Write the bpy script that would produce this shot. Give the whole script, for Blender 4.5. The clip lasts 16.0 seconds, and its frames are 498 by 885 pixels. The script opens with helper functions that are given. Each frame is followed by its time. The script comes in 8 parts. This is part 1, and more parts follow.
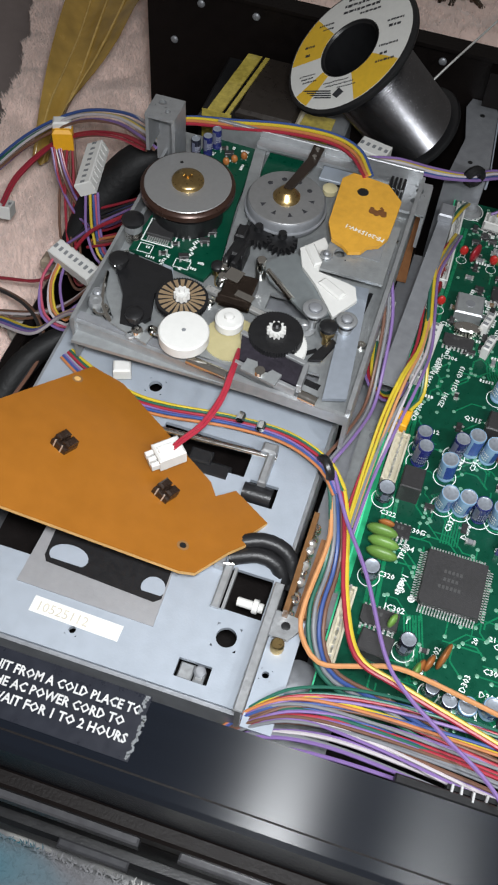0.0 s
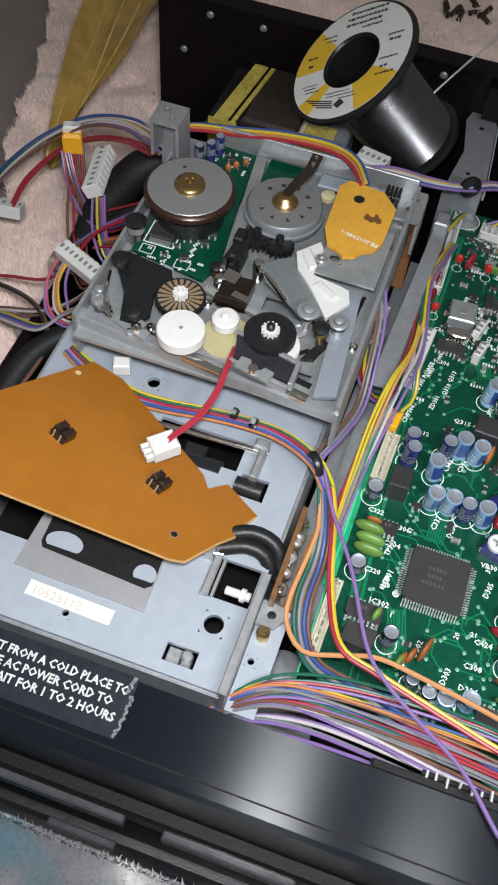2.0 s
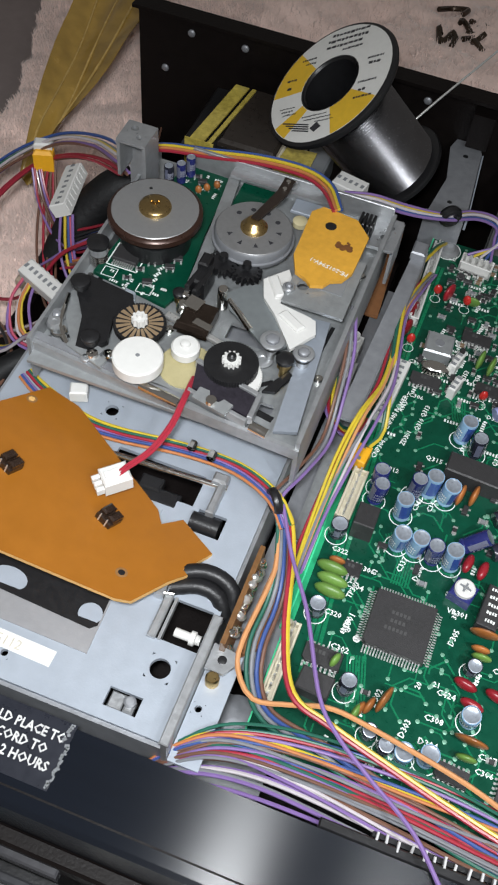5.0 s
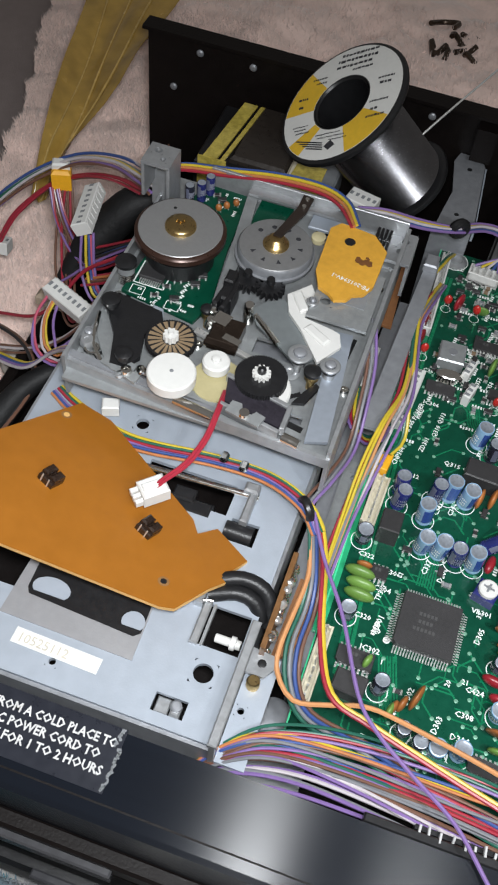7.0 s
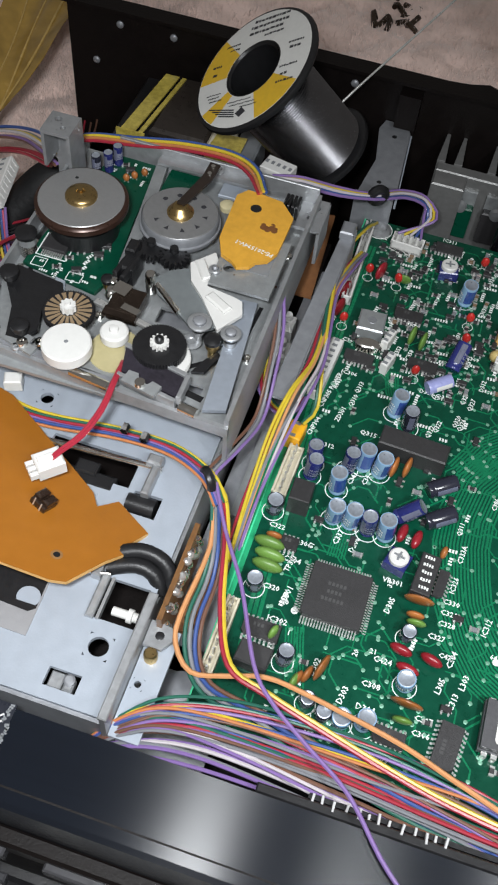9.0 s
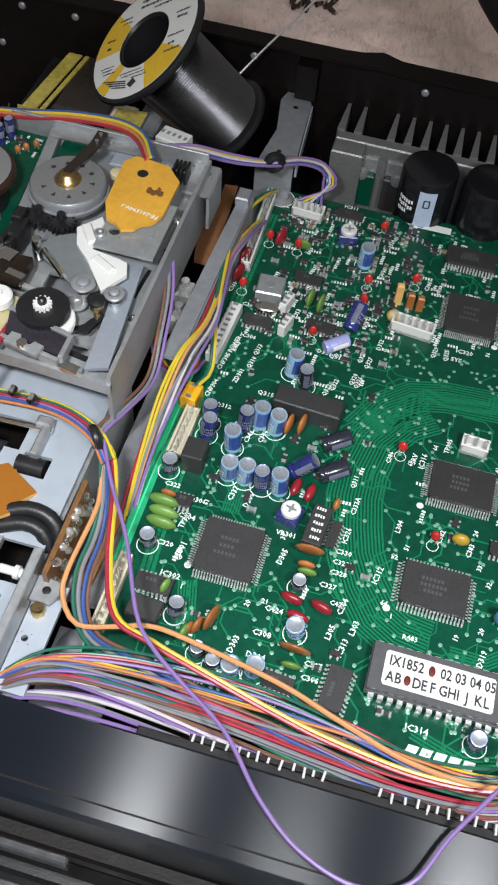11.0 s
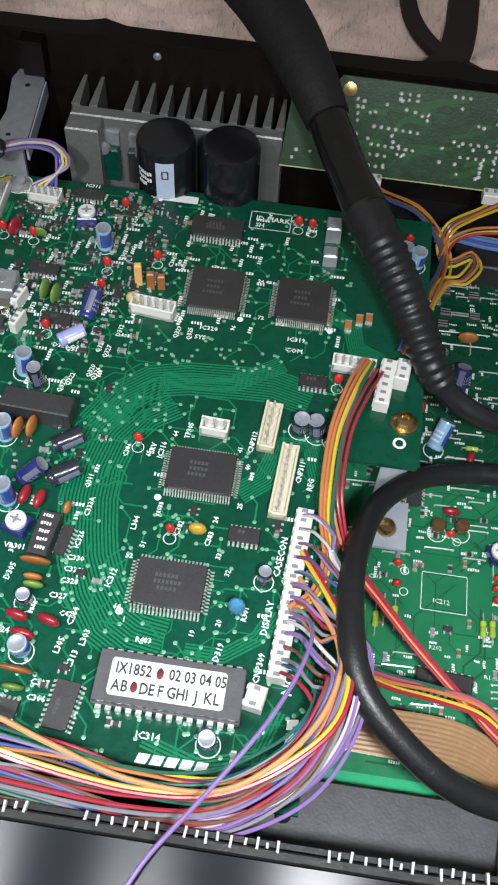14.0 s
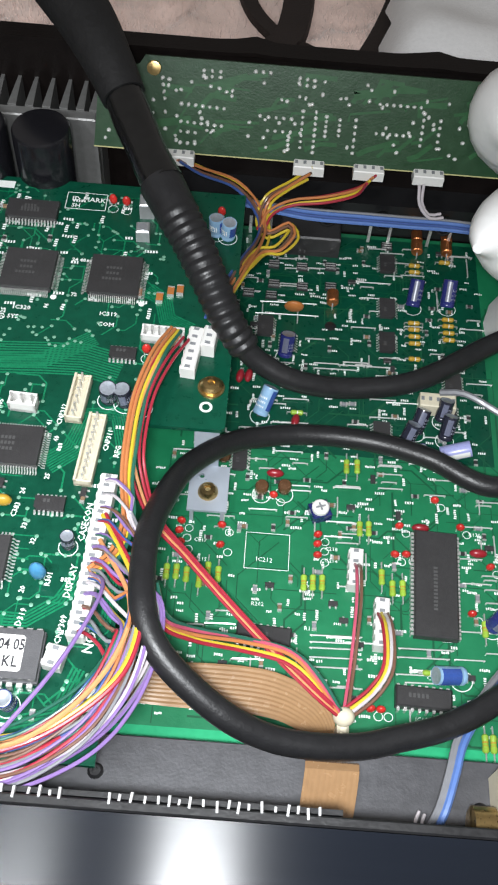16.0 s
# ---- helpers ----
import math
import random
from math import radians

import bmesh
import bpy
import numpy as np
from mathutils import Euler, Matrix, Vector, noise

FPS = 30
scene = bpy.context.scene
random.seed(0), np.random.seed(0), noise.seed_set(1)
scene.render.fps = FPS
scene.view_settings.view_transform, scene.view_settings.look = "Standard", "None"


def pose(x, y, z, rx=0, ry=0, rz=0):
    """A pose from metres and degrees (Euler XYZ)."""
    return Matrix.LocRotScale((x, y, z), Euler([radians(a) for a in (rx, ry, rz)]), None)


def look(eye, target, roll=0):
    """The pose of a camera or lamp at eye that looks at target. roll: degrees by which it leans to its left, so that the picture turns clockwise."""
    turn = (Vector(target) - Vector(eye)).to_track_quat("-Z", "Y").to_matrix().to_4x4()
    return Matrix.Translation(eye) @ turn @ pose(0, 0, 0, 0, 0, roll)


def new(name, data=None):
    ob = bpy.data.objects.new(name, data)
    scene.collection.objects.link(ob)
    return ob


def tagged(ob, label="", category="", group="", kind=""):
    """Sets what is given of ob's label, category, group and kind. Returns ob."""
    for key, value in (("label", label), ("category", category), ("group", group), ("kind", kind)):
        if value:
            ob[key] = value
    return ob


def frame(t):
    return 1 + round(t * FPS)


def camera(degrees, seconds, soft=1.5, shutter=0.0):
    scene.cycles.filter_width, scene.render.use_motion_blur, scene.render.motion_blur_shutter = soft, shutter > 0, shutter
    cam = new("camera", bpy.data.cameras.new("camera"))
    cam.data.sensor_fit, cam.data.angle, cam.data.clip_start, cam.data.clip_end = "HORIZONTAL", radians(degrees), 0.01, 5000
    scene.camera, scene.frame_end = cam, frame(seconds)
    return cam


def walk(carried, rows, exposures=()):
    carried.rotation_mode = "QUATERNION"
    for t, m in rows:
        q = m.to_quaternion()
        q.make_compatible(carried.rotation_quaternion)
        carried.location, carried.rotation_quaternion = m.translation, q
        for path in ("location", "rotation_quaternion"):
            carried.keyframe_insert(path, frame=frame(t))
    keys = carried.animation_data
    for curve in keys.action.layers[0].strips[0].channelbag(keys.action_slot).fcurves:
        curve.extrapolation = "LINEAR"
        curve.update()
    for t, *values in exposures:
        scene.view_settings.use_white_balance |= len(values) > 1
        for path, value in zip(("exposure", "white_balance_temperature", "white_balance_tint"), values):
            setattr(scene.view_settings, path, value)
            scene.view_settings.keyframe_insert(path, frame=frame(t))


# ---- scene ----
cam = camera(29.00, 16.0, soft=2.1)
PATH = [
    (0, (-0.07958, -0.12465, 0.30080), (-0.11723, 0.03465, 0.04939), 5.40),
    (0.5, (-0.07934, -0.12798, 0.30040), (-0.11880, 0.03105, 0.04910), 5.50),
    (1, (-0.07606, -0.12771, 0.30435), (-0.11718, 0.03225, 0.05391), 5.40),
    (1.5, (-0.07504, -0.12874, 0.30623), (-0.11689, 0.03071, 0.05558), 5.40),
    (2, (-0.07259, -0.13086, 0.30627), (-0.11429, 0.02979, 0.05637), 5.70),
    (2.5, (-0.06790, -0.13079, 0.31108), (-0.10990, 0.03075, 0.06180), 6.00),
    (3, (-0.06872, -0.12899, 0.31241), (-0.10997, 0.03344, 0.06358), 6.70),
    (3.5, (-0.08039, -0.13182, 0.31146), (-0.12285, 0.03156, 0.06346), 7.10),
    (4, (-0.07884, -0.12680, 0.30555), (-0.12444, 0.03580, 0.05760), 7.10),
    (4.5, (-0.07003, -0.12030, 0.30026), (-0.11531, 0.04163, 0.05181), 6.90),
    (4.7, (-0.06489, -0.11746, 0.29947), (-0.10973, 0.04587, 0.05185), 6.90),
    (6.8, (-0.07425, -0.12501, 0.30945), (-0.11190, 0.04343, 0.06407), 7.40),
    (7, (-0.07729, -0.12599, 0.30739), (-0.11539, 0.04214, 0.06187), 7.50),
    (7.5, (-0.07454, -0.12482, 0.30369), (-0.11504, 0.04334, 0.05857), 6.80),
    (8, (-0.06442, -0.12158, 0.30117), (-0.10476, 0.04669, 0.05611), 6.60),
    (8.5, (-0.05441, -0.11969, 0.30264), (-0.09565, 0.04858, 0.05773), 5.60),
    (8.7, (-0.05312, -0.11952, 0.30260), (-0.09182, 0.04640, 0.05567), 6.00),
    (10.8, (-0.02666, -0.12262, 0.30384), (-0.05742, 0.04378, 0.05612), 6.70),
    (11, (-0.02201, -0.12482, 0.29963), (-0.05411, 0.04391, 0.05366), 5.80),
    (11.5, (-0.00866, -0.11789, 0.29488), (-0.04001, 0.05026, 0.04842), 6.00),
    (12, (-0.00071, -0.11801, 0.29063), (-0.02952, 0.04853, 0.04277), 6.10),
    (12.5, (0.01444, -0.11332, 0.29429), (-0.01151, 0.05125, 0.04481), 5.40),
    (13, (0.02332, -0.10885, 0.29649), (0.00127, 0.05377, 0.04536), 4.90),
    (13.5, (0.03235, -0.10101, 0.29711), (0.01435, 0.06117, 0.04537), 4.50),
    (14, (0.03611, -0.09721, 0.29732), (0.02276, 0.06507, 0.04535), 4.00),
    (14.5, (0.04929, -0.09571, 0.29637), (0.03864, 0.06719, 0.04467), 3.70),
    (15, (0.06335, -0.09600, 0.29919), (0.05855, 0.06646, 0.04703), 4.20),
    (15.5, (0.06970, -0.10333, 0.30256), (0.06790, 0.05936, 0.05051), 4.30),
    (16, (0.07869, -0.10562, 0.30033), (0.08139, 0.05821, 0.04903), 5.30),
]
walk(cam, [(t, look(eye, target, roll)) for t, eye, target, roll in PATH],
     exposures=((0, 0.06), (8.5, 0.06), (11, 0.2), (12.5, 0.32), (14, 0.46), (15, 0.64), (16, 0.82)))

# ---- light: the torch beside the lens, along its way, in a dim warm room ----
world = bpy.data.worlds.new("room")
scene.world = world
world.use_nodes = True
world.node_tree.nodes["Background"].inputs[0].default_value = (1.0, 0.94, 0.89, 1)
world.node_tree.nodes["Background"].inputs[1].default_value = 0.125
for x, watts, aim in ((-0.075, 0.325, (-0.19, 0.01, 0.05)), (-0.004, 0.09, (-0.02, 0.0, 0.05)), (0.074, 0.325, (0.11, -0.005, 0.05))):
    torch = bpy.data.lights.new("torch", "AREA")
    torch.shape, torch.size, torch.size_y, torch.energy = "RECTANGLE", 0.03, 0.016, watts
    torch.spread = radians(104)
    torch.color = (0.94, 0.97, 1.0)
    new("torch", torch).matrix_world = look((x, -0.118, 0.314), aim)

# ---- materials ----
MATS = {}


def mat(name, col, rough=0.5, metal=0.0, var=0.12, scale=60.0, bump=0.0, bscale=900.0, spec=0.5, alpha=1.0, rnd=0.0, trans=0.0, stretch=(1, 1, 1), sheen=0.0, coat=0.0):
    """A surface with colour variation at two scales, roughness variation and fine relief."""
    if name in MATS:
        return MATS[name]
    m = bpy.data.materials.new(name)
    m.use_nodes = True
    nt = m.node_tree
    n, l = nt.nodes, nt.links
    b = n["Principled BSDF"]
    b.inputs["Roughness"].default_value = rough
    b.inputs["Metallic"].default_value = metal
    b.inputs["Specular IOR Level"].default_value = spec
    b.inputs["Sheen Weight"].default_value = sheen
    b.inputs["Coat Weight"].default_value = coat
    b.inputs["Transmission Weight"].default_value = trans
    tc = n.new("ShaderNodeTexCoord")
    mp = n.new("ShaderNodeMapping")
    mp.inputs["Scale"].default_value = stretch
    l.new(tc.outputs["Object"], mp.inputs["Vector"])
    big = n.new("ShaderNodeTexNoise")
    big.inputs["Scale"].default_value = scale
    big.inputs["Detail"].default_value = 3
    fine = n.new("ShaderNodeTexNoise")
    fine.inputs["Scale"].default_value = scale * 9
    fine.inputs["Detail"].default_value = 4
    for t in (big, fine):
        l.new(mp.outputs[0], t.inputs["Vector"])
    add = n.new("ShaderNodeMath")
    add.operation = "ADD"
    l.new(big.outputs[0], add.inputs[0])
    l.new(fine.outputs[0], add.inputs[1])
    ramp = n.new("ShaderNodeMapRange")
    ramp.inputs[1].default_value, ramp.inputs[2].default_value = 0.55, 1.45
    ramp.inputs[3].default_value, ramp.inputs[4].default_value = 1 - var, 1 + var
    l.new(add.outputs[0], ramp.inputs[0])
    last = ramp.outputs[0]
    if rnd:
        oi = n.new("ShaderNodeObjectInfo")
        mr = n.new("ShaderNodeMapRange")
        mr.inputs[3].default_value, mr.inputs[4].default_value = 1 - rnd, 1 + rnd
        l.new(oi.outputs["Random"], mr.inputs[0])
        mul = n.new("ShaderNodeMath")
        mul.operation = "MULTIPLY"
        l.new(last, mul.inputs[0])
        l.new(mr.outputs[0], mul.inputs[1])
        last = mul.outputs[0]
    mix = n.new("ShaderNodeVectorMath")
    mix.operation = "SCALE"
    mix.inputs[0].default_value = col[:3]
    l.new(last, mix.inputs["Scale"])
    l.new(mix.outputs[0], b.inputs["Base Color"])
    rr = n.new("ShaderNodeMapRange")
    rr.inputs[3].default_value, rr.inputs[4].default_value = max(0.03, rough - 0.09), min(1, rough + 0.09)
    l.new(fine.outputs[0], rr.inputs[0])
    l.new(rr.outputs[0], b.inputs["Roughness"])
    if bump:
        bn = n.new("ShaderNodeTexNoise")
        bn.inputs["Scale"].default_value = bscale
        bn.inputs["Detail"].default_value = 3
        l.new(mp.outputs[0], bn.inputs["Vector"])
        bp = n.new("ShaderNodeBump")
        bp.inputs["Strength"].default_value = bump
        bp.inputs["Distance"].default_value = 0.0004
        l.new(bn.outputs[0], bp.inputs["Height"])
        l.new(bp.outputs[0], b.inputs["Normal"])
    MATS[name] = m
    return m


def patches(name, cols, scale, rough=0.95, bump=0.8, bscale=900.0):
    """Fleece with soft patches of several colours."""
    m = mat(name, (1, 1, 1), rough, 0, 0.1, 40, bump, bscale, sheen=0.3, spec=0.1)
    nt = m.node_tree
    n, l = nt.nodes, nt.links
    b = n["Principled BSDF"]
    old = b.inputs["Base Color"].links[0].from_node
    tc = n.new("ShaderNodeTexCoord")
    no = n.new("ShaderNodeTexNoise")
    no.inputs["Scale"].default_value, no.inputs["Detail"].default_value = scale, 2.5
    l.new(tc.outputs["Object"], no.inputs["Vector"])
    cr = n.new("ShaderNodeValToRGB")
    el = cr.color_ramp.elements
    el[0].position, el[0].color = cols[0][0], (*cols[0][1], 1)
    el[1].position, el[1].color = cols[1][0], (*cols[1][1], 1)
    for p, c in cols[2:]:
        e = el.new(p)
        e.color = (*c, 1)
    l.new(no.outputs[0], cr.inputs[0])
    l.new(cr.outputs[0], old.inputs[0])
    return m


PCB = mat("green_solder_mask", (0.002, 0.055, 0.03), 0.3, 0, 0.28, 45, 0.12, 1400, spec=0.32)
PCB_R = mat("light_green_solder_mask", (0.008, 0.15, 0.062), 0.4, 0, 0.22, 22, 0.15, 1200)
PCB_V = mat("olive_green_solder_mask", (0.006, 0.04, 0.011), 0.4, 0, 0.25, 35, 0.15, 1200)
TRACE = mat("masked_copper_trace", (0.005, 0.155, 0.068), 0.28, 0.0, 0.15, 80)
EDGE = mat("bare_laminate", (0.06, 0.62, 0.3), 0.5, 0, 0.15, 60)
SILK = mat("white_silkscreen_ink", (0.76, 0.79, 0.76), 0.6, 0, 0.12, 200)
TIN = mat("tinned_metal", (0.7, 0.7, 0.68), 0.3, 0.7, 0.15, 200, 0.2, 2500)
VIA = mat("masked_via", (0.2, 0.42, 0.3), 0.35, 0.3, 0.2, 200)
CHIP = mat("black_epoxy", (0.034, 0.033, 0.034), 0.42, 0, 0.2, 120, 0.25, 3000, rnd=0.2)
CHIPMARK = mat("grey_chip_marking", (0.06, 0.06, 0.06), 0.6, 0, 0.1, 200)
PAPER = mat("white_paper_label", (0.68, 0.68, 0.65), 0.6, 0, 0.06, 80)
INK = mat("black_ink", (0.03, 0.03, 0.035), 0.6)
INKRED = mat("dark_red_ink", (0.12, 0.015, 0.012), 0.6, 0, 0.3, 900)
BLACK = mat("black_plastic", (0.012, 0.012, 0.013), 0.35, 0, 0.25, 60, 0.15, 1500)
BLACKDULL = mat("dull_black_steel", (0.006, 0.0042, 0.0038), 0.5, 0.0, 0.3, 25, 0.2, 1200, spec=0.2)
PANEL = mat("brushed_black_panel", (0.005, 0.0072, 0.012), 0.3, 0.0, 0.1, 30, spec=0.62, stretch=(0.02, 8, 8))
PANEL.node_tree.nodes["Principled BSDF"].inputs["Anisotropic"].default_value = 0.97
PANEL.node_tree.nodes["Principled BSDF"].inputs["Anisotropic Rotation"].default_value = 0.25
for span in [k for k in PANEL.node_tree.nodes if k.type == "MAP_RANGE" and k.outputs[0].links[0].to_socket.name == "Roughness"]:
    span.inputs[3].default_value, span.inputs[4].default_value = 0.22, 0.26
grain = PANEL.node_tree.nodes.new("ShaderNodeTangent")
grain.direction_type, grain.uv_map = "UV_MAP", "along"
PANEL.node_tree.links.new(grain.outputs[0], PANEL.node_tree.nodes["Principled BSDF"].inputs["Tangent"])
CLEAR = mat("smoked_clear_plastic", (0.06, 0.06, 0.065), 0.2, 0, 0.2, 40, spec=0.8)
STEEL = mat("galvanised_steel", (0.4, 0.41, 0.42), 0.38, 0.6, 0.2, 50, 0.25, 900)
STEELDARK = mat("dull_zinc_steel", (0.3, 0.31, 0.33), 0.45, 0.45, 0.2, 40, 0.2, 900)
PLATE = mat("pale_zinc_plate", (0.37, 0.41, 0.465), 0.46, 0.25, 0.08, 30, 0.1, 1500)
ALU = mat("raw_aluminium", (0.24, 0.24, 0.235), 0.42, 0.5, 0.15, 60, 0.3, 800)
CHROME = mat("bright_pin_metal", (0.85, 0.84, 0.8), 0.15, 1.0, 0.05, 100)
BRASS = mat("brass", (0.55, 0.39, 0.17), 0.3, 1.0, 0.15, 150)
BROWNB = mat("brown_phenolic_board", (0.31, 0.112, 0.011), 0.4, 0, 0.12, 25, 0.08, 900)
BROWNE = mat("raw_phenolic_edge", (0.72, 0.42, 0.14), 0.7, 0, 0.2, 200)
ORANGEB = mat("orange_phenolic_board", (0.66, 0.34, 0.04), 0.45, 0, 0.15, 60, 0.1, 900)
NYLON = mat("white_nylon", (0.66, 0.655, 0.63), 0.4, 0, 0.05, 60, spec=0.4)
IVORY = mat("ivory_plastic", (0.6, 0.55, 0.42), 0.45, 0, 0.08, 80)
CREAM = mat("cream_plastic", (0.62, 0.55, 0.33), 0.45, 0, 0.08, 80)
YELLOWP = mat("yellow_plastic", (0.85, 0.42, 0.02), 0.4, 0, 0.1, 80)
GREYP = mat("grey_plastic", (0.2, 0.21, 0.22), 0.45, 0, 0.1, 80)
LTGREY = mat("light_grey_metal", (0.34, 0.355, 0.36), 0.38, 0.45, 0.18, 60, 0.2, 1200)
BLUES = mat("light_blue_sleeve", (0.24, 0.4, 0.58), 0.2, 0, 0.1, 120, rnd=0.15, coat=0.4)
DKBLUE = mat("dark_blue_sleeve", (0.02, 0.025, 0.13), 0.25, 0, 0.15, 120, rnd=0.2, coat=0.4)
BLKS = mat("black_sleeve", (0.02, 0.021, 0.034), 0.22, 0, 0.15, 120, coat=0.4)
LILAC = mat("lilac_sleeve", (0.3, 0.32, 0.58), 0.3, 0, 0.1, 120)
CAPTOP = mat("aluminium_can_top", (0.4, 0.44, 0.5), 0.32, 0.55, 0.25, 150)
REDE = mat("red_epoxy", (0.48, 0.025, 0.02), 0.28, 0, 0.15, 150, rnd=0.15)
REDF = mat("dark_red_film", (0.25, 0.014, 0.022), 0.3, 0, 0.15, 150, rnd=0.15)
CERAM = mat("brown_ceramic", (0.36, 0.13, 0.035), 0.4, 0, 0.12, 150, rnd=0.2)
GREENF = mat("green_film", (0.13, 0.25, 0.05), 0.4, 0, 0.12, 150, rnd=0.15)
GREENR = mat("green_yellow_body", (0.28, 0.45, 0.05), 0.4, 0, 0.12, 150, rnd=0.15)
YELLOWC = mat("mustard_epoxy", (0.42, 0.26, 0.03), 0.35, 0, 0.15, 150)
BLUEC = mat("blue_epoxy", (0.06, 0.23, 0.42), 0.35, 0, 0.1, 150)
COPPER = mat("copper_winding", (0.75, 0.27, 0.1), 0.3, 0.9, 0.15, 300, 0.5, 3000)
RUBBER = mat("black_rubber", (0.012, 0.012, 0.013), 0.4, 0, 0.25, 40, 0.25, 1500, spec=0.4)
SHRINK = mat("matt_black_sleeve", (0.009, 0.009, 0.0095), 0.6, 0, 0.25, 40, 0.5, 600, spec=0.35)
FLEX = mat("brown_flex_film", (0.32, 0.19, 0.095), 0.25, 0, 0.12, 40, spec=0.6, coat=0.4)
SOLDERW = mat("solder_wire", (0.19, 0.19, 0.2), 0.24, 1.0, 0.15, 200)
TAPEY = mat("yellow_tape", (0.5, 0.4, 0.08), 0.14, 0, 0.5, 60, 0.5, 300, coat=0.5)
AMBER = mat("amber_plastic_film", (0.4, 0.25, 0.055), 0.24, 0, 0.4, 14, 0.5, 90, spec=0.5, coat=0.4)
TAUPE = mat("dark_taupe_cloth", (0.27, 0.225, 0.215), 0.9, 0, 0.12, 20, 0.6, 1800)
CREAMF = mat("cream_pink_fleece", (0.95, 0.74, 0.66), 0.95, 0, 0.1, 45, 0.45, 500, spec=0.1, sheen=0.7)
PATTERN = patches("patterned_fleece", [(0.34, (0.03, 0.13, 0.17)), (0.43, (0.16, 0.16, 0.17)), (0.5, (0.28, 0.28, 0.28)), (0.55, (0.6, 0.59, 0.56)), (0.66, (0.32, 0.32, 0.32))], 18)
WHITEC = mat("white_cotton", (0.85, 0.85, 0.85), 0.9, 0, 0.06, 60, 0.5, 900)
WHITEP = mat("white_soft_plastic", (0.78, 0.78, 0.77), 0.4, 0, 0.06, 40)
STRAP = mat("dark_brown_strap", (0.02, 0.013, 0.011), 0.8, 0, 0.2, 60, 0.5, 900)
WIRE = {}
for key, c in dict(white=(0.5, 0.46, 0.48), grey=(0.19, 0.195, 0.21), purple=(0.21, 0.13, 0.33), blue=(0.04, 0.08, 0.25), green=(0.02, 0.11, 0.075), yellow=(0.56, 0.42, 0.035), orange=(0.46, 0.17, 0.06), red=(0.32, 0.022, 0.04), pink=(0.44, 0.08, 0.13), brown=(0.15, 0.075, 0.05), black=(0.02, 0.02, 0.022), peach=(0.55, 0.26, 0.11), lblue=(0.09, 0.17, 0.42)).items():
    WIRE[key] = mat(key + "_wire_insulation", c, 0.33, 0, 0.12, 60, 0.0, coat=0.15)


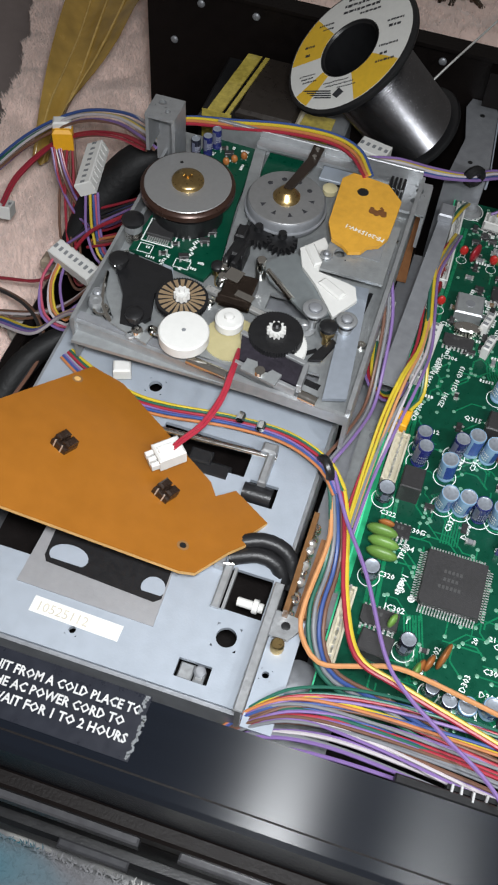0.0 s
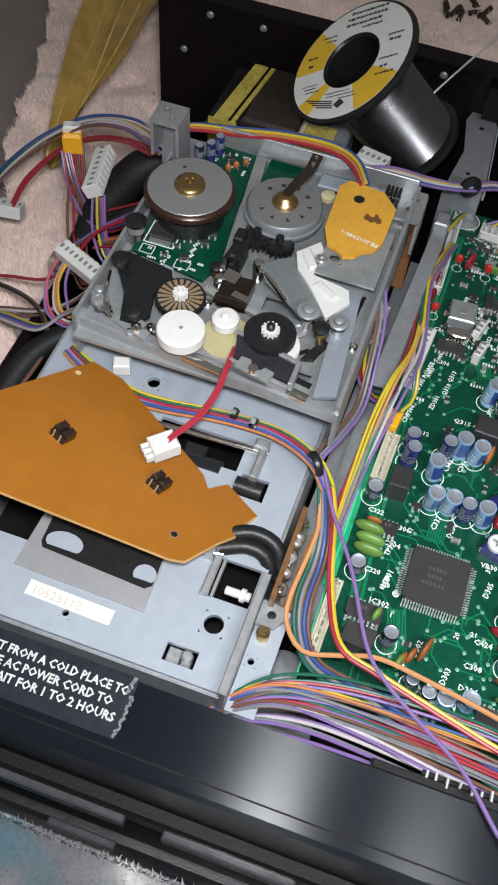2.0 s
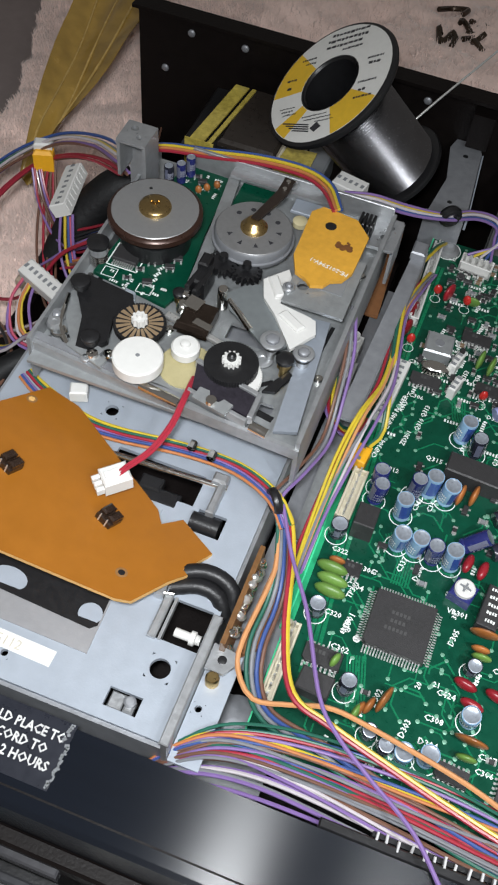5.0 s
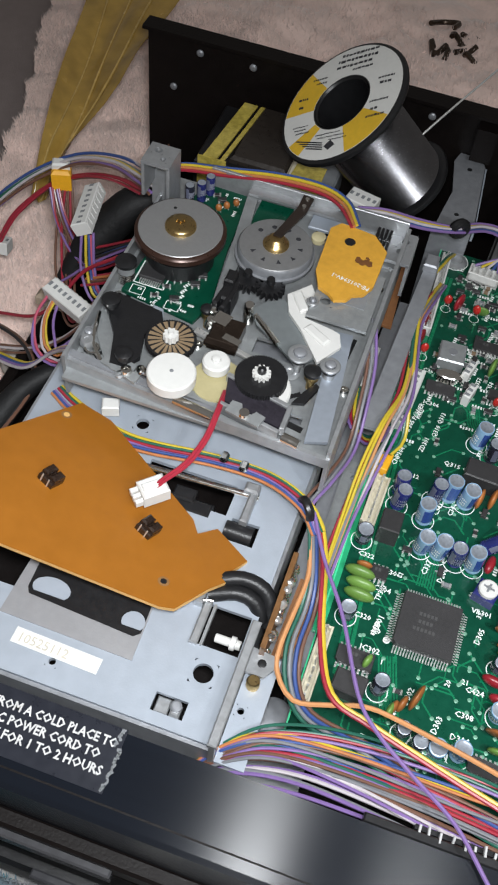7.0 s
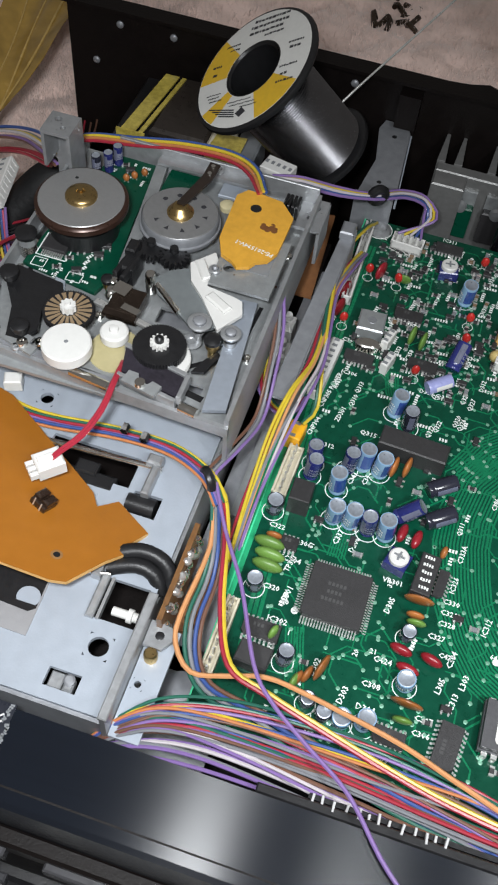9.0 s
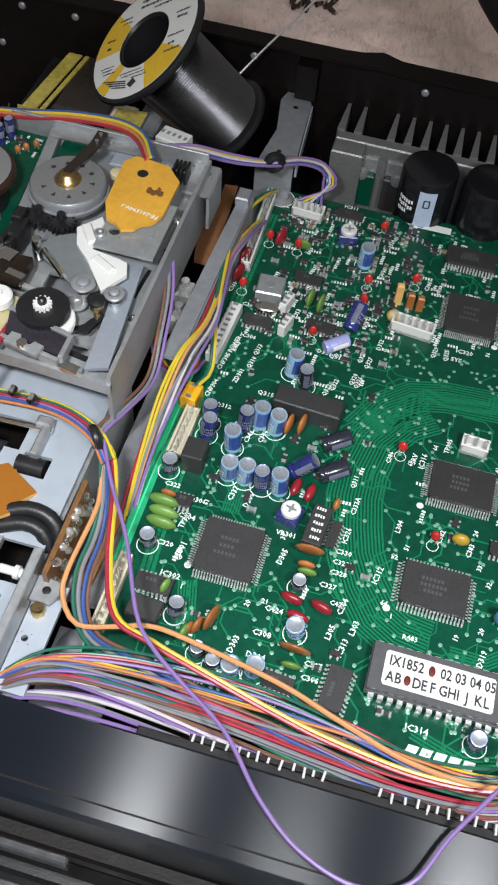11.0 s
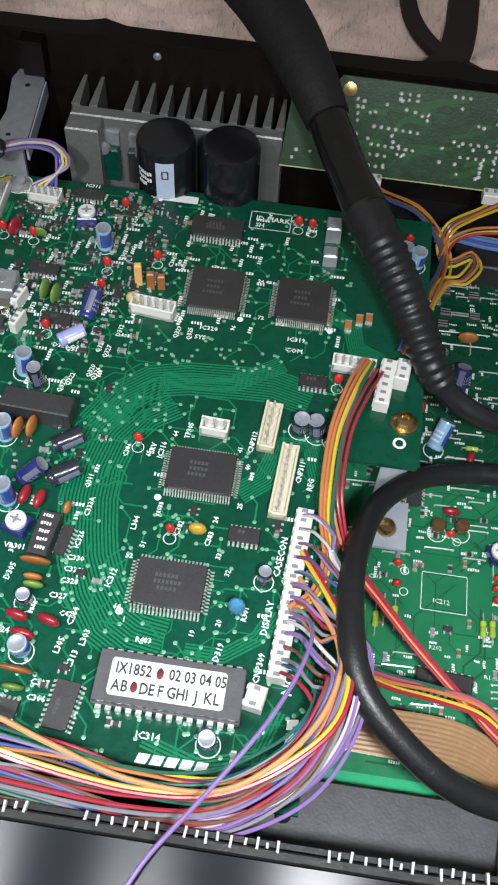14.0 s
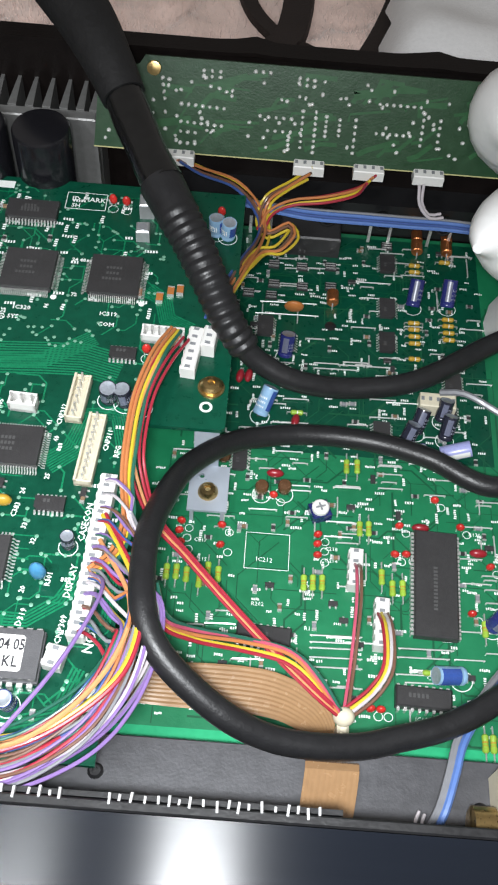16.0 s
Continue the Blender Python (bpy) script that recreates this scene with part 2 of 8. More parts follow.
# ---- mesh building, all in millimetres ----
class Geo:
    """Collects corners and faces of one mesh."""

    def __init__(self):
        self.v, self.f = [], []

    def add(self, vs, fs, m=None):
        k = len(self.v)
        self.v += [tuple(m @ Vector(p)) for p in vs] if m else [tuple(p) for p in vs]
        self.f += [tuple(i + k for i in q) for q in fs]
        return self

    def box(self, c, s, ch=0.0, rz=0.0, m=None):
        """A box round c with sizes s, its upper edges chamfered by ch."""
        x, y, z = (v / 2 for v in s)
        levels = [(0, -z), (0, z - ch), (ch, z)] if ch else [(0, -z), (0, z)]
        vs = [(sx * (x - i), sy * (y - i), h) for i, h in levels for sx, sy in ((-1, -1), (1, -1), (1, 1), (-1, 1))]
        fs = [(3, 2, 1, 0)]
        for k in range(len(levels) - 1):
            fs += [(4 * k + i, 4 * k + (i + 1) % 4, 4 * k + 4 + (i + 1) % 4, 4 * k + 4 + i) for i in range(4)]
        t = 4 * (len(levels) - 1)
        fs.append((t, t + 1, t + 2, t + 3))
        w = Matrix.Translation(c) @ Matrix.Rotation(radians(rz), 4, "Z")
        return self.add(vs, fs, m @ w if m else w)

    def lathe(self, prof, n=16, m=None, closed=True):
        """Turns a profile of (radius, height) round z."""
        vs, fs = [], []
        for r, z in prof:
            vs += [(r * math.cos(2 * math.pi * i / n), r * math.sin(2 * math.pi * i / n), z) for i in range(n)]
        for k in range(len(prof) - 1):
            fs += [(k * n + i, k * n + (i + 1) % n, k * n + n + (i + 1) % n, k * n + n + i) for i in range(n)]
        if closed:
            fs += [tuple(range(n - 1, -1, -1)), tuple(range((len(prof) - 1) * n, len(prof) * n))]
        return self.add(vs, fs, m)

    def cyl(self, c, r, h, n=16, ch=0.0, m=None):
        p = [(r, 0), (r, h - ch), (r - ch, h)] if ch else [(r, 0), (r, h)]
        w = Matrix.Translation(c)
        return self.lathe(p, n, m @ w if m else w)

    def prism(self, poly, z0, z1, ch=0.0, m=None):
        n = len(poly)
        vs = [(x, y, z0) for x, y in poly] + [(x, y, z1) for x, y in poly]
        fs = [tuple(range(n - 1, -1, -1)), tuple(range(n, 2 * n))] + [(i, (i + 1) % n, n + (i + 1) % n, n + i) for i in range(n)]
        return self.add(vs, fs, m)

    def tube(self, pts, r, n=6, step=3, caps=True, radii=None):
        """A round tube along a smooth line through pts."""
        line = smooth(pts, step)
        rs = [r] * len(line)
        if radii:
            rs = [np.interp(i / (len(line) - 1), np.linspace(0, 1, len(radii)), radii) for i in range(len(line))]
        vs, fs = [], []
        side = None
        for i, p in enumerate(line):
            d = (line[min(i + 1, len(line) - 1)] - line[max(i - 1, 0)]).normalized()
            if side is None:
                side = d.orthogonal().normalized()
            side = (side - d * side.dot(d)).normalized()
            up = d.cross(side)
            for k in range(n):
                a = 2 * math.pi * k / n
                vs.append(p + (side * math.cos(a) + up * math.sin(a)) * rs[i])
        for i in range(len(line) - 1):
            fs += [(i * n + k, i * n + (k + 1) % n, i * n + n + (k + 1) % n, i * n + n + k) for k in range(n)]
        if caps:
            fs += [tuple(range(n - 1, -1, -1)), tuple(range((len(line) - 1) * n, len(line) * n))]
        return self.add(vs, fs)

    def ball(self, c, s, n=12, k=7, m=None):
        """An ellipsoid with half sizes s."""
        prof = [(math.sin(math.pi * (j + 0.5) / (k + 1)), -math.cos(math.pi * (j + 0.5) / (k + 1))) for j in range(k + 1)]
        w = Matrix.Translation(c) @ Matrix.Diagonal((*s, 1))
        return self.lathe(prof, n, m @ w if m else w)

    def mesh(self, name, material, sharp=38):
        me = bpy.data.meshes.new(name)
        me.from_pydata([(x * 0.001, y * 0.001, z * 0.001) for x, y, z in self.v], [], self.f)
        me.shade_smooth()
        me.set_sharp_from_angle(angle=radians(sharp))
        me.materials.append(material)
        return me


def smooth(pts, step=3):
    """A Catmull-Rom line through pts, with a point about every step millimetres."""
    p = [Vector(q) for q in pts]
    p = [p[0] * 2 - p[1], *p, p[-1] * 2 - p[-2]]
    out = []
    for a, b, c, d in zip(p, p[1:], p[2:], p[3:]):
        k = max(2, int((c - b).length / step))
        for i in range(k):
            t = i / k
            out.append(0.5 * ((2 * b) + (c - a) * t + (2 * a - 5 * b + 4 * c - d) * t * t + (3 * b - a - 3 * c + d) * t ** 3))
    out.append(p[-2])
    return out


def at(x, y, z=0, rz=0, rx=0, ry=0):
    return Matrix.Translation((x, y, z)) @ Euler((radians(rx), radians(ry), radians(rz))).to_matrix().to_4x4()


def thing(name, label, category, x=0, y=0, z=0, rz=0, group="", kind=""):
    """An Empty at a thing's base, in millimetres."""
    ob = new(name)
    ob.empty_display_size = 0.01
    ob.matrix_basis = pose(x / 1000, y / 1000, z / 1000, 0, 0, rz)
    return tagged(ob, label, category, group, kind)


def solid(name, g, material, label, category, group="", kind="", sharp=38):
    """A thing of one mesh."""
    return tagged(new(name, g.mesh(name, material, sharp)), label, category, group, kind)


def part(name, g, material, parent, label="", m=None, sharp=38):
    """A Geo, or a mesh made before, as one object under a thing or a part."""
    me = g if isinstance(g, bpy.types.Mesh) else g.mesh(name, material, sharp)
    ob = new(name, me)
    ob.parent = parent
    if m is not None:
        w = m.copy()
        w.translation = w.translation * 0.001
        ob.matrix_basis = w
    if label:
        ob["label"] = label
    if name in ("pin_comb", "slot_comb", "leg_frame", "trace_layer", "via_layer", "silkscreen", "label_print", "worn_edge", "digit_print", "lettering", "legend"):
        tagged(ob, kind="stuff")
    return ob


def letters(g, text, size, m, bold=0.0):
    """Raised letters of the built-in font, size millimetres high, added to g."""
    cu = bpy.data.curves.new("t", "FONT")
    cu.body, cu.size, cu.extrude, cu.resolution_u, cu.offset = text, size * 1.4, 0.02, 2 if size > 2.3 else 1, bold
    ob = bpy.data.objects.new("t", cu)
    me = ob.to_mesh()
    g.add([v.co for v in me.vertices], [tuple(p.vertices) for p in me.polygons], m)
    ob.to_mesh_clear()
    bpy.data.objects.remove(ob)
    bpy.data.curves.remove(cu)

# ---- ground and cloths ----
def sheet(name, x0, x1, y0, y1, cell, height, material, label, category, inside=None, kind=""):
    g = Geo()
    nx, ny = int((x1 - x0) / cell), int((y1 - y0) / cell)
    keep = {}
    for j in range(ny + 1):
        for i in range(nx + 1):
            x, y = x0 + i * cell, y0 + j * cell
            if inside is None or inside(x, y):
                keep[i, j] = len(g.v)
                g.v.append((x, y, height(x, y)))
    for j in range(ny):
        for i in range(nx):
            q = [(i, j), (i + 1, j), (i + 1, j + 1), (i, j + 1)]
            if all(k in keep for k in q):
                g.f.append(tuple(keep[k] for k in q))
    return solid(name, g, material, label, category, kind=kind, sharp=180)


def lumps(x, y, s, seed=0.0):
    return noise.noise(Vector((x / s, y / s, seed))) 


sheet("ground", -3000, 3000, -3000, 3000, 500, lambda x, y: -22.0, TAUPE, "dark taupe woven bed cover", "ground", kind="structure")
edge_x = lambda y: -256 - 0.305 * (y - 100) + 5 * lumps(y, 0, 40, 3) + 3 * lumps(y, 5, 9, 5)
outside = lambda x, y: min(1, max(0, (-214 - x) / 14, (y - 206) / 14))
fleece_h = lambda x, y: outside(x, y) * (5 + 7 * lumps(x, y, 30, 6.4) + 3.4 * lumps(x, y, 11, 9.7)) - 2 + 5 * lumps(x, y, 45, 1.3) + 2.4 * lumps(x, y, 14, 2.2) + 1.1 * lumps(x, y, 5, 8.1) + 4 - 3 * math.exp(-max(0, x - edge_x(y)) / 5)
sheet("fleece_blanket", -402, 420, -60, 480, 3.0, fleece_h, CREAMF, "cream pink sherpa fleece blanket spread under the deck", "blanket", inside=lambda x, y: x > edge_x(y))
throw_h = lambda x, y: -1 + 46 * min(1, max(0, (-88.6 - y) / 5)) * (1 - 0.5 * min(1, max(0, (-110 - y) / 120))) + 4 * lumps(x, y, 40, 7.3) + 1.6 * lumps(x, y, 12, 4.2) + 0.8 * lumps(x, y, 5, 3.1)
sheet("fleece_throw", -330, 330, -260, -62, 3.0, throw_h, PATTERN, "grey white and teal patterned fleece throw", "blanket")


def fuzz(name, n, area, height, material, label):
    """Short fibres standing on a cloth."""
    g = Geo()
    rng = random.Random(5)
    while n:
        x, y = rng.uniform(*area[:2]), rng.uniform(*area[2:])
        if x < edge_x(y) + 1.5 and name != "throw_pile":
            continue
        n -= 1
        z = height(x, y)
        a = rng.uniform(0, 6.28)
        long = 0.45 if name == "throw_pile" else 1.0
        h = rng.uniform(1.4, 4.0) * long
        lean = rng.uniform(0.3, 2.4) * (0.5 + 0.5 * long)
        b = rng.uniform(0, 6.28)
        r = rng.uniform(0.25, 0.5)
        base = [(x + r * math.cos(a + k * 2.1), y + r * math.sin(a + k * 2.1), z - 0.6) for k in range(3)]
        g.add(base + [(x + lean * math.cos(b), y + lean * math.sin(b), z + h)], [(0, 1, 3), (1, 2, 3), (2, 0, 3)])
    return solid(name, g, material, label, "fleece pile", kind="stuff", sharp=180)


fuzz("fleece_pile", 42000, (-345, -205, 20, 340), fleece_h, CREAMF, "cream pink fleece fibres")
fuzz("carpet_pile", 26000, (-300, 200, 200, 400), fleece_h, CREAMF, "cream pink fleece fibres behind the deck")
fuzz("throw_pile", 20000, (-230, 120, -130, -92), throw_h, PATTERN, "grey white fleece fibres")

# ---- the deck's case ----
g = Geo()
g.box((2, 68, 9), (428, 256, 2))
g.box((-211.2, 75, 14), (1.6, 236, 12)).box((215.2, 75, 14), (1.6, 236, 12))
deck = thing("disc_deck", "opened black disc deck without its lid", "disc deck", 0, 0, 0)
base = part("chassis_base", g, BLACKDULL, deck, "black steel bottom tray")
for x, y in ((-185, -40), (190, -40), (-185, 165), (190, 165)):
    f = Geo().lathe([(14, -4.0), (15, -1), (15, 7), (11, 8)], 20, at(x, y, 0))
    part("foot", f, RUBBER, base)
# rear panel with a turned top edge and small bumps
g = Geo()
prof = [(196, 10), (197.6, 10), (197.6, 93.2), (190, 93.2), (190, 91.8), (196, 91.8)]
n = 61
xs = [-212 + 428 * i / (n - 1) for i in range(n)]
for i, x in enumerate(xs):
    for y, z in prof:
        bump = 2.2 * math.exp(-((x + 49) / 5) ** 2) + 2.2 * math.exp(-((x - 72) / 5) ** 2) + 2.2 * math.exp(-((x - 136) / 6) ** 2)
        g.v.append((x, y - (bump if 90 < z and y < 193 else 0), z + (bump if z > 90 else 0)))
k = len(prof)
for i in range(n - 1):
    g.f += [(i * k + j, i * k + (j + 1) % k, (i + 1) * k + (j + 1) % k, (i + 1) * k + j) for j in range(k)]
g.f += [tuple(range(k)), tuple(range((n - 1) * k + k - 1, (n - 1) * k - 1, -1))]
rear = part("rear_panel", g, BLACKDULL, deck, "black steel rear panel with a folded top edge")
for x in (-190, -168, -201, -96, -30):
    part("screw", Geo().lathe([(1.5, 0), (1.5, 0.5), (1.1, 0.9), (0.5, 1.0)], 12, at(x, 195.9, 84 if x != -201 else 66, rx=90)), STEELDARK, rear)

# front panel
g = Geo()
sec = [(-81.5, 80), (-80.3, 81), (-60.6, 81), (-60.6, 79), (-78.5, 78.8), (-78.5, 20), (-81.5, 20)]
n = len(sec)
g.add([(x, y, z) for x in (-214, 218) for y, z in sec], [tuple(range(n - 1, -1, -1)), tuple(range(n, 2 * n))] + [(i, (i + 1) % n, n + (i + 1) % n, n + i) for i in range(n)])
fp = part("front_panel", g, PANEL, deck, "glossy brushed black front panel")
uv = fp.data.uv_layers.new(name="along")
for lp in fp.data.loops:
    uv.data[lp.index].uv = (fp.data.vertices[lp.vertex_index].co.x * 3, fp.data.vertices[lp.vertex_index].co.y * 3 - fp.data.vertices[lp.vertex_index].co.z * 3)
g = Geo()
part("ledge", Geo().box((2, -83.5, 58), (432, 4.5, 7), 0.8), BLACKDULL, fp)
part("ledge", Geo().box((2, -82.9, 36), (432, 3.4, 20), 0.6), BLACKDULL, fp)
g.box((2, -84.6, 17), (432, 6.5, 13), 1.2)
part("fascia", g, BLACK, fp, "black plastic fascia")
for x0, x1, y, z in ((-148, -106, -86.4, 56), (-96, -62, -86.4, 56), (-60, -42, -88, 24), (-130, -110, -88, 24), (-20, 60, -86.4, 56)):
    part("button_strip", Geo().box(((x0 + x1) / 2, y, z), (x1 - x0, 2.4, 5), 0.5), CLEAR, fp, "smoked clear plastic strip")
part("back_rib", Geo().box((81, -58.6, 76), (270, 2.4, 5), 0.4), BLACK, fp)
# row of white clips behind the panel's edge
slot = Geo().box((0, 0, 0), (0.6, 2.5, 1.6), 0.15).mesh("clip", mat("grey_white_nylon", (0.52, 0.52, 0.52), 0.4, 0, 0.2, 80))
for i in range(56):
    x = -41 + i * 2.62
    if i in (13, 14, 15, 16, 34, 35, 36):
        continue
    part("clip", slot, None, fp, "white plastic clip" if i == 0 else "", at(x + 0.45 * math.sin(i * 5.1), -57.0 + 0.35 * math.sin(i * 2.3), 77.6 + 0.6 * math.sin(i * 3.3), rz=-2 + 5 * math.sin(i * 7.7)))
part("clip_bar", Geo().box((33, -56.2, 73), (150, 1.2, 8)), BLACK, fp)
part("groove", Geo().box((2, -77.4, 81.02), (431, 0.45, 0.06)), BLACKDULL, fp, "thin groove along the front edge")
# warning label
lab = solid("warning_label", Geo().box((-150, -67.6, 81.1), (76, 15.6, 0.16)), mat("dark_label_film", (0.016, 0.018, 0.026), 0.3, 0, 0.2, 40), "worn black warning label with white lettering on the front panel", "label")
g = Geo()
rng = random.Random(2)
for i in range(26):
    g.box((-112.2 + rng.uniform(-0.5, 0.4) - (1.1 if i < 8 else 0), -60.2 - i * 0.58, 81.2), (rng.uniform(0.3, 1.1), rng.uniform(0.5, 0.9), 0.08), rz=rng.uniform(0, 90))
part("worn_edge", g, GREYP, lab, "torn grey edge")
g = Geo()
for row, (text, x1, w) in enumerate((("WHEN MOVING THE UNIT FROM A COLD PLACE TO", -113.0, 66), ("A WARM PLACE, PLUG THE AC POWER CORD TO", -116.0, 63), ("THE AC OUTLET AND WAIT FOR 1 TO 2 HOURS", -114.0, 63))):
    k = len(g.v)
    letters(g, text, 2.25, Matrix(), 0.085)
    wide = max(v[0] for v in g.v[k:])
    g.v[k:] = [(x1 - w + x * w / wide, -64.7 - row * 3.5 + y, 81.2 + z) for x, y, z in g.v[k:]]
part("lettering", g, mat("worn_white_ink", (0.58, 0.58, 0.57), 0.65, 0, 0.3, 300), lab, "white printed lettering")

# dark flange before the lower board, with its bright edge and screws
flange = thing("front_flange", "black sheet metal flange behind the front panel", "flange", 0, 0, 0)
part("sheet_metal", Geo().box((118, -40.5, 34.2), (196, 19.5, 1.4), 0.3), mat("satin_grey_black_steel", (0.06, 0.06, 0.066), 0.42, 0.2, 0.25, 40, 0.15, 1200, spec=0.8), flange)
part("bright_edge", Geo().box((118, -50.6, 34.6), (196, 0.7, 0.9)), TIN, flange)
for x, y in ((47, -41), (150, -44), (14, -38)):
    part("screw", Geo().lathe([(2.2, 0), (2.2, 0.9), (1.5, 1.6), (0.8, 1.6), (0.7, 1.0)], 12, at(x, y, 34.9)), BLACK, flange)
for x in (58, 129):
    part("screw", Geo().lathe([(3.4, 0), (3.2, 1.2), (1.5, 1.6), (0.8, 1.1)], 14, at(x, -52.6, 40)), BRASS, flange)


# ---- electronic parts, each mesh made once ----
def multi(name, pieces, sharp=38):
    """One mesh of several surfaces."""
    me = bpy.data.meshes.new(name)
    v, f, idx = [], [], []
    for k, (g, _) in enumerate(pieces):
        f += [tuple(i + len(v) for i in q) for q in g.f]
        idx += [k] * len(g.f)
        v += g.v
    me.from_pydata([(x * 0.001, y * 0.001, z * 0.001) for x, y, z in v], [], f)
    me.polygons.foreach_set("material_index", idx)
    me.shade_smooth()
    me.set_sharp_from_angle(angle=radians(sharp))
    for _, m in pieces:
        me.materials.append(m)
    return me


CACHE = {}


def once(key, make):
    if key not in CACHE:
        CACHE[key] = make()
    return CACHE[key]


def ecap(parent, x, y, z, r, h, colour, rz=0, rx=0, ry=0, name="electrolytic_capacitor"):
    """A round can in a printed sleeve with a bare top."""
    h *= 0.88
    def make():
        g = Geo().lathe([(r * 0.93, 0), (r, 0.4), (r, 1.2), (r * 0.95, 1.5), (r, 1.9), (r, h - 0.5), (r * 0.97, h), (r * 0.86, h)], 20)
        s, d = Geo(), Geo()
        k, a0, a1 = (8, -1.5, 0.5) if colour == BLUES else (5, -2.2, -1.45)
        for j in range(k + 1):
            a = a0 + (a1 - a0) * j / k
            s.v += [((r + 0.05) * math.cos(a), (r + 0.05) * math.sin(a), 2.2), ((r + 0.05) * math.cos(a), (r + 0.05) * math.sin(a), h - 0.7)]
        s.f = [(2 * j, 2 * j + 2, 2 * j + 3, 2 * j + 1) for j in range(k)]
        rng = random.Random(int(r * 100 + h))
        for q in range(3):
            for j in range(5):
                a = (-2.9 if colour == BLUES else -1.3) + 0.24 * j
                zz = 2.8 + q * (h - 4) / 4
                c = Vector(((r + 0.08) * math.cos(a), (r + 0.08) * math.sin(a), zz))
                t = Vector((-math.sin(a), math.cos(a), 0)) * rng.uniform(0.12, 0.24)
                u = Vector((0, 0, rng.uniform(0.5, 0.95)))
                d.add([c - t, c + t, c + t + u, c - t + u], [(0, 1, 2, 3)])
        band = {BLUES: mat("mid_blue_band", (0.035, 0.08, 0.3), 0.22, 0, 0.2, 200, coat=0.4), LILAC: PAPER}.get(colour, mat("grey_blue_band", (0.13, 0.14, 0.2), 0.3, 0, 0.2, 200))
        ink = {BLUES: SILK, LILAC: INK}.get(colour, mat("grey_white_ink", (0.22, 0.23, 0.29), 0.5, 0, 0.2, 300))
        return multi("can", [(g, colour), (s, band), (d, ink)]), Geo().lathe([(r * 0.88, h + 0.03), (r * 0.8, h + 0.06), (r * 0.78, h + 0.03), (0.05, h + 0.03)], 20, closed=False).mesh("can_top", CAPTOP)
    body, top = once(("ecap", r, h, colour.name), make)
    ob = part(name, body, None, parent, "", at(x, y, z, rz, rx, ry))
    part("can_top", top, None, ob)
    return ob


def dip_drop(parent, x, y, z, colour, s=(1.45, 1.05, 2.1), lift=1.8, rz=0, name="dipped_capacitor"):
    """A dipped epoxy drop on two leads."""
    body = once(("drop", colour.name, s, lift), lambda: multi("drop", [(Geo().ball((0, 0, lift + s[2] * 0.8), s, 12, 7), colour), (Geo().tube([(-s[0] * 0.5, 0, lift + 0.6), (-s[0] * 0.55, 0, 0)], 0.22, 5, 2).tube([(s[0] * 0.5, 0, lift + 0.6), (s[0] * 0.55, 0, 0)], 0.22, 5, 2), TIN)]))
    return part(name, body, None, parent, "", at(x, y, z, rz))


def disc(parent, x, y, z, colour, r=4.0, t=1.6, rz=0, name="disc_capacitor", lift=1.0):
    body = once(("disc", colour.name, r, t, lift), lambda: multi("disc", [(Geo().ball((0, 0, lift + r), (r, t / 2, r), 18, 8), colour), (Geo().tube([(-r * 0.4, 0, lift + 0.8), (-r * 0.4, 0, 0)], 0.25, 5, 2).tube([(r * 0.4, 0, lift + 0.8), (r * 0.4, 0, 0)], 0.25, 5, 2), TIN)]))
    return part(name, body, None, parent, "", at(x, y, z, rz, rx=16 if abs(rz) < 30 else 0))


def axial(parent, x, y, z, colour, length=6.5, r=1.1, rz=0, reach=11.0, name="axial_component", up=1.2, bands=None):
    """A barrel lying between two bent leads."""
    def make():
        m = at(-length / 2, 0, up, ry=90)
        g = Geo().lathe([(r * 0.5, 0), (r, 0.5), (r, 1.6), (r * 0.86, 2.1), (r * 0.86, length - 2.1), (r, length - 1.6), (r, length - 0.5), (r * 0.5, length)], 12, m)
        w = Geo().tube([(-reach / 2, 0, 0), (-reach / 2, 0, up * 0.8), (-reach / 2 + 0.6, 0, up), (reach / 2 - 0.6, 0, up), (reach / 2, 0, up * 0.8), (reach / 2, 0, 0)], 0.26, 5, 2)
        b = Geo()
        for i, q in enumerate((0.3, 0.5, 0.68)):
            b.lathe([(r * 0.9, 0), (r * 0.9, 0.5)], 12, at(-length / 2 + q * length, 0, up, ry=90))
        return multi("barrel", [(g, colour), (w, TIN), (b, bands or colour)])
    return part(name, once(("axial", colour.name, length, r, reach, bands.name if bands else ""), make), None, parent, "", at(x, y, z, rz))


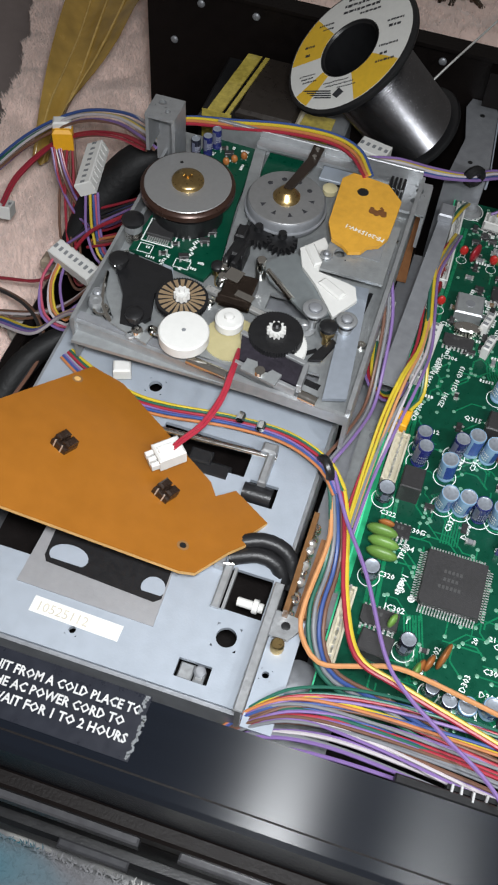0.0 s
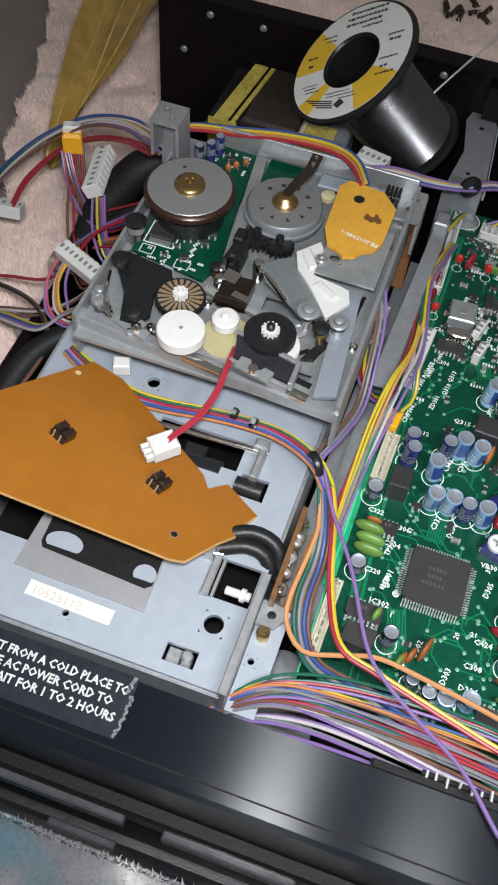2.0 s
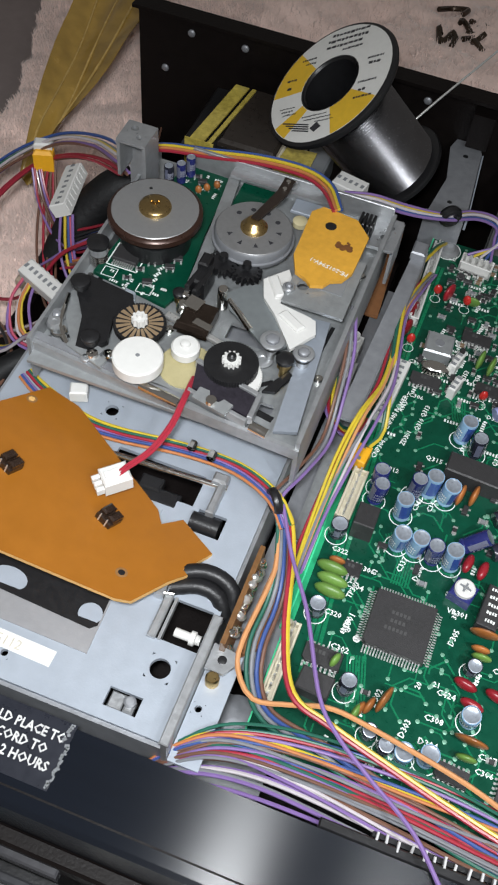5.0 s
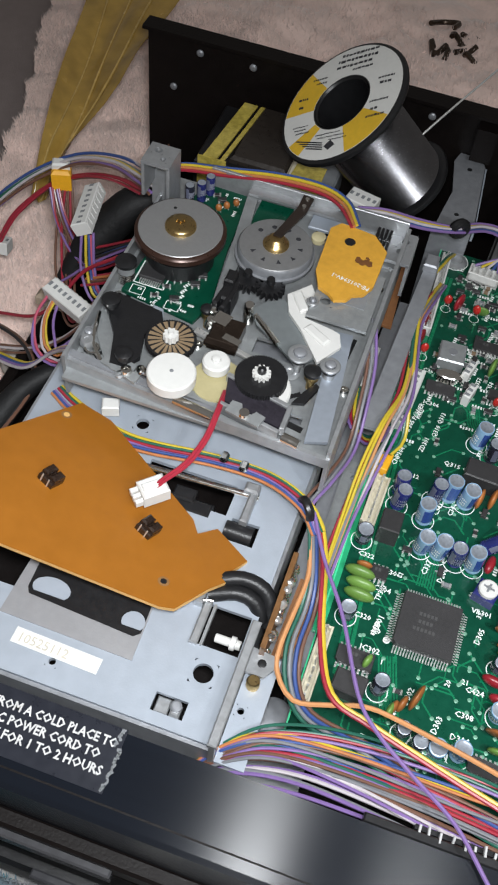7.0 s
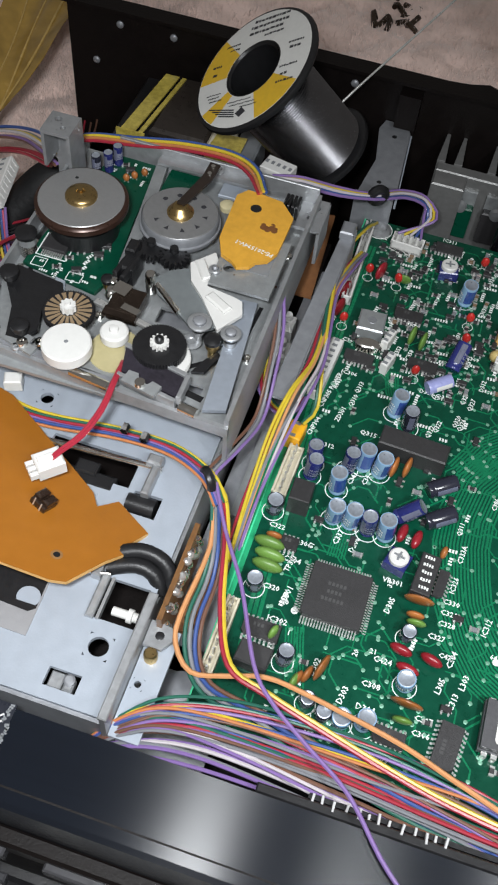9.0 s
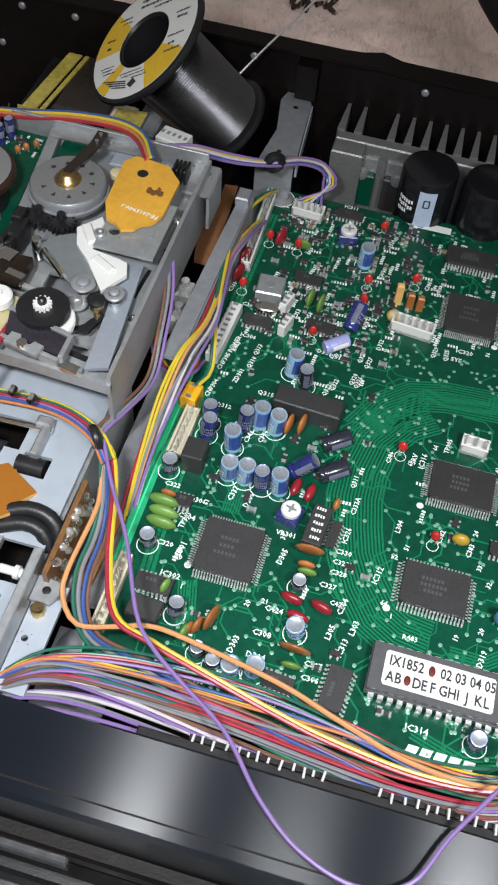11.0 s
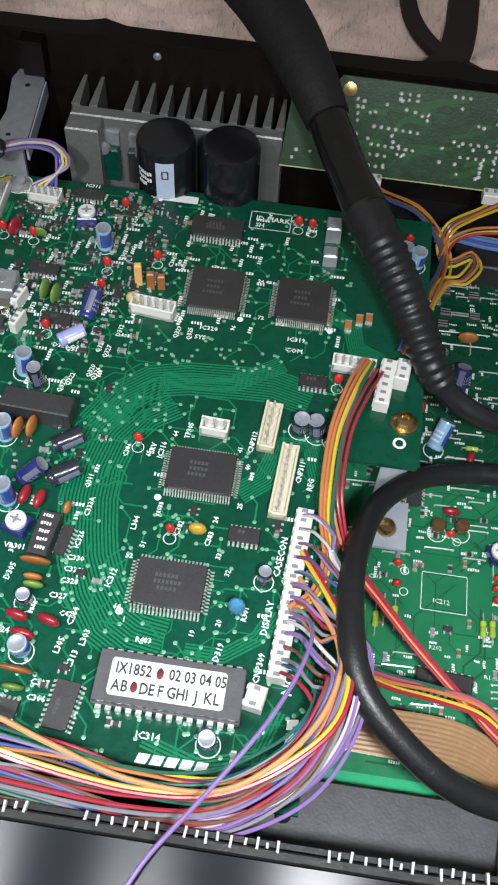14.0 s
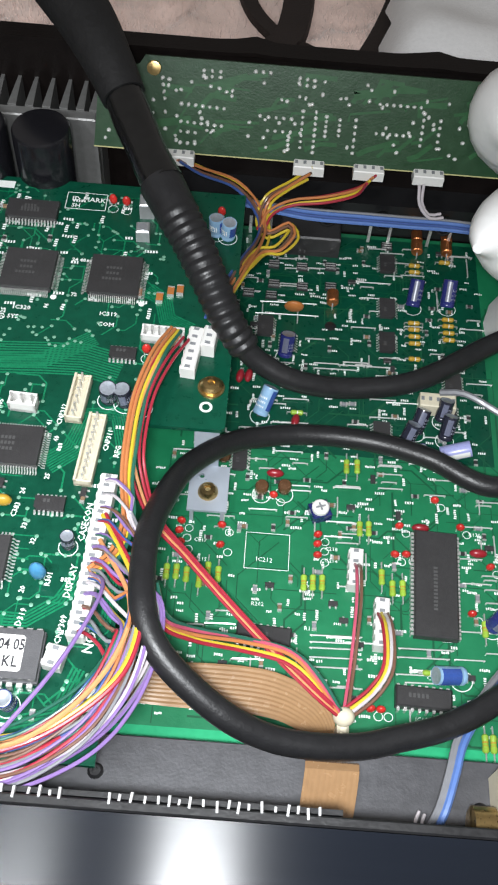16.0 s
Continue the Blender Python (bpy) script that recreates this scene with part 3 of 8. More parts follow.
def flat_pack(parent, x, y, z, w, d, nx, ny, pitch, h=2.7, out=1.9, rz=0, name="chip", label="", marks=3):
    """A flat chip with bent legs on its sides."""
    def make():
        g = Geo()
        c = 1.0
        lo = [(-w / 2 + c, -d / 2), (w / 2, -d / 2), (w / 2, d / 2), (-w / 2, d / 2), (-w / 2, -d / 2 + c)]
        def ring(s, zz):
            return [(px * s, py * s, zz) for px, py in lo]
        n = len(lo)
        g.add(ring(0.965, 0.25) + ring(1, h * 0.5) + ring(0.965, h), [tuple(range(n - 1, -1, -1)), tuple(range(2 * n, 3 * n))] + [(k * n + i, k * n + (i + 1) % n, k * n + n + (i + 1) % n, k * n + n + i) for k in range(2) for i in range(n)])
        p = Geo()
        pw = pitch * 0.5
        sec = [(0, h * 0.5), (out * 0.3, h * 0.5), (out * 0.55, 0.12), (out, 0.08)]
        for side, count, half in ((0, nx, d / 2), (2, nx, d / 2), (1, ny, w / 2), (3, ny, w / 2)):
            for i in range(count):
                u = (i - (count - 1) / 2) * pitch
                m = Matrix.Rotation(math.pi / 2 * side, 4, "Z")
                vs = []
                for o, zz in sec:
                    for du, dz in ((-pw / 2, 0), (pw / 2, 0)):
                        vs.append((u + du, -half - o + 0.1, zz + 0.12))
                p.add(vs, [(2 * k, 2 * k + 1, 2 * k + 3, 2 * k + 2) for k in range(3)], m)
        t = Geo()
        rng = random.Random(int(w * 10))
        for r in range(marks):
            wd = rng.uniform(0.25, 0.45) * w
            k = int(wd / 1.1)
            for i in range(k):
                t.box((-wd / 2 + i * 1.1, d * 0.16 - r * d * 0.14, h + 0.02), (0.75, 1.1, 0.03))
        return g.mesh("chip", CHIP), p.mesh("legs", TIN), t.mesh("marking", CHIPMARK) if marks else None
    body, legs, text = once(("fp", w, d, nx, ny, pitch, h, marks), make)
    ob = part(name, body, None, parent, label, at(x, y, z, rz))
    part("leg_frame", legs, None, ob, "tinned legs")
    if text:
        part("marking", text, None, ob, "faint grey marking")
    return ob


def header(parent, x, y, z, length, n, rz=0, w=3.6, h=4.5, colour=None, name="connector", pins=True, wall=True):
    """A pin header: a trough with a back wall and a row of pins."""
    colour = colour or NYLON
    def make():
        g = Geo().box((0, 0, 0.6), (length, w, 1.2))
        if wall:
            g.box((0, w / 2 - 0.4, h / 2), (length, 0.8, h), 0.2).box((0, -w / 2 + 0.35, h * 0.42), (length, 0.7, h * 0.84), 0.15)
            g.box((-length / 2 + 0.35, 0, h * 0.4), (0.7, w, h * 0.8), 0.1).box((length / 2 - 0.35, 0, h * 0.4), (0.7, w, h * 0.8), 0.1)
        p = Geo()
        for i in range(n):
            p.box(((i - (n - 1) / 2) * (length - 2.2) / max(1, n - 1), 0, h * 0.6 + 0.6), (0.6, 0.6, h * 1.2))
        return g.mesh("trough", colour), p.mesh("pins", TIN)
    body, pin = once(("hdr", length, n, w, h, colour.name, wall), make)
    ob = part(name, body, None, parent, "", at(x, y, z, rz))
    if pins:
        part("pin_comb", pin, None, ob, "row of tinned pins")
    return ob


def plug(parent, x, y, z, length, n, rz=0, colour=None, h=5.5, w=4.4):
    """A wire housing sitting in its header, with a slot for each wire."""
    def make():
        g = Geo().box((0, 0, h / 2), (length, w, h), 0.35)
        for i in range(n):
            g.box(((i - (n - 1) / 2) * (length - 2) / max(1, n - 1), w / 2 + 0.1, h * 0.55), (1.2, 0.4, h * 0.6))
        s = Geo()
        for i in range(n):
            s.box(((i - (n - 1) / 2) * (length - 2) / max(1, n - 1), 0.2, h + 0.02), (1.1, 1.7, 0.04))
        return g.mesh("housing", colour or NYLON), s.mesh("slots", GREYP)
    a, b = once(("plug", length, n, h, w, (colour or NYLON).name), make)
    ob = part("connector", a, None, parent, "", at(x, y, z, rz))
    part("slot_comb", b, None, ob, "dark wire slots")
    return ob


def trimmer(parent, x, y, z, rz=0):
    a, b = once("trim", lambda: (Geo().box((0, 0, 2), (6.6, 6, 4), 0.4).mesh("trimmer", DKBLUE), multi("dial", [(Geo().lathe([(2.9, 4), (2.9, 5.2), (2.5, 5.6), (0.9, 5.6), (0.8, 5.0)], 20), NYLON), (Geo().box((0, 0, 5.62), (3.4, 0.6, 0.1)).box((0, 0, 5.63), (0.6, 3.0, 0.1)), GREYP)])))
    ob = part("trimmer", a, None, parent, "", at(x, y, z, rz))
    part("dial", b, None, ob, "white slotted dial")


def smd(parent, x, y, z, kind, rz=0):
    def make():
        w, d, h, c = {"r": (2.0, 1.25, 0.6, CHIP), "c": (2.0, 1.25, 0.9, mat("tan_ceramic", (0.2, 0.13, 0.075), 0.5, 0, 0.15, 150, rnd=0.2)), "t": (2.9, 1.6, 1.2, CHIP), "w": (2.2, 1.3, 0.9, GREYP)}[kind]
        e = Geo()
        if kind == "t":
            e.box((-0.95, -1.1, 0.2), (0.5, 0.9, 0.3)).box((0.95, -1.1, 0.2), (0.5, 0.9, 0.3)).box((0, 1.1, 0.2), (0.5, 0.9, 0.3))
        else:
            e.box((-w / 2, 0, h / 2), (0.6, d + 0.1, h + 0.1)).box((w / 2, 0, h / 2), (0.6, d + 0.1, h + 0.1))
        return multi("smd", [(Geo().box((0, 0, h / 2), (w, d, h), 0.08), c), (e, TIN)])
    return part("chip_resistor" if kind == "r" else "chip_capacitor" if kind in "cw" else "chip_transistor", once(("smd", kind), make), None, parent, "", at(x, y, z, rz))


def offset_line(pts, d):
    out = []
    for i, p in enumerate(pts):
        a = Vector(pts[max(i - 1, 0)])
        b = Vector(pts[min(i + 1, len(pts) - 1)])
        t = (b - a).normalized()
        out.append((p[0] - t.y * d, p[1] + t.x * d))
    return out


def strip(g, pts, w, z):
    a, b = offset_line(pts, w / 2), offset_line(pts, -w / 2)
    n = len(pts)
    g.add([(x, y, z) for x, y in a] + [(x, y, z) for x, y in b], [(i, n + i, n + i + 1, i + 1) for i in range(n - 1)])


def bundle(g, pts, count, gap, w, z):
    w *= 1.25
    for k in range(count):
        strip(g, offset_line(pts, (k - (count - 1) / 2) * gap), w, z)


def bars(g, x, y, z, rz, n, rng, size=1.0):
    """Print too small to read."""
    for i in range(n):
        g.box(((i - n / 2) * 0.95 * size, rng.uniform(-0.1, 0.1), 0), (0.5 * size + rng.uniform(0, 0.2), 1.15 * size, 0.03), m=at(x, y, z, rz))


def ring(g, x, y, z, r, w=0.28, n=20):
    m = at(x, y, z)
    g.lathe([(r, 0), (r + w, 0)], n, m, closed=False)


def frame_lines(g, x, y, z, w, d, t=0.25):
    g.box((x, y - d / 2, z), (w, t, 0.03)).box((x, y + d / 2, z), (w, t, 0.03)).box((x - w / 2, y, z), (t, d, 0.03)).box((x + w / 2, y, z), (t, d, 0.03))


# ---- main circuit board ----
ZB = 60.0
outline = [(-77.2, -46), (49.6, -46), (49.6, 53.5), (50.6, 54.6), (72.6, 54.6), (73.8, 55.8), (73.8, 156), (-25, 156), (-27, 153.8), (-77.0, 153.8)]
board = solid("main_circuit_board", Geo().prism(outline, ZB - 1.6, ZB), PCB, "green main circuit board crowded with chips and capacitors", "circuit board")
part("board_edge", Geo().prism([(-77.7, -46), (-77.25, -46), (-77.05, 153.8), (-77.5, 153.8)], ZB - 1.55, ZB + 0.05), EDGE, board, "bright bare laminate edge")

tr, via, silk = Geo(), Geo(), Geo()
rng = random.Random(11)
zt, zs = ZB + 0.05, ZB + 0.09
bundle(tr, [(10, -9.6), (2, -8.4), (-4, -5), (-10, 3), (-14.4, 12), (-16.5, 20), (-18.4, 30), (-18.6, 40), (-16.4, 52), (-10, 62), (-2, 68)], 17, 1.02, 0.46, zt)
bundle(tr, [(-22, 54), (-16, 66), (-8, 73), (2, 75.6), (16, 76.6), (28, 77), (40, 74)], 13, 1.0, 0.46, zt + 0.002)
bundle(tr, [(-14, 60), (-4, 74), (16, 76), (30, 86)], 8, 0.8, 0.4, zt)
bundle(tr, [(23, 38), (30, 44), (33, 56), (42, 58), (46, 46)], 9, 0.85, 0.4, zt)
bundle(tr, [(46, 46), (47.2, 30), (47, -10)], 4, 0.8, 0.4, zt)
bundle(tr, [(-57, -10), (-55, -18), (-52, -28)], 7, 0.8, 0.4, zt)
bundle(tr, [(-52, 14), (-52, 22), (-58, 30)], 7, 0.8, 0.4, zt)
bundle(tr, [(44, 108), (50, 104), (52, 96), (60, 92)], 8, 0.8, 0.4, zt)
bundle(tr, [(-40, 60), (-50, 78), (-52, 86)], 6, 0.8, 0.42, zt)
bundle(tr, [(-36, -26), (-26, -34), (-12, -40)], 6, 0.9, 0.5, zt)
bundle(tr, [(10, -34), (24, -38), (38, -34), (42, -22)], 4, 1.0, 0.5, zt)
bundle(tr, [(16, -10), (26, -10), (34, -4), (38, 4)], 5, 0.9, 0.45, zt)
bundle(tr, [(-72, 140), (-73, 100), (-72, 60), (-70, 10), (-68, -20)], 3, 1.5, 0.9, zt)
for i in range(640):
    x, y = rng.uniform(-69, 48), rng.uniform(-44, 150)
    if 60 < y < 98 and -16 < x < 44 and rng.random() < 0.7:
        continue
    a = rng.choice((0, 90, 45, 135, 180, 270))
    pts = [(x, y)]
    for s in range(rng.randint(1, 3)):
        L = rng.uniform(1.5, 7)
        x, y = x + L * math.cos(radians(a)), y + L * math.sin(radians(a))
        x, y = min(max(x, -69), 48), min(max(y, -44), 152)
        pts.append((x, y))
        a += rng.choice((-45, 45))
    if all((Vector(p) - Vector(q)).length > 0.4 for p, q in zip(pts, pts[1:])):
        strip(tr, pts, rng.uniform(0.35, 0.6), zt + 0.004 + 0.00003 * i)
    via.lathe([(0.62, 0), (0.3, 0.1)], 8, at(*pts[-1], zt), closed=True)
    if rng.random() < 0.5:
        via.lathe([(0.62, 0), (0.3, 0.1)], 8, at(*pts[0], zt), closed=True)
for i in range(42):
    via.lathe([(0.6, 0), (0.3, 0.1)], 8, at(-20 + i * 1.25 + rng.uniform(-1, 1), 86 + 4 * math.sin(i * 0.35) + rng.uniform(-3, 3), zt))
part("trace_layer", tr, TRACE, board, "masked copper traces")
part("via_layer", via, VIA, board, "tinned vias")

part("edge_band", Geo().prism([(-78.8, -10), (-75.8, -10), (-75.6, 48), (-80.4, 48)], ZB - 1.4, ZB + 0.04), mat("bright_green_mask", (0.02, 0.34, 0.15), 0.35, 0, 0.15, 60), board, "bright green edge band")

# readable print
for text, x, y, rz, s in (("IC312", -6.6, 4, 80, 1.5), ("64", -4.6, -1.5, 0, 1.3), ("52", -4.4, 13.5, 0, 1.3), ("51", 0, 17, 80, 1.3), ("33", 21, 16.6, 80, 1.3), ("32", 24.2, 12, 80, 1.3), ("20", 24, -2.5, 80, 1.3), ("19", 17.6, -6.4, 80, 1.3), ("1", -1.5, -4.8, 0, 1.3), ("R483", 3, -9.6, 0, 1.3), ("L303", -9.6, -13, 80, 1.5), ("IC314", 8, -33.8, 0, 1.6), ("C437", -11, -42, 0, 1.6), ("IC313", -11.6, -20, 80, 1.5), ("L305", -15.6, -16, 80, 1.5), ("C384", -14, -8, 80, 1.5), ("C422", -18, -5.6, 0, 1.3), ("C327", -22, -1, 0, 1.4)):
    letters(silk, text, s * 1.12, at(x, y, zs, rz), 0.045)
for text, x, y, rz, s in (("C328", -20, 3.6, 0, 1.4), ("C329", -20, 7, 0, 1.4), ("C330", -20, 10.4, 0, 1.4), ("IC326", -17.4, 14, 85, 1.4), ("C333A", -17, 24, 85, 1.4), ("Q311", -19, 33, 85, 1.3), ("C386", -10.6, 45, 85, 1.3), ("IC316", -0.6, 46, 85, 1.5), ("SRV", -3.2, 47, 85, 1.5), ("65", -4, 46, 85, 1.3), ("64", 2.4, 54, 85, 1.3), ("41", 22, 51.6, 85, 1.3), ("24", 18.6, 27.6, 85, 1.3), ("25", 24.6, 33, 85, 1.3), ("40", 25, 46, 85, 1.3), ("L304", -3.4, 22, 85, 1.4), ("C382", 8.6, 22, 80, 1.4), ("C383", 17.4, 20, 80, 1.4), ("C307", -20.6, -24.6, 0, 1.4), ("C306", -20.6, -28.6, 0, 1.4)):
    letters(silk, text, s * 1.12, at(x, y, zs, rz), 0.045)
for text, x, y, rz, s in (("TP305", 6, 54, 85, 1.4), ("CNP312", 25, 52, 85, 1.4), ("CNP311", 40, 44, 85, 1.4), ("RFG", 43.5, 42, 85, 1.5), ("CASECON", 37.6, 14, 85, 1.7), ("CNP310", 37.4 + 2.4, 12, 85, 1.4), ("DISPLAY", 36.4, -3, 85, 1.7), ("CNP309", 36, -16, 85, 1.5), ("NO1", 44.6, -18, 85, 2.4), ("D319", 25, -12, 80, 1.5), ("R301", 30.5, 0, 85, 1.3), ("IC320", 2, 95.4, 0, 1.5), ("SYS", 1, 91.4, 0, 1.5), ("IC319", 30, 95.4, 0, 1.5), ("COM", 30, 91, 0, 1.5), ("72", 19.6, 102.6, 0, 1.3), ("24 48", 17.6, 118, 0, 1.3), ("73", -4, 97, 80, 1.3), ("96", 13, 96.4, 80, 1.3), ("ID MARK", 13, 146.6, -1, 1.9), ("SH", 13.2, 143.4, -1, 1.7)):
    letters(silk, text, s * 1.12, at(x, y, zs, rz), 0.045)
for text, x, y, rz, s in (("Q315 C351 C352", -56, 58.5, -2, 1.5), ("C337", -52.6, 18, 80, 1.5), ("D306", -47.6, 17, 80, 1.5), ("Q306", -64.6, 14.6, 0, 1.4), ("IC304", -66.6, 8.4, 0, 1.5), ("TP301", -63.4, 5, 80, 1.4), ("IC301", -61.6, -5, 80, 1.6), ("80", -62.6, -4.6, 0, 1.3), ("1", -58.6, -13, 0, 1.3), ("20", -39, -13, 80, 1.3), ("21", -36, -10.6, 0, 1.3), ("39", -34.6, 10, 80, 1.3), ("40", -38, 15.6, 80, 1.3), ("61", -59, 14.4, 80, 1.3), ("D302", -48.6, -22, 80, 1.5), ("D303", -39.6, -27, 80, 1.5), ("D305", -33.6, 2, 80, 1.5), ("D304", -36, -26.6, 0, 1.5), ("C424", -34.6, -12.4, 0, 1.5), ("C308", -36, -20, 0, 1.5), ("VR301", -37.6, 11.4, 0, 1.4), ("C320", -69, -1.6, 0, 1.4), ("C322", -73, 17.6, 0, 1.4), ("IC302", -65, -10.6, 0, 1.5), ("IC303", -30, -38, 0, 1.4)):
    letters(silk, text, s * 1.12, at(x, y, zs, rz), 0.045)
for text, x, y, rz, s in (("Q316", -37.6, 80, 0, 1.4), ("Q322", -35, 64, 80, 1.4), ("Q326", -26, 70, 80, 1.4), ("Q327", -24.4, 79, 80, 1.4), ("Q325", 0, 90.4, 90, 1.4), ("D312", -22, 88, 85, 1.4), ("IC311", -48, 152.0, -1, 1.4), ("C309", -30, 100, 0, 1.3)):
    letters(silk, text, s * 1.12, at(x, y, zs, rz), 0.045)
for text, x, y, rz in (("C357 R303", -70.8, 93.3, 0), ("IC306", -67.6, 79.8, 0), ("Q313", -60.1, 73.3, 80), ("Q310", -60.7, 67.5, 80), ("ZD301", -63.3, 60.3, 80), ("R465", -67.2, 72.7, 80), ("CNP305 POWER", -69.6, 63.9, 80), ("CNP304", -70.2, 52.3, 80), ("D329 Q318", -41.8, 80.9, 0), ("Q327", -27.0, 80.7, 80), ("Q320", -27.7, 70.9, 80), ("Q322", -33.1, 66.8, 80), ("C360", -75.7, 97.8, 80), ("C355", -55.4, 92.0, 80), ("C353", -51.8, 92.6, 80), ("C358", -47.7, 92.4, 80), ("IC308", -53.2, 107.2, 0), ("Q312", -67.1, 49.9, 0), ("C370", -26.0, 140.7, 80), ("Q329", -4.4, 90.4, 80), ("C380", -11.3, 119.6, 80), ("Q324", -27.5, 135.7, 80), ("C303", -27.8, 119.8, 80), ("D301", -61.3, -19.3, 80), ("C343", -53.7, 39.1, 80), ("C344", -49.6, 40.4, 80)):
    letters(silk, text, 1.55, at(x, y, zs, rz), 0.04)
for i in range(210):
    x, y = rng.uniform(-70, 46), rng.uniform(84 if rng.random() < 0.6 else -40, 150)
    if (62 < y < 97 and -18 < x < 46) or (-16 < x < -6 and -10 < y < 60):
        continue
    bars(silk, x, y, zs, rng.choice((0, 82, 85, 0)), rng.randint(3, 5), rng)
frame_lines(silk, 18.2, 146.5, zs, 14, 8)
# maker's mark, as plain slanted blocks
for i in range(5):
    silk.prism([(9 + i * 3.6, -39.6), (11.8 + i * 3.6, -39.6), (12.6 + i * 3.6, -37.2), (9.8 + i * 3.6, -37.2)], zs, zs + 0.03)
    silk.prism([(44.4, -40 + i * 3.4), (47.2, -39.6 + i * 3.4), (47.2, -37.0 + i * 3.4), (44.4, -37.4 + i * 3.4)], zs, zs + 0.03)
for x, y in ((-2.7, -2), (0.7, 33.2), (14.2, 101.5), (43, 101.5), (-58.4, -5.6)):
    silk.lathe([(1.05, 0), (0.9, 0.04)], 14, at(x, y, zs))
silk.prism([(-27, 153.6), (-8, 153.6), (-8, 150.2), (-20, 150.2), (-21, 148.6)][::-1], zs, zs + 0.03)

# large chips
flat_pack(board, 9.1, 6.6, ZB, 18.8, 13.4, 19, 13, 1.0, label="64-leg black flat chip")
flat_pack(board, 11.5, 42.5, ZB, 19.2, 13.6, 24, 16, 0.8, label="80-leg black flat chip")
flat_pack(board, 4.7, 111.2, ZB, 17.2, 17.2, 24, 24, 0.65, label="square black flat chip")
flat_pack(board, 33.2, 111.2, ZB, 17.2, 17.2, 24, 24, 0.65, label="square black flat chip")
flat_pack(board, -48.6, 1.6, ZB, 17.2, 17.2, 20, 20, 0.8, label="square black flat chip")
flat_pack(board, 0.9, 138.5, ZB, 18, 8.6, 16, 0, 1.1, label="memory chip")
flat_pack(board, 26.5, 24.6, ZB, 8.8, 4.6, 7, 0, 1.27, 1.6, 1.2, marks=1)
flat_pack(board, 39.8, 80, ZB, 8.6, 4.6, 7, 0, 1.27, 1.6, 1.2, marks=1)
flat_pack(board, -11.2, -29, ZB, 12.6, 6.2, 10, 0, 1.27, 1.8, 1.3, rz=84, marks=1)
flat_pack(board, -65.6, 13.4, ZB, 5.2, 4.2, 4, 0, 1.27, 1.6, 1.2, rz=0, marks=1)
flat_pack(board, -65.4, -14.4, ZB, 10.6, 5.4, 8, 0, 1.27, 1.8, 1.3, marks=1)
flat_pack(board, -26, -31.6, ZB, 8.8, 4.6, 7, 0, 1.27, 1.6, 1.2, rz=-4, marks=1)
flat_pack(board, -45, 147.4, ZB, 10, 4.6, 8, 0, 1.27, 1.6, 1.2, marks=1)
flat_pack(board, -52, 111, ZB, 10, 4.6, 8, 0, 1.27, 1.6, 1.2, marks=1)
flat_pack(board, -43, 91, ZB, 10, 4.6, 8, 0, 1.27, 1.6, 1.2, marks=1)
flat_pack(board, -63.5, 87, ZB, 10, 4.6, 8, 0, 1.27, 1.6, 1.2, marks=1)
flat_pack(board, -21.6, 15.4, ZB, 9, 3, 7, 0, 1.27, 1.6, 1.2, rz=85, marks=0)

# socketed program chip with its sticker
dipm = at(14.3, -21, ZB)
dip = part("program_chip", Geo().prism([(-18.5, -6.8), (18.5, -6.8), (18.5, 6.8), (-18.5, 6.8)], 1.4, 3.2).prism([(-18.2, -6.5), (18.2, -6.5), (18.2, 6.5), (-18.2, 6.5)], 3.2, 5.2), mat("worn_grey_epoxy", (0.075, 0.075, 0.08), 0.45, 0, 0.2, 120, 0.25, 2500), board, "long dark grey program chip with a white sticker", dipm)
g = Geo()
for i in range(14):
    for s in (-1, 1):
        x = (i - 6.5) * 2.54
        g.box((x, s * 7.3, 2.4), (1.5, 1.2, 0.4)).box((x, s * 7.7, 1.2), (1.4, 0.35, 2.4)).box((x, s * 7.7, 0.4), (0.6, 0.5, 1.2))
part("leg_frame", g, TIN, dip, "tinned legs")
g = Geo()
g.prism([(-14.9, -3.9), (-14.4, -4.8), (13.4, -4.8), (14.0, -4.2), (14.0, 4.2), (13.4, 4.8), (-14.4, 4.8), (-14.9, 4.2)], 5.2, 5.32)
part("sticker", g, PAPER, dip, "white sticker with black print and red dots")
g = Geo()
letters(g, "IX1852", 2.9, at(-13.8, 0.9, 5.36) @ Matrix.Diagonal((0.76, 1, 1, 1)), 0.08)
letters(g, "02 03 04 05", 2.9, at(-0.4, 0.9, 5.36) @ Matrix.Diagonal((0.74, 1, 1, 1)), 0.08)
for i, c in enumerate("AB DEFGHIJKL"):
    if c != " ":
        letters(g, c, 2.9, at(-14 + i * 2.3, -3.6, 5.36) @ Matrix.Diagonal((0.78, 1, 1, 1)), 0.08)
part("print", g, INK, dip, "black print")
g = Geo()
g.lathe([(0.9, 0), (0.85, 0.04)], 12, at(-2.6, 2.1, 5.36) @ Matrix.Diagonal((1, 1.7, 1, 1))).lathe([(0.9, 0), (0.85, 0.04)], 12, at(-8.4, -2.2, 5.36) @ Matrix.Diagonal((1, 1.6, 1, 1)))
part("pen_mark", g, INKRED, dip, "dark red pen dots")

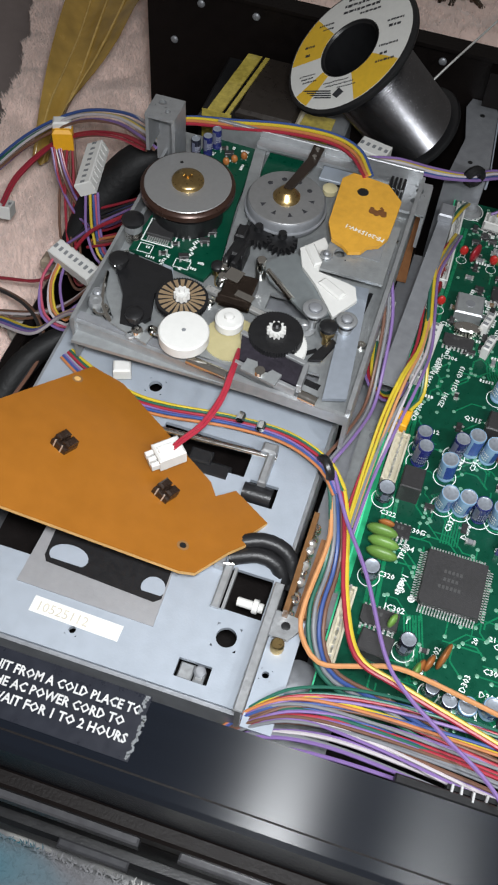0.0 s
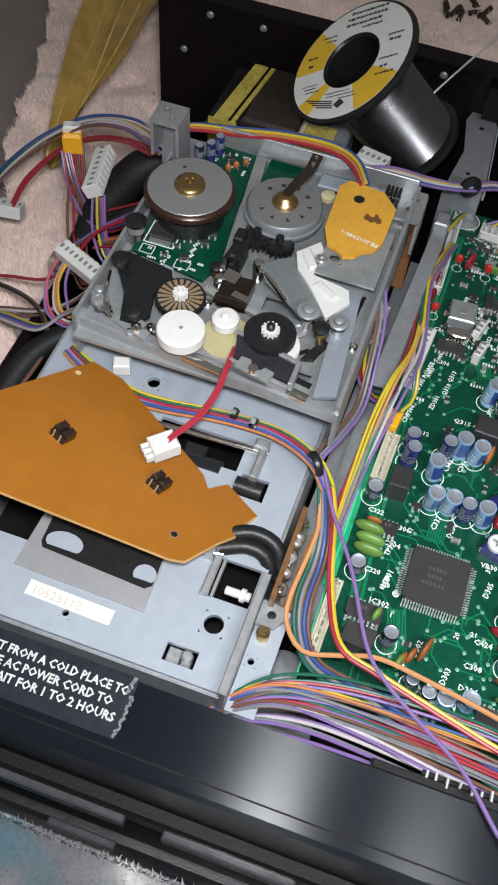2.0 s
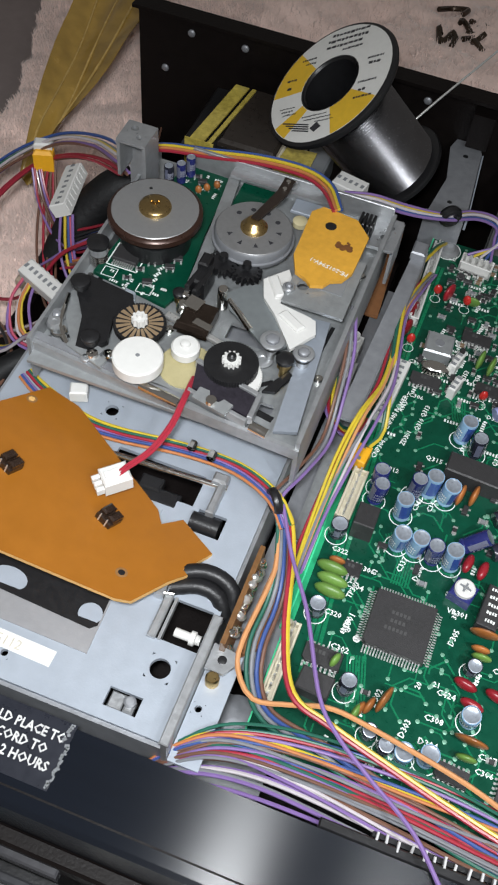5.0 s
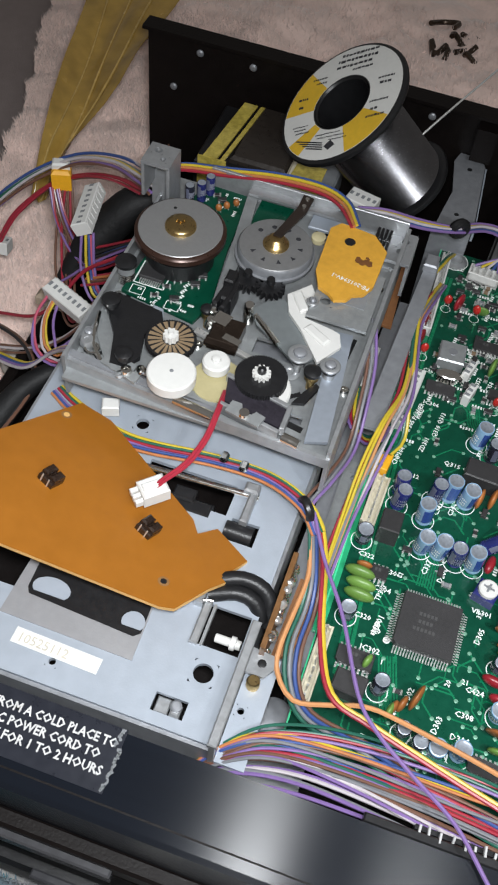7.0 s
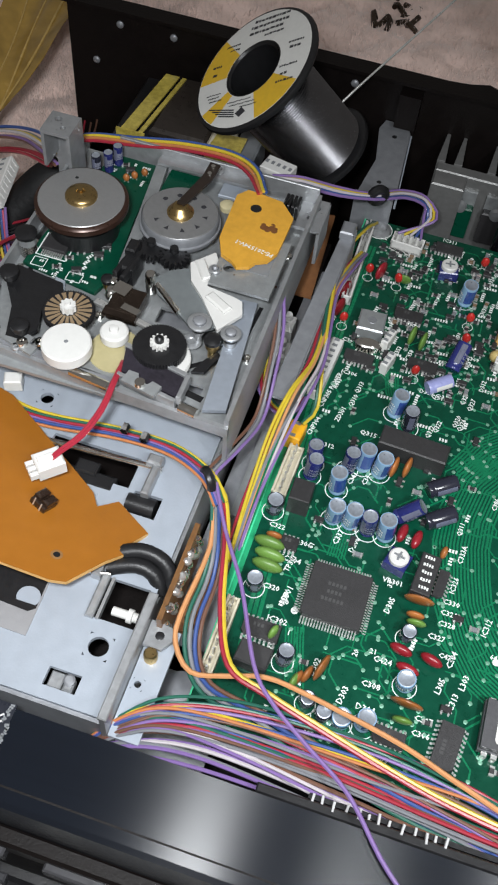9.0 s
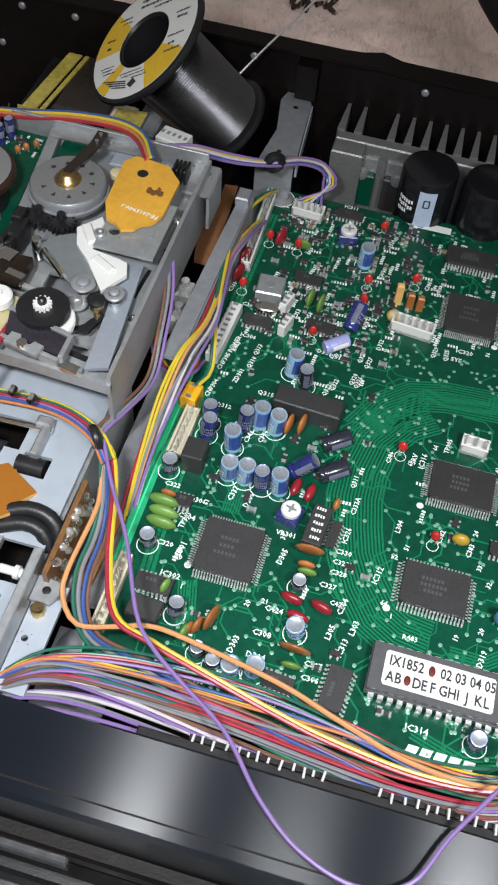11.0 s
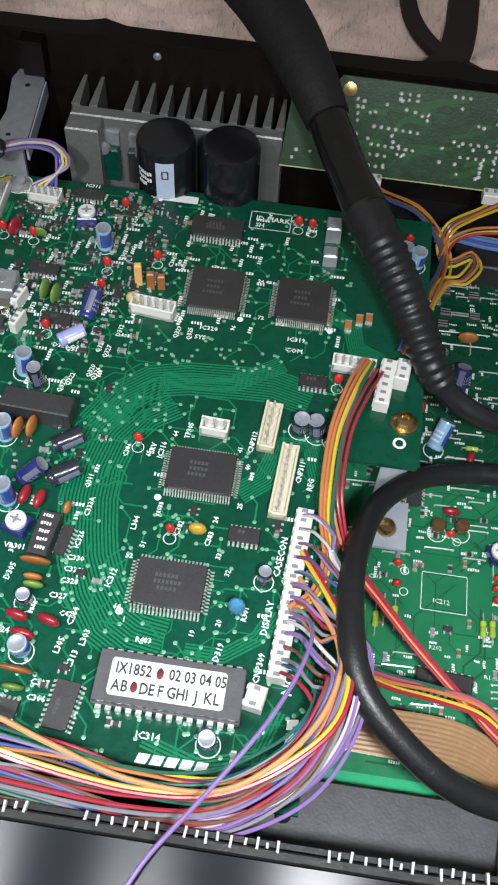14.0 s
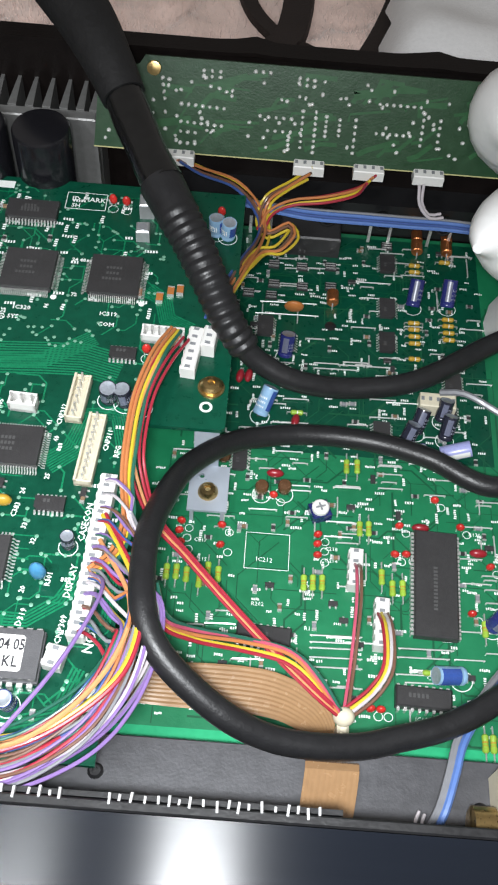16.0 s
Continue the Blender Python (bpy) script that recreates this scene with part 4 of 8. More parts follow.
# electrolytic capacitors
for x, y, c in ((-52.1, 47.9, BLUES), (-46.8, 47.4, BLUES), (-57.5, 37.4, BLUES), (-56.1, 27.3, BLUES), (-51, 27.3, BLUES), (-40.2, 26.7, BLUES), (-47.5, 71, BLUES), (-35, 126.2, BLUES), (-56.3, 45.4, DKBLUE), (-66.3, 39.5, DKBLUE), (-45.5, 26.6, DKBLUE), (-42.2, 67.2, BLKS), (-66.6, 44, DKBLUE)):
    ecap(board, x, y - 1, ZB, 2.4 if c != BLUES else 2.6, 10.6, c, rz=rng.uniform(-30, 30), rx=rng.uniform(-4, 7), ry=rng.uniform(-5, 5))
    ring(silk, x, y - 1.5, zs, 3.2)
for x, y, r, h, c in ((-27.6, -2.7, 2.1, 6, BLKS), (-24.9, -16, 2.6, 6, BLUES), (-43.5, -31.1, 2.2, 5.5, BLKS), (-38.7, -31, 2.6, 5.5, BLUES), (-33, -29.9, 2.6, 5.5, BLUES), (-48.5, -29.1, 2.1, 5.5, BLKS), (-57.3, -20.2, 2.3, 7, BLKS), (-71.1, -2, 2.4, 7, BLKS), (-73.2, 23.3, 2.5, 7, BLKS), (26, -32.2, 2.4, 7, DKBLUE), (33.7, 12.8, 2.0, 6, BLKS), (37.8, 63, 2.7, 8, BLKS), (42.9, 62, 2.7, 8, BLKS), (48, 61, 2.7, 8, BLKS), (64.7, 136, 2.6, 8, BLUES), (68.8, 135, 2.6, 8, BLUES)):
    ecap(board, x, y, ZB, r, h, c, rz=rng.uniform(-30, 30), rx=rng.uniform(-5, 9), ry=rng.uniform(-6, 6))
    ring(silk, x, y - 0.8, zs, r + 0.5)
ecap(board, -38.3, 32.4, ZB + 1, 2.5, 10, DKBLUE, rx=-18, ry=48)
ecap(board, -31.6, 43.4, ZB + 2.6, 2.6, 10.4, BLKS, rz=35, ry=84)
ecap(board, -30, 32.6, ZB + 2.6, 2.6, 10.4, BLKS, rz=35, ry=84)
ecap(board, -33.6, 92, ZB + 2, 2.6, 11, DKBLUE, rx=-58, ry=22)
ecap(board, -39.6, 81.6, ZB + 2.2, 2.3, 9.6, LILAC, rz=38, ry=85)

# drops, discs and film parts
for x, y in ((-31.6, 144), (-16.2, 121.9), (-31.9, 116.1), (-31.6, 106.6), (-44.8, 87.2), (-8.1, 50.6), (6.4, 22.9), (47.3, 81.2), (28, 145.8), (32.7, 145.3), (-69.5, 126.1), (-59, 125.2), (-72.4, 101), (66, 144)):
    dip_drop(board, x, y - 0.6, ZB, REDE, rz=rng.uniform(-25, 25))
    ring(silk, x, y - 2.0, zs, 1.6, 0.22)
for x, y, rz in ((-28.2, -7.9, -12), (-19.8, -8.1, -16), (-25.4, -12.7, -10), (-35.6, 27.1, 80), (-31.2, 26.4, 80)):
    part("film_capacitor", once("filmred", lambda: Geo().ball((0, 0, 2.2), (3.3, 1.4, 1.8), 14, 7).mesh("film", REDF)), None, board, "", at(x, y, ZB, rz))
for x, y, r, rz, c in ((-26.8, 8.1, 4.3, 0, CERAM), (-26.7, 3.7, 2.6, 0, CERAM), (-23.7, -21.5, 4.5, -4, CERAM), (-43, 47.4, 3.4, 80, CERAM), (-39.2, 48.6, 3.4, 80, CERAM), (-52.3, -24.8, 2.4, 70, CERAM), (-50.2, -23, 2.6, 70, CERAM), (-47.1, -20.6, 4.0, 72, CERAM), (-22.9, 24.8, 2.0, 80, CERAM), (-70.3, 14.4, 2.4, 0, CERAM), (-26, 1.5, 2.8, 0, GREENF), (-23.8, -26, 2.8, 0, GREENF), (-48.9, 100.4, 3.4, 80, GREENF), (-45, 99, 3.4, 80, GREENF), (-33.9, 98.7, 2.4, 80, GREENF), (-57.1, 126.1, 2.6, 0, GREENF), (-53, -26, 2.6, 75, GREENF), (-62, -14.5, 2.2, 70, GREENF)):
    disc(board, x, y, ZB, c, r, 2.0, rz, lift=0.3)
for x, y in ((-70.9, 11), (-69.7, 7.4), (-69.4, 4)):
    part("film_capacitor", once("filmgreen", lambda: Geo().ball((0, 0, 2.4), (4.6, 1.7, 2.4), 14, 7).mesh("film", GREENF)), None, board, "", at(x, y, ZB, -3))
for x, y in ((-76, 112.4), (-66.5, 125.5), (-76, 104)):
    disc(board, x + 1, y, ZB, REDF, 3.4, 2.4, 70, lift=0.2)
dip_drop(board, 13.7, 23.9, ZB, YELLOWC, (2.6, 1.6, 2.2), 0.8)
dip_drop(board, 27.7, 2, ZB, BLUEC, (2.3, 1.7, 4.2), 1.6)
trimmer(board, -43.3, 135.6, ZB, 10)
trimmer(board, -35, 17.6, ZB, -15)
part("coil_block", Geo().box((0, 0, 4), (6.2, 7.4, 8), 0.3), CHIP, board, "", at(-66.6, 27.6, ZB, 0))
part("relay_block", Geo().box((0, 0, 3.4), (21, 7, 6.8), 0.4), CHIP, board, "", at(-39, 55.6, ZB, -3))
part("black_block", Geo().box((0, 0, 2.6), (5.6, 13, 5.2), 0.3), CHIP, board, "tall black block with white digits", at(-26.6, 15, ZB, -5))
g = Geo()
for i in range(5):
    bars(g, -26.6 + 0.4, 20 - i * 2.4, ZB + 5.25, -5, 4, rng, 0.8)
part("digit_print", g, SILK, board)
for x, y, w, d, h in ((-63, 101.4, 9, 9, 4.5), (40.1, 143.2, 5, 6, 6.5), (40.0, 131.6, 4.6, 5, 5)):
    can = part("shielded_can", Geo().box((0, 0, h / 2), (w, d, h), 0.5), LTGREY, board, "bright metal can", at(x, y, ZB, 3))
    part("core", Geo().lathe([(1.6, h), (1.5, h + 0.1), (0.6, h + 0.05)], 14), STEELDARK, can)
part("crystal", Geo().lathe([(2.2, 0), (2.2, 3), (1.8, 3.4)], 16, at(0, 0, 0) @ Matrix.Diagonal((2.2, 1, 1, 1))), CHROME, board, "", at(-62, 92.5, ZB, 5))
for x, y in ((41.5, 105.8), (55, 108.4), (52, 107.4), (48.6, 104.4)):
    part("chip_resistor", once("brownres", lambda: multi("res", [(Geo().box((0, 0, 0.5), (2.2, 3.4, 1)), CERAM), (Geo().box((0, 1.8, 0.5), (2.2, 0.5, 1.1)).box((0, -1.8, 0.5), (2.2, 0.5, 1.1)), TIN)])), None, board, "", at(x, y, ZB))
for i in range(260):
    if i % 3:
        x, y = rng.uniform(-68, -14), rng.uniform(82, 150)
    else:
        x, y = rng.uniform(-66, 45), rng.uniform(-42, 150)
    if (60 < y < 98 and -16 < x < 46) or (-8 < x < 34 and -30 < y < 20) or (-2 < x < 26 and 32 < y < 54) or (-6 < x < 45 and 99 < y < 124) or (-60 < x < -36 and -10 < y < 14) or (-9 < x < 11 and 132 < y < 145):
        continue
    smd(board, x, y, ZB, rng.choice("rrrctttw"), rng.choice((0, 90, 0, 85)))

# connectors
header(board, -74.2, 128, ZB, 38, 14, 91, 3.4, 5)
header(board, -59.8, 143, ZB, 11.5, 5, -4, 4.4, 5)
header(board, -13.6, 99.4, ZB, 14.5, 6, -6, 4.4, 5.5)
for x, y, h, c in ((-20.6, 111, 9, BROWNE), (-16.4, 110, 7, CERAM), (-13, 110.4, 6, CERAM)):
    part("tall_resistor", Geo().box((0, 0, h / 2), (2.4, 2.0, h), 0.4), c, board, "", at(x, y, ZB, 10))
dip_drop(board, -20.4, 102.4, ZB, mat("cream_epoxy", (0.55, 0.42, 0.16), 0.4, 0, 0.1, 150), (2.6, 2.0, 2.4), 0.6)
header(board, 13, 57.6, ZB, 8.4, 3, -3, 4, 5)
header(board, 29, 61, ZB, 16, 6, 87, 5.2, 4, IVORY)
header(board, 35.3, 43.4, ZB, 23.6, 10, 87, 5.2, 3.8, IVORY)
plug(board, 41.9, 22.8, ZB, 22, 8, 87, NYLON, 5, 4.6)
plug(board, 41, -1.8, ZB, 27, 10, 87, NYLON, 5, 4.6)
header(board, 51.6, 87.6, ZB, 13.5, 6, -2, 4.2, 4.5)
plug(board, 61.6, 81.4, ZB, 17, 6, 84, NYLON, 5, 4.6)
plug(board, 66.6, 86, ZB, 8, 3, 84, NYLON, 6, 4.2)
plug(board, 35.8, -20.3, ZB, 6, 2, 80, NYLON, 4, 5)
header(board, -72.9, 36, ZB, 18, 7, 88, 4.6, 4, IVORY)
header(board, -75.2, -20, ZB, 23, 9, 89, 3.6, 4, IVORY)
part("black_block", Geo().box((0, 0, 2.4), (9, 6.4, 4.8), 0.4), CHIP, board, "", at(-65, -23, ZB, -5))
plug(board, -74.4, 48.8, ZB, 6.6, 2, 84, YELLOWP, 6, 5)
plug(board, -72.4, 78, ZB, 24, 10, 86, NYLON, 4.4, 4)
for x, y in ((-56, 96.5), (-54, 87)):
    plug(board, x, y, ZB, 6.6, 3, 75, NYLON, 5, 2.4)
part("board_screw", Geo().lathe([(4.2, 0), (4.2, 0.5), (3.4, 0.6), (3.4, 1.6), (2.6, 2.6), (1.2, 2.9), (0.9, 2.2)], 18), BRASS, board, "brass coloured screw", at(68.4, 70, ZB))
part("board_screw", Geo().lathe([(4.2, 0), (4.2, 0.5), (2.6, 1.0), (2.4, 1.9), (1.2, 2.2)], 18), STEEL, board, "steel screw", at(-71, 149, ZB))
ring(silk, -71, 149, zs, 4.4, 0.4)
ring(silk, 67.4, 62.6, zs, 1.2, 0.8)
part("silkscreen", silk, SILK, board, "white printed legend")


# ---- disc loader plate ----
def weld(g):
    """Joins corners that lie in one place."""
    seen, new_id, out = {}, [], []
    for p in g.v:
        k = tuple(round(c, 3) for c in p)
        if k not in seen:
            seen[k] = len(out)
            out.append(p)
        new_id.append(seen[k])
    g.v = out
    g.f = [f for f in (tuple(new_id[i] for i in q) for q in g.f) if len(set(f)) == len(f)]
    return g


def slab(x0, x1, y0, y1, z0, z1, rects=(), rounds=()):
    """A plate with square and round openings cut through it."""
    g = Geo()
    holes = list(rects) + [(x - r - 0.6, x + r + 0.6, y - r - 0.6, y + r + 0.6) for x, y, r in rounds]
    xs = sorted({x0, x1, *(h[0] for h in holes), *(h[1] for h in holes)})
    ys = sorted({y0, y1, *(h[2] for h in holes), *(h[3] for h in holes)})
    solid_cell = {}
    for i in range(len(xs) - 1):
        for j in range(len(ys) - 1):
            cx, cy = (xs[i] + xs[i + 1]) / 2, (ys[j] + ys[j + 1]) / 2
            solid_cell[i, j] = not any(a < cx < b and c < cy < d for a, b, c, d in holes)
    for (i, j), on in solid_cell.items():
        if not on:
            continue
        a, b, c, d = xs[i], xs[i + 1], ys[j], ys[j + 1]
        g.add([(a, c, z1), (b, c, z1), (b, d, z1), (a, d, z1), (a, c, z0), (b, c, z0), (b, d, z0), (a, d, z0)], [(0, 1, 2, 3), (7, 6, 5, 4)])
        for di, dj, q in ((-1, 0, (3, 7, 4, 0)), (1, 0, (1, 5, 6, 2)), (0, -1, (0, 4, 5, 1)), (0, 1, (2, 6, 7, 3))):
            if not solid_cell.get((i + di, j + dj), False):
                k = len(g.v) - 8
                g.f.append(tuple(k + m for m in q))
    for x, y, r in rounds:
        s, n = r + 0.6, 24
        vs = []
        for k in range(n):
            a = 2 * math.pi * (k + 0.5) / n
            u, v = math.cos(a), math.sin(a)
            e = s / max(abs(u), abs(v))
            vs += [(x + e * u, y + e * v, z1), (x + r * u, y + r * v, z1), (x + r * u, y + r * v, z0)]
        g.add(vs, [q for k in range(n) for q in ((3 * k, 3 * ((k + 1) % n), 3 * ((k + 1) % n) + 1, 3 * k + 1), (3 * k + 1, 3 * ((k + 1) % n) + 1, 3 * ((k + 1) % n) + 2, 3 * k + 2))])
    return weld(g)


loader = thing("disc_loader", "pale zinc plated disc loader with cut-outs and rollers", "disc loader", 0, 0, 0)
plate = slab(-176, -92.6, -55.2, 112, 75.6, 77.0, [(-110, -101.6, -52, -47.2), (-107, -94.2, -32, -20.5), (-150, -120, -36, -22.4), (-137, -111, 6, 16), (-109, -101, -1, 6), (-172, -152, -34, -16)], [(-137.1, -49.2, 0.9), (-100.9, -38.9, 2.6), (-144.2, 26.4, 1.9), (-160, 2, 2.0), (-168, -42, 2.4)])
part("cover_plate", plate, PLATE, loader, "pale zinc plated cover plate")
part("inner_floor", Geo().box((-134, 20, 52), (82, 150, 1.4)), BLACKDULL, loader)
part("side_wall", Geo().box((-176.6, 28, 50), (1.2, 166, 52)), STEELDARK, loader)
part("front_wall", Geo().box((-134, -55.8, 50), (84, 1.0, 52)), STEELDARK, loader)
g = Geo().box((-92.3, -40, 68), (1.4, 34, 28), 0.3).box((-92.3, 10, 62), (1.2, 66, 26)).box((-92.3, -40, 81.9), (2.4, 34, 0.9), 0.3)
part("side_flange", g, STEEL, loader, "bent steel side flange")
part("side_ledge", slab(-91.4, -83.6, -57, -27, 70.6, 72, (), [(-89.2, -43, 0.9)]), PLATE, loader)
part("ear", Geo().prism([(-91.4, -34), (-86.5, -34), (-84.6, -31), (-85.6, -27.6), (-91.4, -27)], 74, 75.2), STEEL, loader)
part("ear_hole", Geo().lathe([(1.2, 0), (1.1, 0.05)], 14, at(-88, -30.6, 75.2)), BLACK, loader)
part("brass_bush", Geo().lathe([(1.8, 0), (1.8, 3), (1.4, 3.6)], 14, at(-88.6, -35.6, 71.9)), BRASS, loader)
# window plate with the disc's dark shutter
part("window_plate", Geo().prism([(-155.4, -41.6), (-118.8, -42.2), (-119.4, -22), (-154.4, -22)], 77, 77.35), mat("grey_shutter_metal", (0.33, 0.33, 0.34), 0.5, 0.4, 0.08, 60, 0.1, 1500), loader, "grey metal shutter plate")
part("dark_window", Geo().prism([(-151.6, -33), (-150.6, -34.6), (-121, -36.2), (-119.4, -34.8), (-119.8, -22), (-152, -22)], 77.35, 77.6), BLACK, loader, "glossy black window")
for x, y, sx, sy in ((-145.6, -31.6, 5.2, 3.2), (-122.4, -32.6, 3.1, 2.9)):
    n = 20
    poly = [(x + sx * math.cos(2 * math.pi * k / n), y + sy * max(-0.55, math.sin(2 * math.pi * k / n))) for k in range(n)]
    part("window_mark", Geo().prism(poly, 77.6, 77.75), PLATE, loader, "pale half-round mark")
tape = part("number_label", Geo().box((0, 0, 0.08), (23.6, 4.2, 0.16)), PAPER, loader, "white paper label with stamped number", at(-137.4, -46.2, 77, -1.5))
g = Geo()
letters(g, "10525112", 2.5, at(-10.6, -1.3, 0.2))
part("stamped_number", g, mat("grey_stamp_ink", (0.5, 0.46, 0.38), 0.8, 0, 0.2, 300), tape)
# small clip in the square opening, rollers and shafts
part("spring_clip", Geo().box((-107.6, -49.4, 74.6), (3.6, 4.2, 1.2), 0.3).box((-104, -50, 75.2), (2.6, 3.2, 2.4), 0.5), STEEL, loader)
part("clip_bolt", Geo().lathe([(1.5, 0), (1.5, 2.4), (1.0, 2.8)], 12, at(-104.2, -49, 74.5)), STEELDARK, loader)
part("roller_bracket", Geo().box((-106.2, -26.4, 77.6), (2.2, 12.4, 1.6), 0.4).box((-104.2, -26.4, 76.6), (0.8, 12, 2.2)), STEEL, loader)
part("white_stub", Geo().lathe([(0.7, 0), (1.2, 0.2), (1.2, 4.2), (1.9, 4.3), (1.9, 5.6), (1.3, 5.8), (1.3, 7)], 14, at(-101.6, -28.6, 76.4, ry=90)), NYLON, loader)
g = Geo().tube([(-107, -15, 79), (-100, -12.2, 80), (-94, -12.6, 79), (-91, -15, 76), (-90.4, -19, 72)], 2.2, 10, 2).tube([(-107, -18.6, 78), (-100, -16, 79), (-95, -16.4, 78), (-92, -19, 74)], 2.2, 10, 2)
part("rubber_roller", g, RUBBER, loader, "black rubber drive belt loops")
part("shaft", Geo().tube([(-140, 11.6, 79), (-104, 13.6, 79)], 1.0, 10, 8), CHROME, loader)
part("shaft_block", Geo().box((-105.6, 9.2, 79), (2.2, 10.6, 4), 0.5).box((-106.4, 14.6, 80), (4.2, 3.2, 4), 0.6), STEEL, loader)
part("black_carriage", Geo().box((-124, 5.6, 75.8), (18, 5, 3.2), 0.8).box((-124, 8.2, 77), (6.4, 4.2, 2.4), 0.5), BLACK, loader)
part("black_cylinder", Geo().lathe([(2.8, 0), (2.8, 8)], 16, at(-110, 2.4, 76, ry=90)), BLACK, loader)
part("carriage_slot", Geo().box((-119.5, 1.0, 77.1), (3.0, 2.2, 0.3)), PLATE, loader)
part("wire_pin", Geo().tube([(-113.6, -22.6, 79.4), (-105, -20.6, 79.4)], 0.5, 8, 4), CHROME, loader)
part("pin_block", Geo().box((-108.6, -20.6, 78.6), (2.4, 3.4, 3), 0.5), STEEL, loader)

# thin edge board beside the loader
eb = thing("edge_board", "narrow upright brown circuit board with soldered joints", "circuit board", -89, -14, 60)
part("board", Geo().box((0, 0, 10), (1.4, 29, 20)), mat("dark_phenolic", (0.16, 0.075, 0.025), 0.45, 0, 0.25, 60, 0.1, 900), eb)
rng = random.Random(4)
for i in range(26):
    part("joint", once(("joint", i % 2), lambda: Geo().ball((0, 0, 0), (1.3, 1.2, 1.9), 8, 5).mesh("joint", CHROME if i % 2 else TIN)), None, eb, "", at(1.0, -13.5 + i * 1.07, 9 + 10.6 * rng.random(), rx=40 * rng.random()))

# ---- tape-like drive mechanism ----
mech = thing("drive_mechanism", "galvanised drive mechanism with motors, gears and a small green board", "mechanism", 0, 0, 0)
ZM = 95.0
part("base_plate", slab(-166, -89, 21, 112, ZM - 1.2, ZM, [(-147, -143.4, 24, 31), (-120, -104, 50, 56), (-118, -99, 30, 33), (-137, -133.4, 60, 74), (-165, -161, 68, 78)], [(-160, 39, 1.2), (-131.4, 26, 1.5), (-106.4, 74, 1.6), (-128, 24.6, 0.8)]), LTGREY, mech, "light grey base plate")
part("left_wall", Geo().prism([(-167, 24), (-166, 24), (-166, 112), (-167, 112)], 84, 100.5), STEEL, mech)
part("right_wall", Geo().prism([(-89.2, 20), (-88, 20), (-88, 112), (-89.2, 112)], 80, 101), STEEL, mech)
part("back_wall", Geo().box((-122, 112.4, 93), (66, 1.2, 20), 0.2), STEEL, mech)
part("front_wall", Geo().prism([(-168, 25.2), (-131, 21.6), (-88, 19.4), (-88, 20.6), (-131, 22.8), (-168, 26.4)], 94.2, 98.2), STEEL, mech, "folded front wall")
part("front_lip", Geo().prism([(-168, 26.4), (-131, 22.8), (-120, 22.2), (-120, 24.2), (-131, 24.8), (-166, 28.4)], 98.2, 99.0), STEELDARK, mech)
part("under_frame", Geo().box((-128, 74, 81), (72, 74, 7.4)), STEELDARK, mech)
# main motor
motor = part("spindle_motor", Geo().lathe([(12.8, 3.0), (13.7, 3.7), (13.7, 5.3), (13.1, 6.0), (12.4, 6.2)], 48, at(-151.8, 75, 103.4)), mat("dark_brown_rim", (0.05, 0.025, 0.018), 0.3, 0.4, 0.15, 80), mech, "large flat motor with a brown rim")
part("rotor_top", Geo().lathe([(12.6, 6.22), (12.4, 6.45), (4.0, 6.5)], 48, at(-151.8, 75, 103.4), closed=False), mat("grey_rotor_steel", (0.33, 0.33, 0.33), 0.4, 0.55, 0.08, 90, 0.15, 1500), motor, "grey steel rotor face")
part("hub", Geo().lathe([(4.7, 6.2), (4.7, 7.2), (4.3, 7.8), (3.2, 8.2), (1.4, 8.4), (1.2, 8.0), (0.7, 8.2), (0.6, 9.2), (0.2, 9.3)], 28, at(-151.8, 75, 103.4)), BRASS, motor, "brass hub")
part("rotor_mark", Geo().lathe([(0.55, 0), (0.5, 0.06)], 10, at(-156.2, 82, 109.9)), BLACK, motor)
part("stator", Geo().lathe([(10.5, 0), (10.5, 8)], 24, at(-151.8, 75, 95.2)), BLACK, motor)
# little green board
sb = part("small_board", Geo().prism([(-163, 56), (-139, 52), (-136.5, 60), (-139.5, 84), (-141, 109.5), (-156, 110), (-160, 92)], 96.2, 97.4), PCB, mech, "small green motor board")
part("chip", Geo().box((-156.2, 65, 98.2), (7.6, 5.6, 1.6), 0.2), CHIP, sb)
g, t = Geo(), Geo()
for i in range(10):
    g.box((-159.2 + i * 0.68, 61.4, 97.8), (0.36, 1.6, 0.4)).box((-159.2 + i * 0.68, 68.6, 97.8), (0.36, 1.6, 0.4))
part("leg_row", g, TIN, sb)
rng = random.Random(9)
for i in range(22):
    x, y = rng.uniform(-160, -141), rng.uniform(54, 60) if i % 2 else rng.uniform(100, 108)
    bars(t, x if i % 2 else rng.uniform(-155, -143), y, 97.5, rng.choice((0, 85)), rng.randint(2, 4), rng, 0.75)
for i in range(4):
    bars(t, -145.5, 60 + i * 2.6, 97.5, 60, 3, rng, 0.9)
frame_lines(t, -156.2, 65, 97.5, 9.4, 9.4, 0.4)
frame_lines(t, -158.6, 57.6, 97.5, 4, 3.4)
frame_lines(t, -146.6, 55.4, 97.5, 4.4, 3.2)
part("legend", t, SILK, sb)
for x, y in ((-151, 62), (-149, 66), (-147, 58), (-153, 57.4), (-143.4, 66), (-142.6, 70), (-148.6, 104), (-151, 106)):
    smd(sb, x, y, 97.4, "t" if x > -150 else "r", 20)
